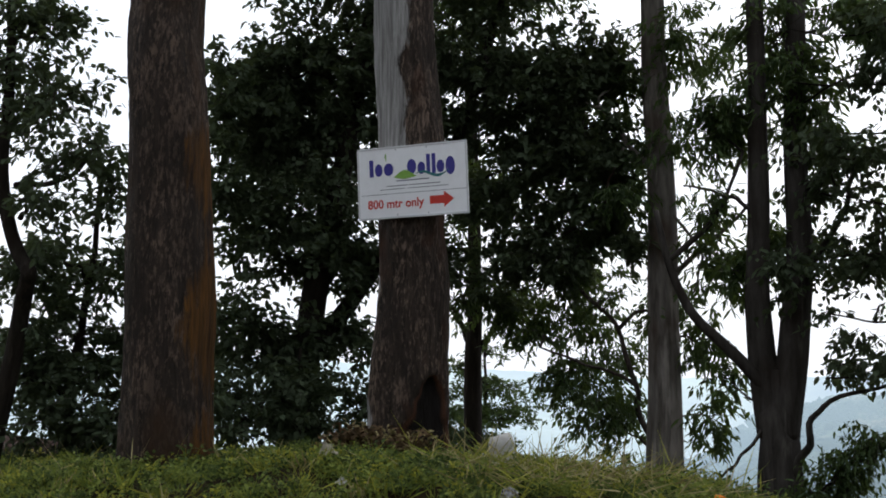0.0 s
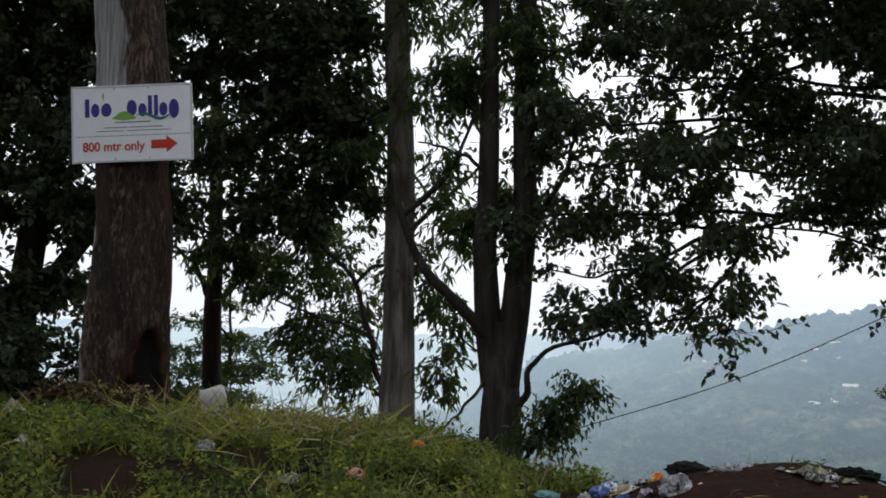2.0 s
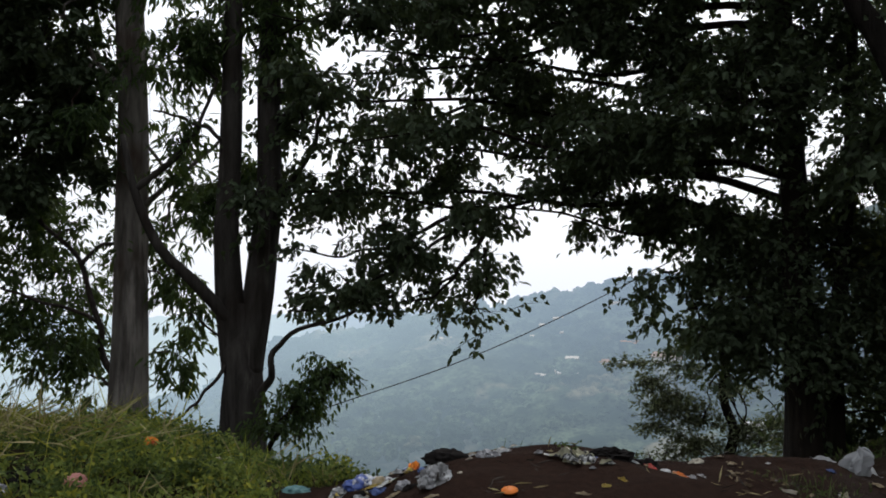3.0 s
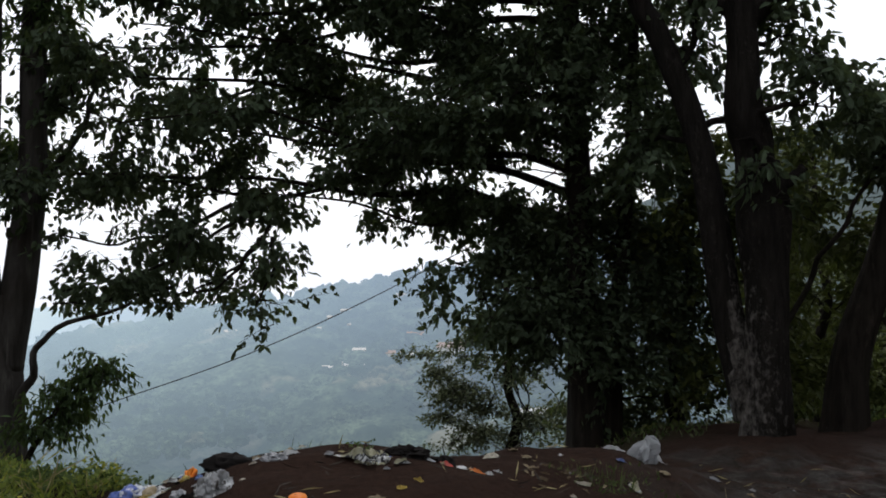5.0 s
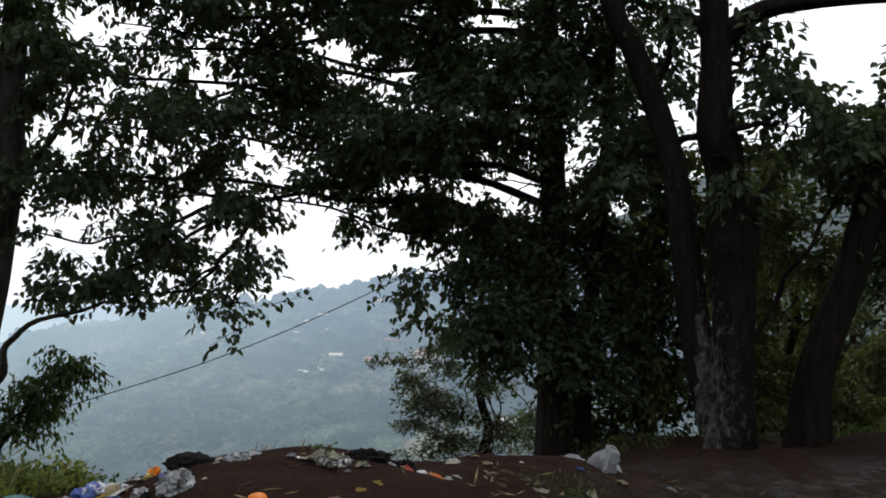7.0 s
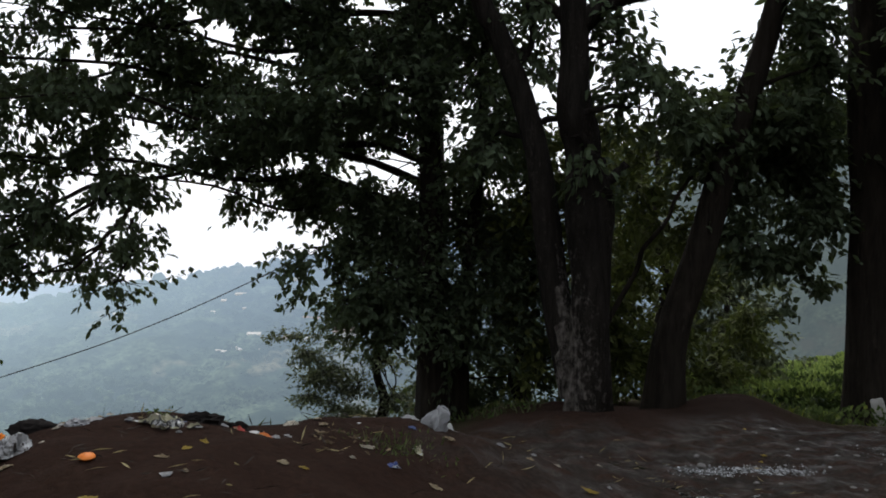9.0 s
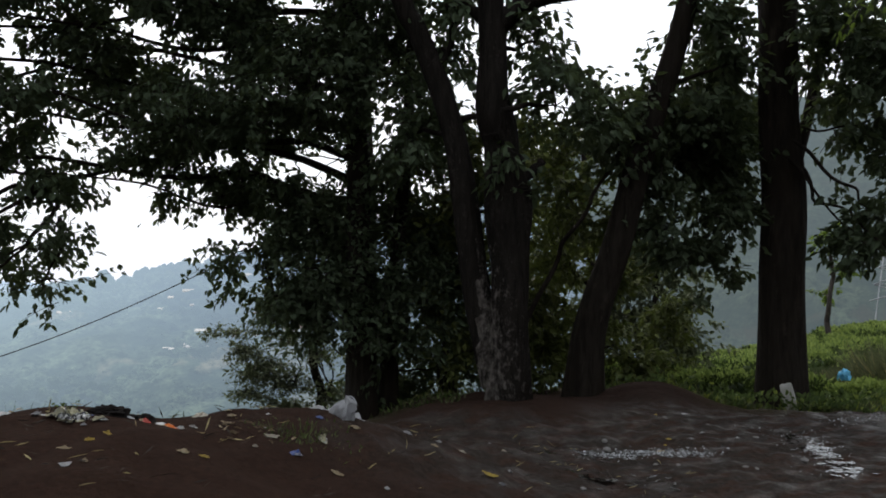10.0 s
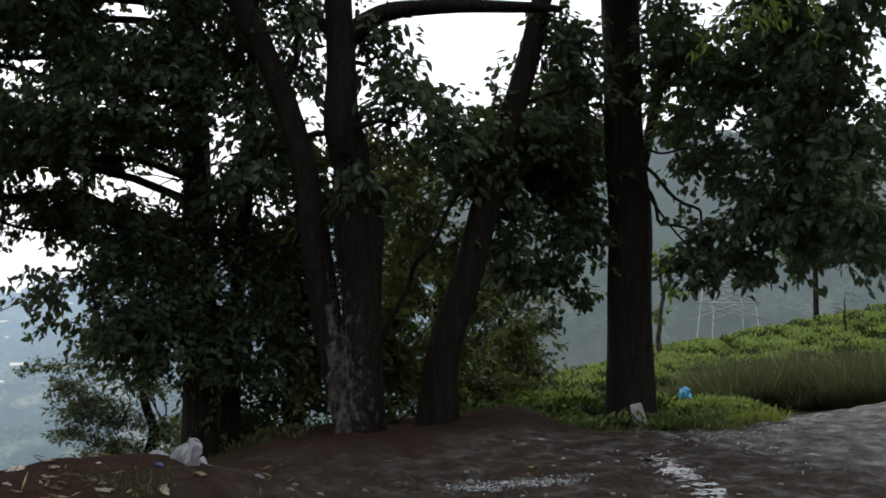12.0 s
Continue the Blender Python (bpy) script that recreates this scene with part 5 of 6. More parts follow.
def herbs(name, label, feet, mats, shares, each, spread, tall, leaf, seed, flat=0.6):
    """Many small plants as one object: each foot carries a tuft of leaves of one kind."""
    rg = np.random.default_rng(seed)
    n = len(feet)
    size = rg.uniform(0.55, 1.35, n)
    p = np.repeat(feet, each, 0)
    k = np.repeat(size, each)[:, None]
    d = rg.normal(size=(n * each, 3))
    d /= np.linalg.norm(d, axis=1, keepdims=True)
    d[:, 2] = np.abs(d[:, 2])
    lift = rg.uniform(0.05, 1, (n * each, 1))
    pos = p + k * np.concatenate([d[:, :2] * spread * (0.35 + 0.65 * rg.uniform(0, 1, (n * each, 1))), lift * tall], 1)
    way = d * np.array((1, 1, flat)) + rg.normal(size=d.shape) * 0.3 + np.array((0, 0, 0.2))
    v, f = broad_leaves(rg, pos, way, 1.25 * leaf[0], 1.3 * leaf[1], 0.45)
    slots = np.tile(np.repeat(rg.choice(len(mats), n, p=shares), each), 2)
    return tagged(new(name, raw_mesh(name, v, f, mats, False, slots)), label, "weeds", kind="stuff")


def tufts(name, label, feet, mats, shares, each, tall, width, seed, lean=0.5):
    """Grass growing in tufts, each of one colour."""
    rg = np.random.default_rng(seed)
    n = len(feet)
    size = np.repeat(rg.uniform(0.5, 1.4, n), each)[:, None]
    tilt = np.repeat(rg.normal(size=(n, 2)) * 0.35, each, 0)
    off = rg.normal(size=(n * each, 2)) * 0.03
    pos = np.repeat(feet, each, 0) + np.concatenate([off, np.full((n * each, 1), -0.01)], 1)
    way = np.concatenate([off * 9 + tilt + rg.normal(size=(n * each, 2)) * lean, np.ones((n * each, 1))], 1)
    v, f = leaf_arrays(rg, np.zeros_like(pos), way, tall, width, 0.1)
    v = v * np.repeat(size, 4, 0) + np.repeat(pos, 4, 0)
    slots = np.repeat(rg.choice(len(mats), n, p=shares), each)
    return tagged(new(name, raw_mesh(name, v, f, mats, False, slots)), label, "grass", kind="stuff")


rng = np.random.default_rng(101)
tufts("grass", "rough green and yellowing grass tufts covering the bank", scatter(rng, 4200, -8, 4.6, 4.8, 11.5, on_bank), [GRASS, DRY_GRASS, WEED_DARK, WEED_YELLOW], [0.46, 0.10, 0.30, 0.14], 10, 0.14, 0.009, 102, 0.7)
herbs("weeds", "low broad-leaved weeds growing through the grass", scatter(rng, 12500, -8, 4.6, 4.8, 11.0, lambda x, y, u: on_bank(x, y, u) & (patchy(x + 3, y, 1.6) > 0.16)), [WEED, WEED_DARK, WEED_YELLOW], [0.50, 0.36, 0.14], 17, 0.085, 0.13, (0.032, 0.021), 103)
herbs("tall_weeds", "taller leafy weeds standing on top of the bank", scatter(rng, 700, -6, 3.6, 6.4, 10.5, lambda x, y, u: on_bank(x, y, u) & (patchy(x, y, 2.2) > 0.45)), [WEED, WEED_DARK, WEED_YELLOW], [0.4, 0.45, 0.15], 30, 0.10, 0.19, (0.040, 0.023), 104, 0.4)
blades("dry_stems", "thin dry stems arching over the weeds", scatter(rng, 900, -7, 4.0, 5.4, 10.5, on_bank) + np.array((0, 0, 0.08)), [DRY_GRASS, GRASS, WEED_YELLOW], 0.26, 0.007, 112, 1.6, [0.4, 0.35, 0.25], 0.06)
blades("straw", "heap of cut dry grass stalks on the bank", scatter(rng, 2400, 0.0, 3.6, 5.8, 9.4, lambda x, y, u: np.hypot((x - 1.9) / 1.4, (y - 7.7) / 1.3) < 0.35 + 0.75 * u) + np.array((0, 0, 0.10)), [DRY_GRASS, WEED_YELLOW, GRASS], 0.36, 0.009, 105, 2.4, [0.55, 0.25, 0.2], 0.08)

DEAD_LEAF = leaf_material("dead_leaf", (0.035, 0.022, 0.012), (0.13, 0.085, 0.045), (0.12, 0.08, 0.04), 0.7, 0.2)
herbs("leaf_litter", "heap of dead brown leaves against the trunk's foot", scatter(rng, 260, -1.6, 0.1, 9.6, 10.6, lambda x, y, u: np.hypot((x + 0.72) / 0.75, (y - 10.25) / 0.42) < 0.45 + 0.6 * u) + np.array((0, -0.25, 0.16)), [DEAD_LEAF, DRY_GRASS], [0.85, 0.15], 16, 0.10, 0.22, (0.075, 0.035), 111, 0.3)


def on_verge(x, y, u):
    road = 5.25 + 0.2 * np.sin(2.3 * x) + 0.12 * np.sin(5.9 * x) + 0.25 * np.clip(x - 15.0, 0, 9)
    az = np.degrees(np.arctan2(x - 4.15, y + 0.13))
    return (az < 62.4) & (u < 0.25 + 0.9 * patchy(x, y, 1.9)) & (y > np.maximum(road, 8.0 - 1.4 * (x - 12.7))) & (y < 9.5 + 0.2 * (x - 12)) & (np.hypot(x - 14.45, y - 7.05) > 0.36)


blades("verge_grass", "dark green grass verge beside the road", scatter(rng, 13000, 12.3, 17.4, 4.9, 8.6, on_verge), [GRASS, TUSSOCK, WEED_DARK], 0.10, 0.016, 106, 0.7, [0.12, 0.43, 0.45])
blades("verge_weeds", "leafy weeds at the roadside under the straight trunk", scatter(rng, 11000, 12.8, 16.6, 4.9, 8.6, lambda x, y, u: on_verge(x, y, u) & (patchy(x, y, 1.4) > 0.5)) + np.array((0, 0, 0.05)), [WEED, WEED_DARK], 0.075, 0.04, 107, 1.1, [0.12, 0.88], 0.14)
blades("grass_patch", "bright fresh grass patch at the road's corner", scatter(rng, 3600, 14.6, 16.6, 5.0, 6.8, lambda x, y, u: np.hypot((x - 15.5) / 0.55, (y - 5.85) / 0.32) < 0.5 + 0.5 * u), [GRASS, WEED], 0.17, 0.014, 110, 0.5, [0.6, 0.4])
blades("slope_weeds", "weeds on the rim of the drop behind the tipped earth", scatter(rng, 6000, 3.6, 13.0, 5.4, 12.5, lambda x, y, u: (np.abs(x - 8.8) > 1.3) & (y > np.interp(x, EDGE_X, EDGE_Y) + 0.25 * u) & (y < np.interp(x, EDGE_X, EDGE_Y) + 2.6)), [WEED_DARK, TUSSOCK], 0.09, 0.022, 108, 0.8, [0.5, 0.5])
blades("rim_sprigs", "few thin sprigs standing on the earth heap", np.concatenate([scatter(rng, 7, 5.0, 5.25, 5.45, 5.6, lambda x, y, u: u < 2), scatter(rng, 40, 6.4, 8.4, 5.5, 7.0, lambda x, y, u: patchy(x, y, 3) > 0.55), scatter(rng, 30, 6.3, 6.6, 4.5, 4.7, lambda x, y, u: u < 2)]), [WEED_DARK, TUSSOCK], 0.085, 0.004, 109, 0.35, [0.5, 0.5])


def tussock(x, y, size, seed):
    """One clump of tall roadside grass."""
    rg = np.random.default_rng(seed)
    n = 700
    a, r = rg.uniform(0, 6.283, n), size * 0.65 * np.sqrt(rg.uniform(0, 1, n))
    p = np.stack([r * np.cos(a), r * np.sin(a), np.zeros(n)], 1)
    w = np.stack([np.cos(a) * r / size * 1.3 + rg.normal(size=n) * 0.3, np.sin(a) * r / size * 1.3 + rg.normal(size=n) * 0.3, np.ones(n)], 1)
    v, f = leaf_arrays(rg, p, w, size * 0.85, 0.018, 0.1)
    ob = new("grass_tussock", raw_mesh("grass_tussock", v, f, [TUSSOCK, DRY_GRASS], False, rg.choice(2, n, p=[0.97, 0.03])))
    ob.location = (x, y, land_z(x, y) - 0.03)
    return tagged(ob, "clump of tall rough grass beside the road", "grass", "tussocks along the road")




def from_spot(r, az):
    return 4.15 + r * math.sin(radians(az)), -0.13 + r * math.cos(radians(az))


rng = np.random.default_rng(199)
for k in range(58):
    az = 49.5 + 24 * ((k * 0.618) % 1.0)
    x, y = from_spot(21.5 + rng.uniform(0, 1.5), az)
    tall = 0.38 + 0.6 * min(1.0, max(0.0, (az - 57.5) / 4))
    tussock(x, y, tall * rng.uniform(0.7, 1.15) * (0.7 + 0.35 * math.sin(az * 1.9) ** 2), 200 + k)

# ---- tea ----


def tea_field(name, label, feet, sizes, leaves_each, leaf, seed, high=0.62):
    """Clipped tea bushes, flat-topped, close together."""
    rg = np.random.default_rng(seed)
    pos, way, cv, cf, top = [], [], [], [], []
    for (x, y), s in zip(feet, sizes):
        z = land_z(x, y)
        d = rg.normal(size=(leaves_each, 3))
        d[:, 2] = 1.5 * np.abs(d[:, 2]) + 0.1
        d /= np.linalg.norm(d, axis=1, keepdims=True)
        fl = np.sign(d) * np.abs(d) ** np.array((0.8, 0.8, 0.62))
        # light leaves on top; side leaves and cores painted dark as shade between rows
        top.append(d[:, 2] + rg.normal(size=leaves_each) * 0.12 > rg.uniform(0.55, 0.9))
        h = high * s * rg.uniform(0.88, 1.12)
        pos.append(np.array((x, y, z)) + fl * np.array((0.55 * s, 0.55 * s, h)) + rg.normal(size=d.shape) * 0.03)
        way.append(d * 0.5 + rg.normal(size=d.shape) * 0.5 + np.array((0, 0, 0.35)))
        b = len(cv)
        for i in range(4):
            t = (0.0, 0.55, 0.85, 0.97)[i]
            for j in range(8):
                a = 6.283 * j / 8
                rr = 0.38 * s * (1 - t ** 3)
                cv.append((x + rr * math.cos(a), y + rr * math.sin(a), z - 0.1 + (h * 0.82 + 0.1) * t))
        for i in range(3):
            for j in range(8):
                cf.append((b + 8 * i + j, b + 8 * i + (j + 1) % 8, b + 8 * i + 8 + (j + 1) % 8, b + 8 * i + 8 + j))
        cf += [(b + 24, b + 25, b + 26, b + 27), (b + 24, b + 27, b + 28, b + 31), (b + 28, b + 29, b + 30, b + 31)]
    v, f = leaf_arrays(rg, np.concatenate(pos), np.concatenate(way), *leaf)
    n = len(cv)
    vv = np.concatenate([np.array(cv), v])
    ff = np.concatenate([np.array(cf), f + n])
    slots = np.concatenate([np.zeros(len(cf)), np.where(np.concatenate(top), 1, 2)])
    return tagged(new(name, raw_mesh(name, vv, ff, [TEA_OLD_SHADED, TEA, TEA_OLD_SHADED], False, slots)), label, "tea bushes", kind="stuff")


rng = np.random.default_rng(301)


def tea_rows(x0, y0, way, gap, pitch, rows, cols, keep):
    """Feet of bushes in winding rows; way is the rows' bearing in degrees."""
    dx, dy = math.sin(radians(way)), math.cos(radians(way))
    out = []
    for i in range(-rows, rows):
        for j in range(-cols, cols):
            u, w = j * pitch + rng.uniform(-0.15, 0.15) * pitch, i * gap + 0.35 * math.sin(0.35 * j * pitch + 0.4 * i) + rng.uniform(-0.1, 0.1)
            x, y = x0 + u * dx + w * dy, y0 + u * dy - w * dx
            r, az = math.hypot(x - 4.15, y + 0.13), math.degrees(math.atan2(x - 4.15, y + 0.13))
            if keep(x, y, r, az) and rng.uniform() > 0.04:
                out.append((x, y))
    return out


slope = tea_rows(28, 13, 144, 1.45, 0.8, 18, 36, lambda x, y, r, az: 23.0 < r < 39 and 44.5 < az < 76)
patch = tea_rows(17.5, 9.0, 140, 1.15, 0.5, 12, 20, lambda x, y, r, az: 14.0 < r < 19.6 and 44 < az < 62.0 and y > 7.2 - 0.45 * (x - 16.5) and math.hypot(x - 14.45, y - 7.05) > 1.2 and math.hypot(x - 18.0, y - 12.6) > 1.0)
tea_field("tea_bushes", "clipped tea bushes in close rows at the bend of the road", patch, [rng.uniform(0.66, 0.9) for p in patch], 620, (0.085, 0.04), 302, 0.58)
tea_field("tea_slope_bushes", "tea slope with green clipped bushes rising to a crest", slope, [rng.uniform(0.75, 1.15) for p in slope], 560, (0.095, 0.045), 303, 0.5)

# ---- water lying on the mud ----


def wet_patch(line, wide, count, size, seed, label, tilt=0.08):
    """Water standing in the hollows of trodden mud: many small pools along a line, joined into one puddle."""
    rg = np.random.default_rng(seed)
    line = [Vector((*p, 0)) for p in line]
    verts, tris = [], []
    for i in range(count):
        s = rg.uniform(0, len(line) - 1.001)
        k = int(s)
        c = line[k].lerp(line[k + 1], s - k)
        x, y = c.x + rg.normal() * wide * 0.5, c.y + rg.normal() * wide * 0.5
        r = size * rg.uniform(0.3, 1.0) ** 1.6
        long, turn = rg.uniform(1.0, 2.4), rg.normal() * 0.5 - 0.6
        z = 0.5 * (land_z(x, y) + float(rough_land(np.array(x), np.array(y)))) + 0.008
        tx, ty = rg.normal(size=2) * tilt
        b = len(verts)
        verts.append((x, y, z))
        for j in range(9):
            a = 6.283 * j / 9
            q = r * rg.uniform(0.6, 1.2)
            u, w = q * long * math.cos(a), q * math.sin(a)
            du, dw = u * math.cos(turn) - w * math.sin(turn), u * math.sin(turn) + w * math.cos(turn)
            verts.append((x + du, y + dw, z + tx * du + ty * dw - 0.002))
        tris += [(b, b + 1 + j, b + 1 + (j + 1) % 9) for j in range(9)]
    return tagged(new("puddle", raw_mesh("puddle", verts, tris, [WATER])), label, "puddle", kind="stuff")


WATER, wn_, wl_, wb_ = material("muddy_water")
wv = mapped(wn_, wl_, (1, 1, 1))
grit = noise_node(wn_, wl_, wv, 22, 3, 0.6)
wl_.new(ramp_node(wn_, wl_, grit, [(0.4, (0.012, 0.01, 0.008)), (0.7, (0.03, 0.025, 0.02))]), wb_.inputs["Base Color"])
wl_.new(ramp_node(wn_, wl_, grit, [(0.46, (0.02, 0.02, 0.02)), (0.62, (0.10, 0.10, 0.10))]), wb_.inputs["Roughness"])
wb_.inputs["Specular IOR Level"].default_value = 0.6
bump_node(wn_, wl_, grit, wb_, 0.25, 0.01)


def gravel(line, wide, count, size, seed, label):
    """Wet stone chips strewn along a line, the palest coloured as glints."""
    rg = np.random.default_rng(seed)
    ico = bmesh.new()
    bmesh.ops.create_icosphere(ico, subdivisions=1, radius=1)
    base = np.array([v.co[:] for v in ico.verts])
    tri = np.array([[v.index for v in f.verts] for f in ico.faces])
    ico.free()
    vs, fs = [], []
    for i in range(count):
        s = rg.uniform(0, len(line) - 1.001)
        k = int(s)
        c = np.array(line[k]) * (1 - s + k) + np.array(line[k + 1]) * (s - k) + rg.normal(size=2) * wide * 0.5
        r = size * rg.uniform(0.35, 1.0) ** 1.5
        m = base * (1 + 0.2 * rg.normal(size=(len(base), 1))) * r * np.array((1.2, 1.0, 0.7))
        vs.append(m + np.array((c[0], c[1], float(rough_land(c[0], c[1])) + 0.3 * r)))
        fs.append(tri + i * len(base))
    return tagged(new("gravel", raw_mesh("gravel", np.concatenate(vs), np.concatenate(fs), [CHIPS], False)), label, "gravel", kind="stuff")


CHIPS, cn_, cl_, cb_ = material("wet_stone_chips")
# the ramp's pale end stands in for sky glints on wet chips
cl_.new(ramp_node(cn_, cl_, cn_.new("ShaderNodeNewGeometry").outputs["Random Per Island"], [(0.0, (0.05, 0.048, 0.045)), (0.55, (0.15, 0.15, 0.15)), (1.0, (0.42, 0.43, 0.44))]), cb_.inputs["Base Color"])
cb_.inputs["Roughness"].default_value = 0.18
gravel([(9.2, 5.05), (9.6, 5.06), (9.9, 4.98), (10.1, 4.9), (10.4, 4.82)], 0.20, 1700, 0.0115, 21, "wet stone chips, some coloured pale as glints, beside the earth mound")
gravel([(11.9, 5.1), (11.3, 4.5), (10.5, 3.6)], 0.3, 420, 0.009, 22, "scattered wet stone chips along the rill")
gravel([(12.6, 5.1), (13.6, 5.0), (14.6, 5.1)], 0.3, 420, 0.011, 23, "loose stone chips along the road's edge")
wet_patch([(11.75, 5.0), (11.45, 4.65), (11.25, 4.4), (11.2, 4.3), (10.9, 4.0), (10.5, 3.55)], 0.13, 330, 0.030, 2, "rill of rain water running across the lay-by", 0.01)
wet_patch([(11.15, 4.42), (11.3, 4.28)], 0.03, 40, 0.07, 6, "bright shallow pool in the rill", 0.0)
wet_patch([(8.55, 4.45), (8.75, 4.3)], 0.05, 26, 0.045, 7, "small pool reflecting the sky in dark mud", 0.0)
wet_patch([(8.6, 5.35), (9.0, 5.15), (9.3, 4.95)], 0.16, 150, 0.022, 5, "thin wet sheen on trodden mud", 0.01)
wet_patch([(8.4, 4.5), (9.0, 4.3), (9.4, 4.0)], 0.35, 130, 0.018, 3, "small wet hollows reflecting sky on dark mud")
wet_patch([(13.2, 5.0), (12.6, 4.3), (12.2, 3.4)], 0.45, 200, 0.014, 4, "thin film of water at the road's edge")

# ---- rubbish tipped along the drop ----
PLASTIC_WHITE = leaf_material("thin_white_plastic", (0.26, 0.26, 0.26), (0.36, 0.365, 0.37), (0.45, 0.45, 0.46), 0.3, 0.35)
PAINT = {"orange": (0.75, 0.2, 0.02), "red": (0.5, 0.06, 0.04), "white": (0.5, 0.5, 0.5), "blue": (0.07, 0.11, 0.27), "teal": (0.10, 0.22, 0.22), "yellow": (0.42, 0.30, 0.045), "tan": (0.34, 0.27, 0.16), "grey": (0.25, 0.25, 0.26), "black": (0.014, 0.012, 0.011), "pink": (0.5, 0.22, 0.18), "pale": (0.42, 0.38, 0.3)}
COAT = {k: plain("litter_" + k, c, 0.95 if k == "black" else 0.5, 0.2, 14, spec=0.08 if k == "black" else 0.4) for k, c in PAINT.items()}


def crumpled(name, label, at, lx, ly, hump, mat, seed, turn=0.0, category="litter", fold=1.0):
    """A creased sheet with its own thickness, lying where it fell."""
    rg = np.random.default_rng(seed)
    n = 9
    bm = bmesh.new()
    ph = rg.uniform(0, 6.28, 8)
    grid = []
    for i in range(n):
        for j in range(n):
            u, w = i / (n - 1) - 0.5, j / (n - 1) - 0.5
            edge = 1 - 0.3 * math.sin(5 * u + ph[0]) * math.sin(4 * w + ph[1]) - 0.25 * abs(u) * abs(w) * (1 + math.sin(ph[5]))
            z = hump * (0.5 + 0.5 * math.cos(2 * math.pi * max(abs(u), abs(w)))) * (0.6 + 0.4 * math.sin(9 * u + ph[2]) * math.sin(8 * w + ph[3])) + fold * 0.12 * min(lx, ly) * abs(math.sin(11 * u + 5 * w + ph[4])) + rg.uniform(0, 0.05) * min(lx, ly)
            grid.append(bm.verts.new((lx * u * edge, ly * w * edge, z + 0.004)))
    for i in range(n - 1):
        for j in range(n - 1):
            bm.faces.new((grid[i * n + j], grid[(i + 1) * n + j], grid[(i + 1) * n + j + 1], grid[i * n + j + 1]))
    bmesh.ops.solidify(bm, geom=bm.faces[:], thickness=-0.003)
    ob = bm_part(name, bm, mat, smooth=False)
    x, y = at
    e = 0.12
    zx, zy = (land_z(x + e, y) - land_z(x - e, y)) / (2 * e), (land_z(x, y + e) - land_z(x, y - e)) / (2 * e)
    up = Vector((-zx, -zy, 1)).normalized()
    ob.matrix_world = Matrix.Translation((x, y, float(rough_land(np.array(x), np.array(y))))) @ up.to_track_quat("Z", "Y").to_matrix().to_4x4() @ Matrix.Rotation(radians(turn), 4, "Z")
    return tagged(ob, label, category, "rubbish along the drop")


def bundle(name, label, at, size, mat, seed, turn=0.0, category="litter", rough=0.28, sink=0.015):
    """A bunched-up rag or bag: a lump full of sharp creases, flat where it lies."""
    bm = bmesh.new()
    bmesh.ops.create_icosphere(bm, subdivisions=4 if size[0] > 0.1 else 3, radius=0.5)
    for v in bm.verts:
        q = v.co * 3.1 + Vector((seed * 1.7, 0, seed * 0.3))
        crease = 1 - abs(noise.noise(q)) * 2 + 0.5 * (1 - abs(noise.noise(q * 2.3)) * 2)
        k = 1 + rough * (crease - 0.75) + 0.25 * noise.noise(v.co * 1.4 + Vector((seed, seed, 0)))
        v.co = Vector((v.co.x * size[0], v.co.y * size[1], max(-0.12, v.co.z) * size[2] * 1.6)) * k
    ob = bm_part(name, bm, mat, smooth=rough < 0.42)
    x, y = at
    ob.location, ob.rotation_euler = (x, y, float(rough_land(np.array(x), np.array(y))) + 0.19 * size[2] - sink), (0, 0, radians(turn))
    return tagged(ob, label, category, "rubbish along the drop")


def printed(name, base, spots, rough=0.3):
    """Printed plastic: a base colour with torn patches of others."""
    mat, n, l, b = material(name)
    v = mapped(n, l, (1, 1, 1))
    col = base
    for k, (other, share) in enumerate(spots):
        f = noise_node(n, l, mapped(n, l, (1 + k, 1.3, 1)), 16 + 5 * k, 2)
        col = mix_node(n, l, ramp_node(n, l, f, [(share, (0, 0, 0)), (share + 0.03, (1, 1, 1))]), col, other)
    f = noise_node(n, l, v, 40, 4)
    col = mix_node(n, l, ramp_node(n, l, f, [(0.5, (0, 0, 0)), (0.75, (0.6, 0.6, 0.6))]), col, (0.05, 0.035, 0.025))
    l.new(col, b.inputs["Base Color"])
    b.inputs["Roughness"].default_value = rough
    bump_node(n, l, f, b, 0.3, 0.004)
    return mat


BLUE_PRINT = printed("blue_printed_film", (0.05, 0.09, 0.30), [((0.55, 0.57, 0.6), 0.52), ((0.03, 0.05, 0.16), 0.6)])
FOIL = printed("foil_wrapper", (0.36, 0.34, 0.22), [((0.04, 0.04, 0.045), 0.5), ((0.5, 0.5, 0.48), 0.58)], 0.25)
CARD = printed("printed_card", (0.62, 0.63, 0.62), [((0.15, 0.32, 0.12), 0.62)], 0.5)
CLEAR = printed("clear_grey_film", (0.20, 0.20, 0.20), [((0.42, 0.42, 0.42), 0.54), ((0.05, 0.045, 0.04), 0.6)], 0.2)
ORANGE = printed("orange_rag", (0.75, 0.22, 0.02), [((0.6, 0.10, 0.02), 0.56)], 0.8)
bundle("cloth", "bright orange rag among the rubbish", (4.51, 5.3), (0.07, 0.05, 0.055), ORANGE, 401, 20, "cloth", 0.6)
bundle("cloth", "yellow scrap tucked under the orange rag", (4.47, 5.24), (0.05, 0.04, 0.035), COAT["yellow"], 402, 50, "cloth", 0.4)
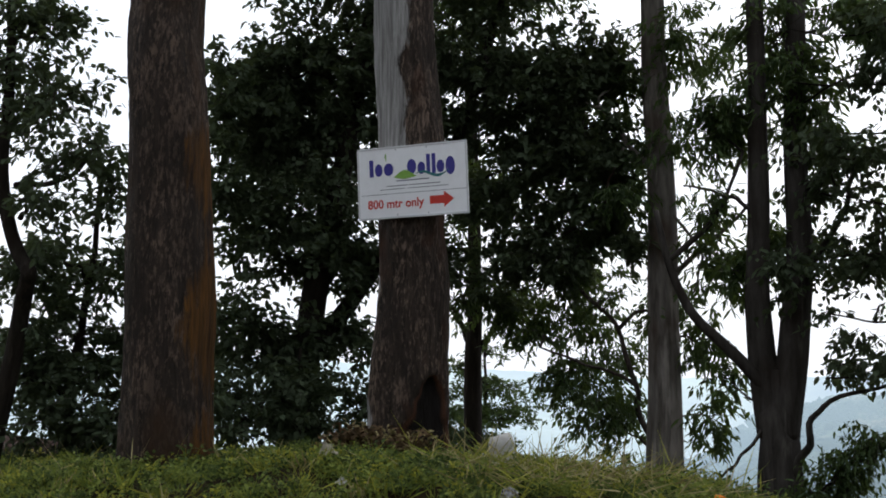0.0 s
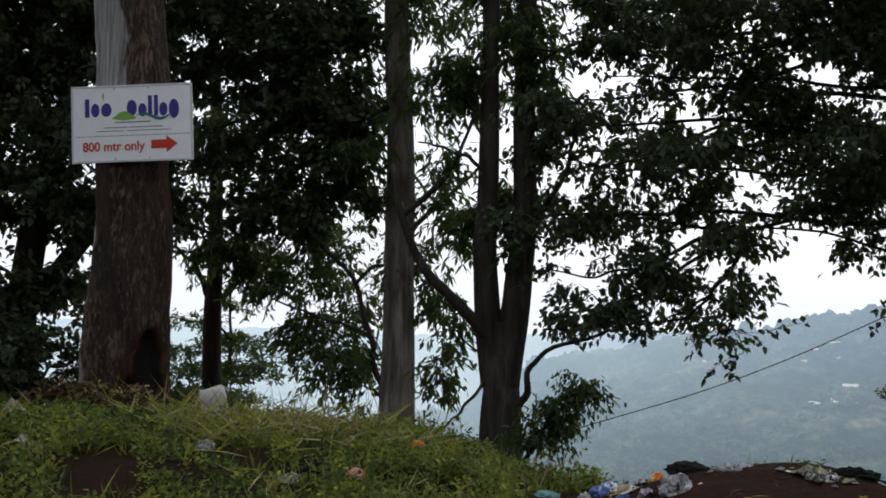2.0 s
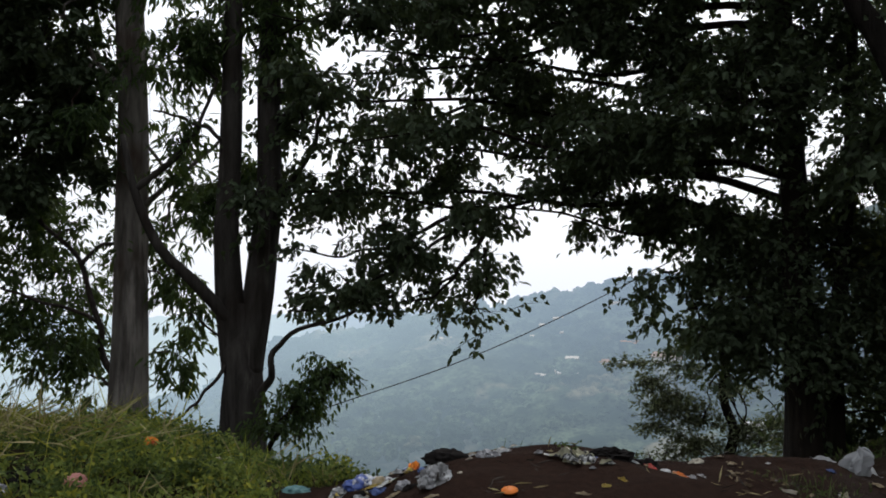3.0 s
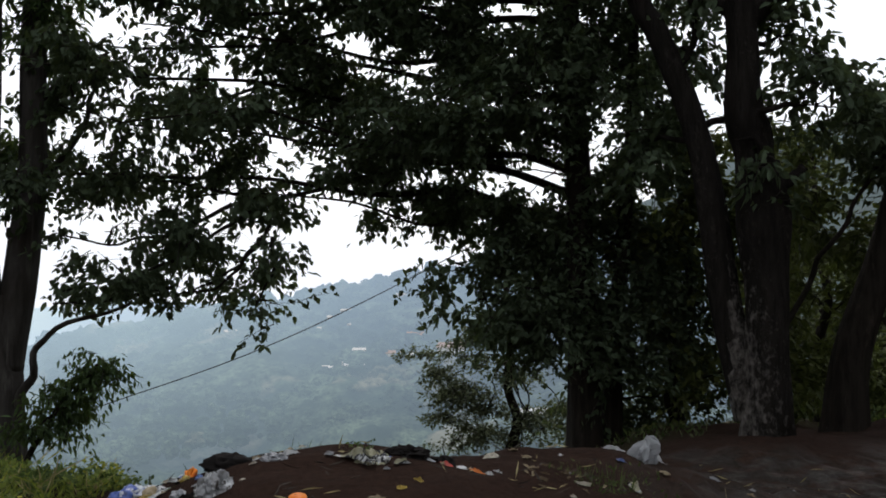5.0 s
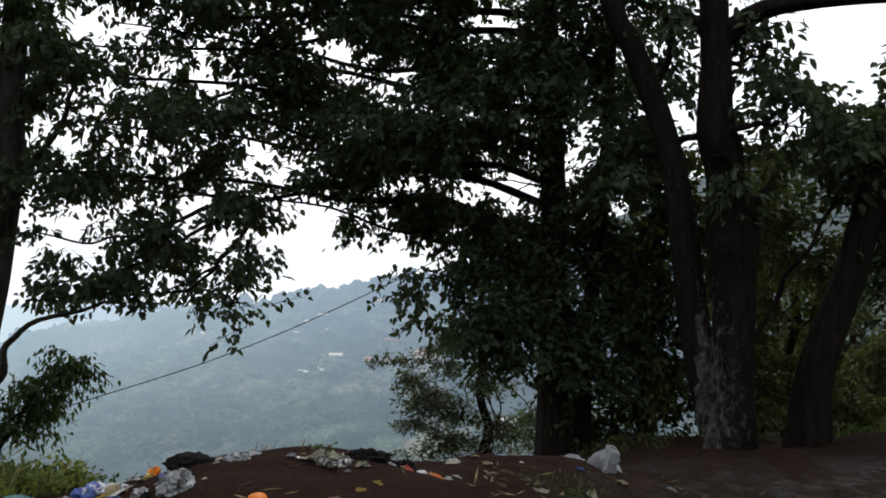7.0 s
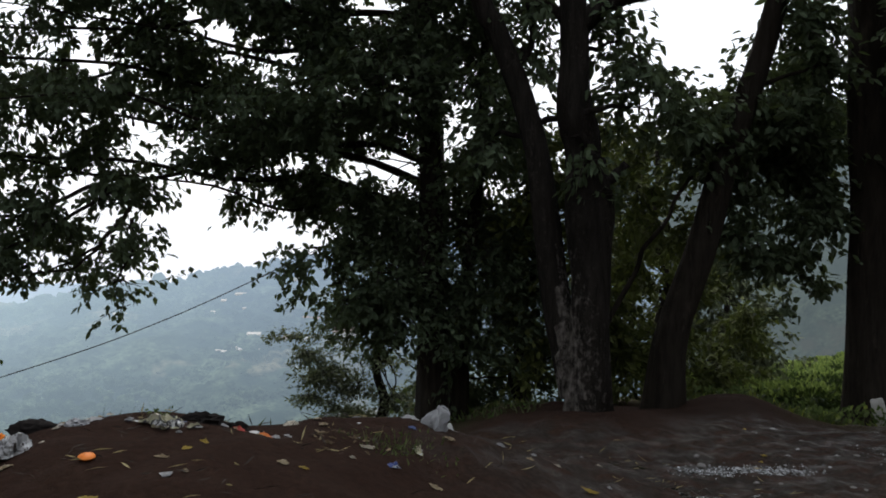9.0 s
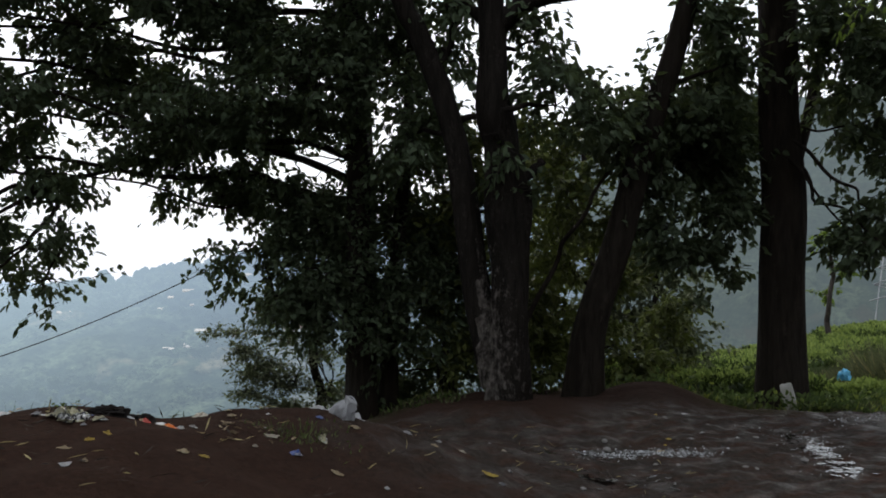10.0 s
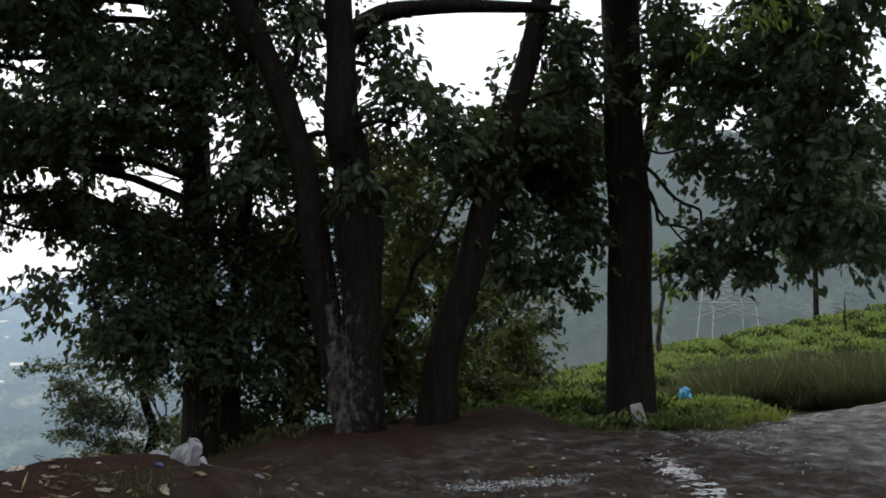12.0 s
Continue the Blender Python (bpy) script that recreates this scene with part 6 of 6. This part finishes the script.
crumpled("plastic_sheet", "curled white plastic strip on the rubbish", (4.41, 5.23), 0.12, 0.035, 0.03, COAT["white"], 404, 35, "plastic", 0.4).location.z += 0.02
crumpled("cardboard", "white printed card lying flat on the rubbish", (4.33, 5.17), 0.15, 0.06, 0.01, CARD, 403, -28, "card", 0.15).location.z += 0.01
bundle("tarpaulin", "crumpled blue and white printed sheet on the heap", (4.23, 5.42), (0.17, 0.11, 0.07), BLUE_PRINT, 405, 10, "plastic sheet", 0.4)
bundle("paper", "tan crumpled paper among the rubbish", (4.32, 5.33), (0.09, 0.07, 0.05), COAT["tan"], 431, 40, "paper", 0.4)
bundle("plastic_sheet", "teal plastic scrap at the end of the bank", (3.94, 6.15), (0.17, 0.1, 0.05), COAT["teal"], 406, 5, "plastic", 0.4)
bundle("sack", "dark sodden sack slumped on the earth heap", (4.66, 5.12), (0.24, 0.17, 0.075), COAT["black"], 407, -15, "sack", 0.3)
bundle("plastic_bag", "clear grey crumpled plastic bag on the earth", (4.51, 4.74), (0.15, 0.13, 0.10), CLEAR, 408, 30, "plastic bag", 0.45)
bundle("plastic_bag", "greyish plastic lump in the rubbish", (4.11, 5.4), (0.12, 0.09, 0.05), CLEAR, 432, 70, "plastic bag", 0.45)
bundle("wrapper", "small yellow wrapper in the rubbish", (4.1, 5.36), (0.04, 0.03, 0.04), COAT["yellow"], 433, 10, "wrapper", 0.4)
bundle("wrapper", "crumpled foil wrapper on top of the heap", (5.22, 4.66), (0.14, 0.08, 0.07), FOIL, 409, -30, "wrapper", 0.5)
crumpled("wrapper", "silver flap of the foil wrapper hanging down the heap", (5.33, 4.58), 0.10, 0.04, 0.03, FOIL, 434, -40, "wrapper", 0.5)
crumpled("wrapper", "tan and silver torn sack spread over the heap's crest", (5.17, 4.70), 0.22, 0.10, 0.06, FOIL, 444, -35, "wrapper", 1.2)
bundle("cloth", "dark sodden rag heaped on the crest", (5.42, 4.72), (0.20, 0.10, 0.06), COAT["black"], 445, -25, "cloth", 0.5)
bundle("cloth", "dark wet cloth beside the red scrap", (5.60, 4.72), (0.14, 0.09, 0.05), COAT["black"], 446, 15, "cloth", 0.5)
crumpled("paper", "white torn paper among dark rags", (5.50, 4.68), 0.09, 0.035, 0.03, COAT["white"], 447, 50, "paper", 0.6)
bundle("paper", "white paper ball behind the heap's top", (5.46, 4.76), (0.04, 0.03, 0.025), COAT["white"], 435, 0, "paper", 0.5)
crumpled("cloth", "smooth red plastic scrap on the earth heap", (5.59, 4.65), 0.085, 0.05, 0.025, COAT["red"], 410, 10, "plastic", 0.1)
bundle("plastic_sheet", "white plastic heap on the rim", (6.05, 5.05), (0.10, 0.05, 0.035), COAT["pale"], 415, -10, "plastic", 0.5)
crumpled("wrapper", "orange and white wrapper on the dirt", (5.68, 4.51), 0.07, 0.035, 0.02, COAT["orange"], 436, 60, "wrapper", 0.5)
crumpled("wrapper", "white torn wrapper on the dirt", (5.72, 4.46), 0.06, 0.03, 0.02, COAT["white"], 437, -30, "wrapper", 0.5)
crumpled("leaf", "curled yellow leaf on the earth", (5.30, 4.31), 0.06, 0.022, 0.02, COAT["yellow"], 438, 80, "leaf", 0.5)
crumpled("leaf", "long dry yellow leaf on the earth", (5.08, 4.23), 0.08, 0.022, 0.015, COAT["tan"], 439, -35, "leaf", 0.5)
crumpled("wrapper", "yellow torn wrapper lying on the earth", (4.69, 3.93), 0.08, 0.05, 0.02, COAT["yellow"], 411, 20, "wrapper")
crumpled("wrapper", "blue and white wrapper on the dirt", (6.33, 4.3), 0.08, 0.05, 0.03, BLUE_PRINT, 442, -30, "wrapper", 0.5)
crumpled("wrapper", "pale crumpled wrapper on the dirt", (6.64, 4.58), 0.1, 0.06, 0.04, FOIL, 443, 20, "wrapper", 0.5)
STRAW = plain("rotting_leaf", (0.13, 0.09, 0.045), 0.8, 0.3, 30)
rng = np.random.default_rng(450)
for i in range(22):
    crumpled("leaf", "dry tan leaf on the earth heap", (6.1 + 0.16 * rng.normal(), 4.62 + 0.1 * rng.normal()), rng.uniform(0.03, 0.07), rng.uniform(0.01, 0.02), 0.012, STRAW if i % 3 else COAT["tan"], 820 + i, rng.uniform(0, 360), "leaf", 0.4)
crumpled("plastic_sheet", "white plastic flap beside the standing bag", (7.10, 5.03), 0.22, 0.09, 0.06, COAT["white"], 414, 15, "plastic")
crumpled("plastic_sheet", "torn white plastic shred behind the standing bag", (6.90, 5.14), 0.20, 0.06, 0.05, COAT["white"], 424, -20, "plastic")
bundle("cloth", "faded orange scrap caught in the weeds", (3.0, 7.2), (0.09, 0.06, 0.05), ORANGE, 440, 0, "cloth", 0.5, -0.07)
bundle("cloth", "dark rag lying in the grass", (2.32, 6.47), (0.24, 0.18, 0.10), COAT["black"], 441, 0, "cloth", 0.4, 0.0)
crumpled("plastic_bag", "translucent plastic bag caught in the grass", (-0.25, 7.25), 0.2, 0.16, 0.16, COAT["pale"], 416, 15, "plastic bag").location.z += 0.13
crumpled("paper", "crumpled whitish paper in the grass", (0.2, 6.5), 0.12, 0.09, 0.06, COAT["white"], 417, 60, "paper").location.z += 0.10
bundle("cloth", "faded pink rag in the grass", (2.64, 6.26), (0.11, 0.08, 0.06), COAT["pink"], 418, 10, "cloth", 0.5, -0.05)
bundle("plastic_bag", "grey plastic bag half buried in weeds", (1.5, 6.6), (0.13, 0.09, 0.06), CLEAR, 419, 40, "plastic bag", 0.5, -0.04)
bundle("plastic_bag", "pale plastic bag low on the grassy bank", (2.2, 6.2), (0.15, 0.09, 0.06), CLEAR, 420, -20, "plastic bag", 0.5, -0.04)
crumpled("wrapper", "small violet wrapper at the trunk's foot", (-0.1, 10.2), 0.10, 0.08, 0.06, SIGN_BLUE, 421, 0, "wrapper")
crumpled("plastic_sheet", "torn whitish plastic behind the bank's end", (3.4, 7.4), 0.4, 0.2, 0.1, COAT["pale"], 422, 20, "plastic")
bundle("plastic_bag", "bright blue plastic bag lying on the tea", (17.6, 8.2), (0.2, 0.16, 0.16), plain("bag_blue", (0.14, 0.52, 0.78), 0.4), 423, 0, "plastic bag", 0.5).location.z = land_z(17.6, 8.2) + 0.62

rng = np.random.default_rng(440)
jumble = (("plastic_bag", "crumpled grey plastic in the rubbish heap", "grey"), ("paper", "wet crumpled paper in the rubbish heap", "white"), ("wrapper", "pale torn wrapper in the rubbish heap", "pale"), ("cloth", "dark rag in the rubbish heap", "black"), ("wrapper", "blue wrapper in the rubbish heap", "blue"), ("wrapper", "yellow wrapper in the rubbish heap", "yellow"), ("plastic_bag", "teal plastic in the rubbish heap", "teal"), ("wrapper", "tan carton scrap in the rubbish heap", "tan"))
for i in range(58):
    u = rng.uniform()
    x, y = (4.22 + 0.28 * rng.normal(), 5.12 + 0.2 * rng.normal()) if i < 50 else (rng.uniform(4.9, 7.0), rng.uniform(4.6, 5.3))
    nm, lab, col = jumble[int(rng.choice(8, p=[0.2, 0.2, 0.14, 0.22, 0.08, 0.04, 0.03, 0.09]))]
    s = rng.uniform(0.03, 0.085) if i < 50 else rng.uniform(0.03, 0.06)
    if i % 3:
        bundle(nm, lab, (x, y), (s * rng.uniform(0.9, 1.6), s, 0.5 * s), COAT[col], 700 + i, rng.uniform(0, 360), "litter", 0.45)
    else:
        crumpled(nm, lab, (x, y), s * rng.uniform(0.9, 1.6), s, 0.3 * s, COAT[col], 700 + i, rng.uniform(0, 360), "litter", 0.6)
rng = np.random.default_rng(430)
kinds = (("wrapper", "small crumpled wrapper on the earth", "white"), ("wrapper", "small tan wrapper scrap on the earth", "tan"), ("wrapper", "small grey plastic scrap on the earth", "grey"), ("wrapper", "small yellow wrapper scrap on the earth", "yellow"), ("leaf", "dry fallen leaf on the earth", "tan"), ("leaf", "pale dry leaf on the earth", "pale"))
for i in range(110):
    if i < 62:
        x, y = rng.uniform(4.2, 8.4), rng.uniform(3.6, 5.5)
    else:
        x, y = rng.uniform(7.5, 12.0), rng.uniform(4.2, 6.8)
    if i > 72:
        x, y = 7.0 + 0.25 * rng.normal(), 6.6 + 0.3 * rng.normal()
    nm, lab, col = kinds[int(rng.choice(6, p=[0.2, 0.15, 0.15, 0.08, 0.27, 0.15]))]
    s = rng.uniform(0.02, 0.055)
    crumpled(nm, lab, (x, y), s * rng.uniform(0.8, 2.0), s, 0.015, COAT[col], 500 + i, rng.uniform(0, 360), nm)
blades("dead_stalks", "dry stalks and fibres strewn on the earth", scatter(rng, 1600, 4.2, 9.5, 3.6, 6.6, lambda x, y, u: (u < patchy(x, y, 2.5) ** 2) & (y < np.interp(x, EDGE_X, EDGE_Y))) + np.array((0, 0, 0.02)), [DRY_GRASS, TWIG], 0.075, 0.006, 431, 5.0, [0.3, 0.7])


def disc():
    bm = bmesh.new()
    bmesh.ops.create_cone(bm, cap_ends=True, segments=28, radius1=0.04, radius2=0.037, depth=0.014)
    bmesh.ops.bevel(bm, geom=[e for e in bm.edges if e.calc_face_angle(0) > 0.5], offset=0.004, segments=2, affect="EDGES")
    ob = bm_part("lid", bm, COAT["orange"], smooth=True)
    ob.location, ob.rotation_euler = (4.76, 4.33, float(rough_land(np.array(4.76), np.array(4.33))) + 0.014), (0.2, -0.1, 0)
    tagged(ob, "round orange plastic lid on the earth", "lid")


disc()


def carrier_bag():
    """A thin carrier bag standing bunched up, pulled to a point at the top."""
    b = thing("carrier_bag", (6.97, 4.95, land_z(6.97, 4.95)), "white carrier bag standing crumpled on the earth", "plastic bag", turn=(0, 0, -40))
    rg = np.random.default_rng(77)
    v, f = [], []
    for i in range(15):
        t = i / 14
        wide = 0.024 + 0.036 * math.sin(math.pi * min(1, 0.2 + 0.62 * t)) * (1 - 0.25 * t)
        if t > 0.72:
            wide *= 1 - 0.85 * (t - 0.72) / 0.28
        for j in range(26):
            a = 2 * math.pi * j / 26
            r = wide * (1 + 0.30 * math.sin(4 * a + 3 * t) + 0.18 * math.sin(7 * a - 6 * t) + 0.10 * math.sin(13 * a + 9 * t) + rg.uniform(-0.08, 0.08))
            v.append((r * math.cos(a) * 1.2 + 0.02 * t, r * math.sin(a) * 0.75, 0.155 * t + 0.035 * math.cos(2 * a + 1) * t * (1 - t) + 0.03 * max(0, math.cos(a)) * t))
    for i in range(14):
        for j in range(26):
            j2 = (j + 1) % 26
            f.append((i * 26 + j, i * 26 + j2, i * 26 + 26 + j2, i * 26 + 26 + j))
    part("body", raw_mesh("body", v, f, [PLASTIC_WHITE], False), b)
    part("handle", limb_mesh("handle", [(0.02, 0, 0.155), (0.05, 0.01, 0.17), (0.08, 0.015, 0.155), (0.10, 0.0, 0.12)], 0.012, 0.004, PLASTIC_WHITE, 6, 10, 0.3, 81), b)


carrier_bag()


def rock(name, label, at, size, mat, seed, turn=(0, 0, 0), sink=0.02, block=0.0):
    bm = bmesh.new()
    bmesh.ops.create_icosphere(bm, subdivisions=3, radius=0.5)
    for v in bm.verts:
        d = Vector(v.co)
        if block:
            m = max(abs(c) for c in d)
            d = d.lerp(d * (0.5 / m), block)
        k = 1 + 0.10 * noise.noise(v.co * 3 + Vector((seed, 0, 0))) + 0.05 * noise.noise(v.co * 9 + Vector((0, seed, 0)))
        v.co = Vector((d.x * size[0], d.y * size[1], d.z * size[2])) * k
    ob = bm_part(name, bm, mat, smooth=True)
    x, y = at
    ob.location, ob.rotation_euler = (x, y, land_z(x, y) + size[2] / 2 - sink), [radians(a) for a in turn]
    return tagged(ob, label, name)


STONE = plain("pale_stone", (0.42, 0.41, 0.38), 0.85, 0.2, 12, bump=0.5)
DARK_STONE = plain("grey_stone", (0.17, 0.16, 0.15), 0.85, 0.3, 14, bump=0.5)
rock("stone", "pale squared stone on top of the grassy bank", (1.0, 8.6), (0.24, 0.18, 0.44), STONE, 3, (4, -10, 20), 0.04, 0.93)
rock("slab", "pale broken slab leaning on the straight trunk", (14.0, 6.62), (0.15, 0.04, 0.38), STONE, 5, (10, -14, -50), 0.03, 0.85)
rock("kerb_stone", "white painted kerb stone on the roadside", (21.3, 13.4), (0.34, 0.2, 0.7), STONE, 9, (0, 0, 20), 0.05, 0.85)
HEAP_TUFT = scatter(np.random.default_rng(612), 60, 5.1, 5.35, 4.65, 4.85, lambda x, y, u: np.hypot(x - 5.2, y - 4.76) < 0.05)
herbs("sprig", "small green weed sprouting on the earth heap", HEAP_TUFT, [WEED_DARK], [1.0], 5, 0.025, 0.045, (0.016, 0.010), 613, 0.5)
blades("moss_grass", "dark low grass growing on the trodden earth", scatter(np.random.default_rng(614), 2600, 5.9, 7.4, 4.0, 5.3, lambda x, y, u: np.hypot((x - 6.55) / 0.42, (y - 4.62) / 0.3) < 0.25 + 0.8 * u ** 1.5), [WEED_DARK, TUSSOCK], 0.035, 0.008, 615, 0.9, [0.6, 0.4])
rng = np.random.default_rng(611)
for i in range(26):
    x, y = (rng.uniform(7.5, 13.0), rng.uniform(3.2, 6.3)) if i < 18 else (rng.uniform(12.6, 14.0), rng.uniform(5.0, 5.8))
    s = rng.uniform(0.03, 0.08)
    rock("stone", "small grey stone on the wet ground", (x, y), (s, s * rng.uniform(0.7, 1), s * 0.6), DARK_STONE, i, (0, 0, rng.uniform(0, 360)), s * 0.15)

# ---- cable across the valley ----
cable = limb_mesh("cable", [(2.4, 31.6, -3.5), (6.4, 30.2, -2.0), (10.8, 29.2, -0.45), (15.1, 28.0, 1.6), (22.0, 26.0, 5.4)], 0.016, 0.016, plain("black_cable", (0.02, 0.02, 0.022), 0.6), 6, 60, 0, 1, sway=0.0)
tagged(new("cable", cable), "black overhead cable sagging across the valley", "cable")

# ---- on the far hillside ----
# walls and roofs carry the hills' painted haze glow too
HOUSE_PALE, HOUSE_RED, HOUSE_GREY = (hill_material("far_wall_" + k, (0.45, 0.5, 0.53), (0.3, 0.5), (360, 680)) for k in ("pale", "red", "grey"))
for mat, col in ((HOUSE_PALE, (0.55, 0.53, 0.5)), (HOUSE_RED, (0.3, 0.2, 0.17)), (HOUSE_GREY, (0.5, 0.5, 0.5))):
    b = mat.node_tree.nodes["Principled BSDF"]
    for l in list(b.inputs["Base Color"].links):
        mat.node_tree.links.remove(l)
    b.inputs["Base Color"].default_value = (*col, 1)


def hill_point(az, el):
    """The place on the near slope of the far hill at a bearing and an elevation."""
    top = 640 * math.tan(radians(float(hill_ridge(az, MAIN_RIDGE)))) + 1.57
    for i in range(400):
        s = i / 399
        r, z = 330 + 310 * s, -110 + (top + 110) * s ** 0.95
        if z - 1.57 >= r * math.tan(radians(el)):
            break
    return Vector((SPOT.x + r * math.sin(radians(az)), SPOT.y + r * math.cos(radians(az)), z))


def far_house(az, el, w, d, h, wall, roof):
    p = hill_point(az, el)
    ho = thing("house", (p.x, p.y, p.z - 1.0), "small hazy house on the far hillside", "house", "houses on the far hillside", (0, 0, -az + 12 * math.sin(az * 7)))
    bm = bmesh.new()
    slab(bm, -w / 2, w / 2, -6, h, -d / 2, d / 2)
    bm_part("wall", bm, wall, ho)
    bm = bmesh.new()
    bmesh.ops.create_cone(bm, cap_ends=True, segments=3, radius1=d * 0.75, radius2=d * 0.75, depth=w * 1.08, matrix=Matrix.Translation((0, 0, h + d * 0.12)) @ Matrix.Diagonal((1, 1, 0.5, 1)) @ Matrix.Rotation(radians(90), 4, "Y") @ Matrix.Rotation(radians(180), 4, "Z"))
    bm_part("roof", bm, roof, ho)
    for i in range(2):
        bm = bmesh.new()
        slab(bm, w * (-0.3 + 0.45 * i), w * (-0.12 + 0.45 * i), h * 0.3, h * 0.75, -d / 2 - 0.2, -d / 2 + 0.2)
        bm_part("window", bm, HOUSE_GREY, ho)


for az, el, w, h, kind in ((18.4, -5.0, 5, 3, 0), (18.8, -5.25, 6, 4, 0), (19.3, -5.3, 5, 4, 0), (19.7, -4.95, 5, 3, 2), (19.1, -4.95, 4, 4, 0), (19.9, -5.2, 3, 3, 2), (18.9, -4.7, 6, 2, 2), (15.4, -5.6, 6, 2.5, 0), (20.3, -4.1, 7, 3, 0), (23.7, -3.2, 10, 3, 1), (22.0, -4.3, 8, 3, 1), (23.3, -4.4, 10, 3, 0), (22.7, -6.7, 6, 2, 0), (12.8, -2.9, 7, 3, 0), (18.7, -2.1, 6, 3, 0), (18.2, -2.8, 7, 3, 0), (19.5, -1.7, 6, 3, 0), (22.8, -0.8, 6, 3, 2), (25.8, -4.3, 14, 6, 1), (30.7, -8.0, 12, 4, 0), (20.9, -4.9, 6, 2.5, 2), (17.3, -3.4, 5, 2.5, 0), (21.4, -1.9, 6, 3, 2), (24.5, -2.2, 7, 3, 0)) + tuple((18.95 + 0.17 * k + 0.25 * math.sin(5 * k), -3.3 + 0.28 * k, 2.6 + 1.4 * ((k * 0.618) % 1), 2.4, 2 * (k % 2)) for k in range(9)):
    far_house(az, el, w, w * 0.5, h, (HOUSE_PALE, HOUSE_PALE, HOUSE_GREY)[kind], (HOUSE_PALE, HOUSE_RED, HOUSE_GREY)[kind])


def far_trees():
    """Tree tops standing out of the far slope, too many and too small to count."""
    rg = np.random.default_rng(701)
    ico = bmesh.new()
    bmesh.ops.create_icosphere(ico, subdivisions=2, radius=1)
    base = np.array([v.co[:] for v in ico.verts])
    tri = np.array([[v.index for v in f.verts] for f in ico.faces])
    ico.free()
    vs, fs = [], []
    for i in range(4200):
        az = rg.uniform(-5, 46)
        el = float(hill_ridge(az, MAIN_RIDGE)) - (abs(rg.normal()) * 0.35 if i < 900 else rg.uniform(0, 8))
        p = hill_point(az, el)
        s = rg.uniform(1.3, 3.6) * (1.25 if i < 900 else 1)
        k = 1 + 0.24 * np.clip(rg.normal(size=(len(base), 1)), -1.5, 1.5)
        if i < 170:
            s *= rg.uniform(1.1, 1.9)
        vs.append(base * k * np.array((s, s, s * rg.uniform(0.7, 1.05))) + np.array((p.x, p.y, p.z + 0.8 * s)))
        fs.append(tri + i * len(base))
    # the tree tops share the slope's painted haze
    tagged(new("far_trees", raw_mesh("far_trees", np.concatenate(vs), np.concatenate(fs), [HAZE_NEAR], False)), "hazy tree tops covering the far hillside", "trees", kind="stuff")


far_trees()

# ---- lattice mast beyond the tea ----


def lattice_mast():
    m = thing("pylon", (58.2, 30.2, -0.7), "grey steel lattice mast beyond the tea crest", "pylon", turn=(0, 0, -28))
    steel = plain("galvanised_steel", (0.3, 0.31, 0.32), 0.6, 0.1, 10, 0.3)
    ends = []
    for x in (-2.2, 2.2):
        for y in (-1.2, 1.2):
            ends.append(((x * 1.25, y * 1.25, land_z(58.2, 30.2) + 0.2), (x * 0.55, y * 0.5, 3.4)))
    for z0, z1 in ((0.2, 1.2), (1.2, 2.2), (2.2, 3.2)):
        for y in (-1, 1):
            k0, k1 = 1 - 0.45 * (z0 + 1) / 4.4, 1 - 0.45 * (z1 + 1) / 4.4
            ends += [((-2.2 * k0, 1.2 * k0 * y, z0), (2.2 * k1, 1.2 * k1 * y, z1)), ((2.2 * k0, 1.2 * k0 * y, z0), (-2.2 * k1, 1.2 * k1 * y, z1)), ((-2.2 * k1, 1.2 * k1 * y, z1), (2.2 * k1, 1.2 * k1 * y, z1))]
    for a, b in ends:
        part("member", limb_mesh("member", [a, Vector(a).lerp(Vector(b), 0.5), b], 0.035, 0.035, steel, 4, 3, 0, 1, sway=0.0), m)


lattice_mast()
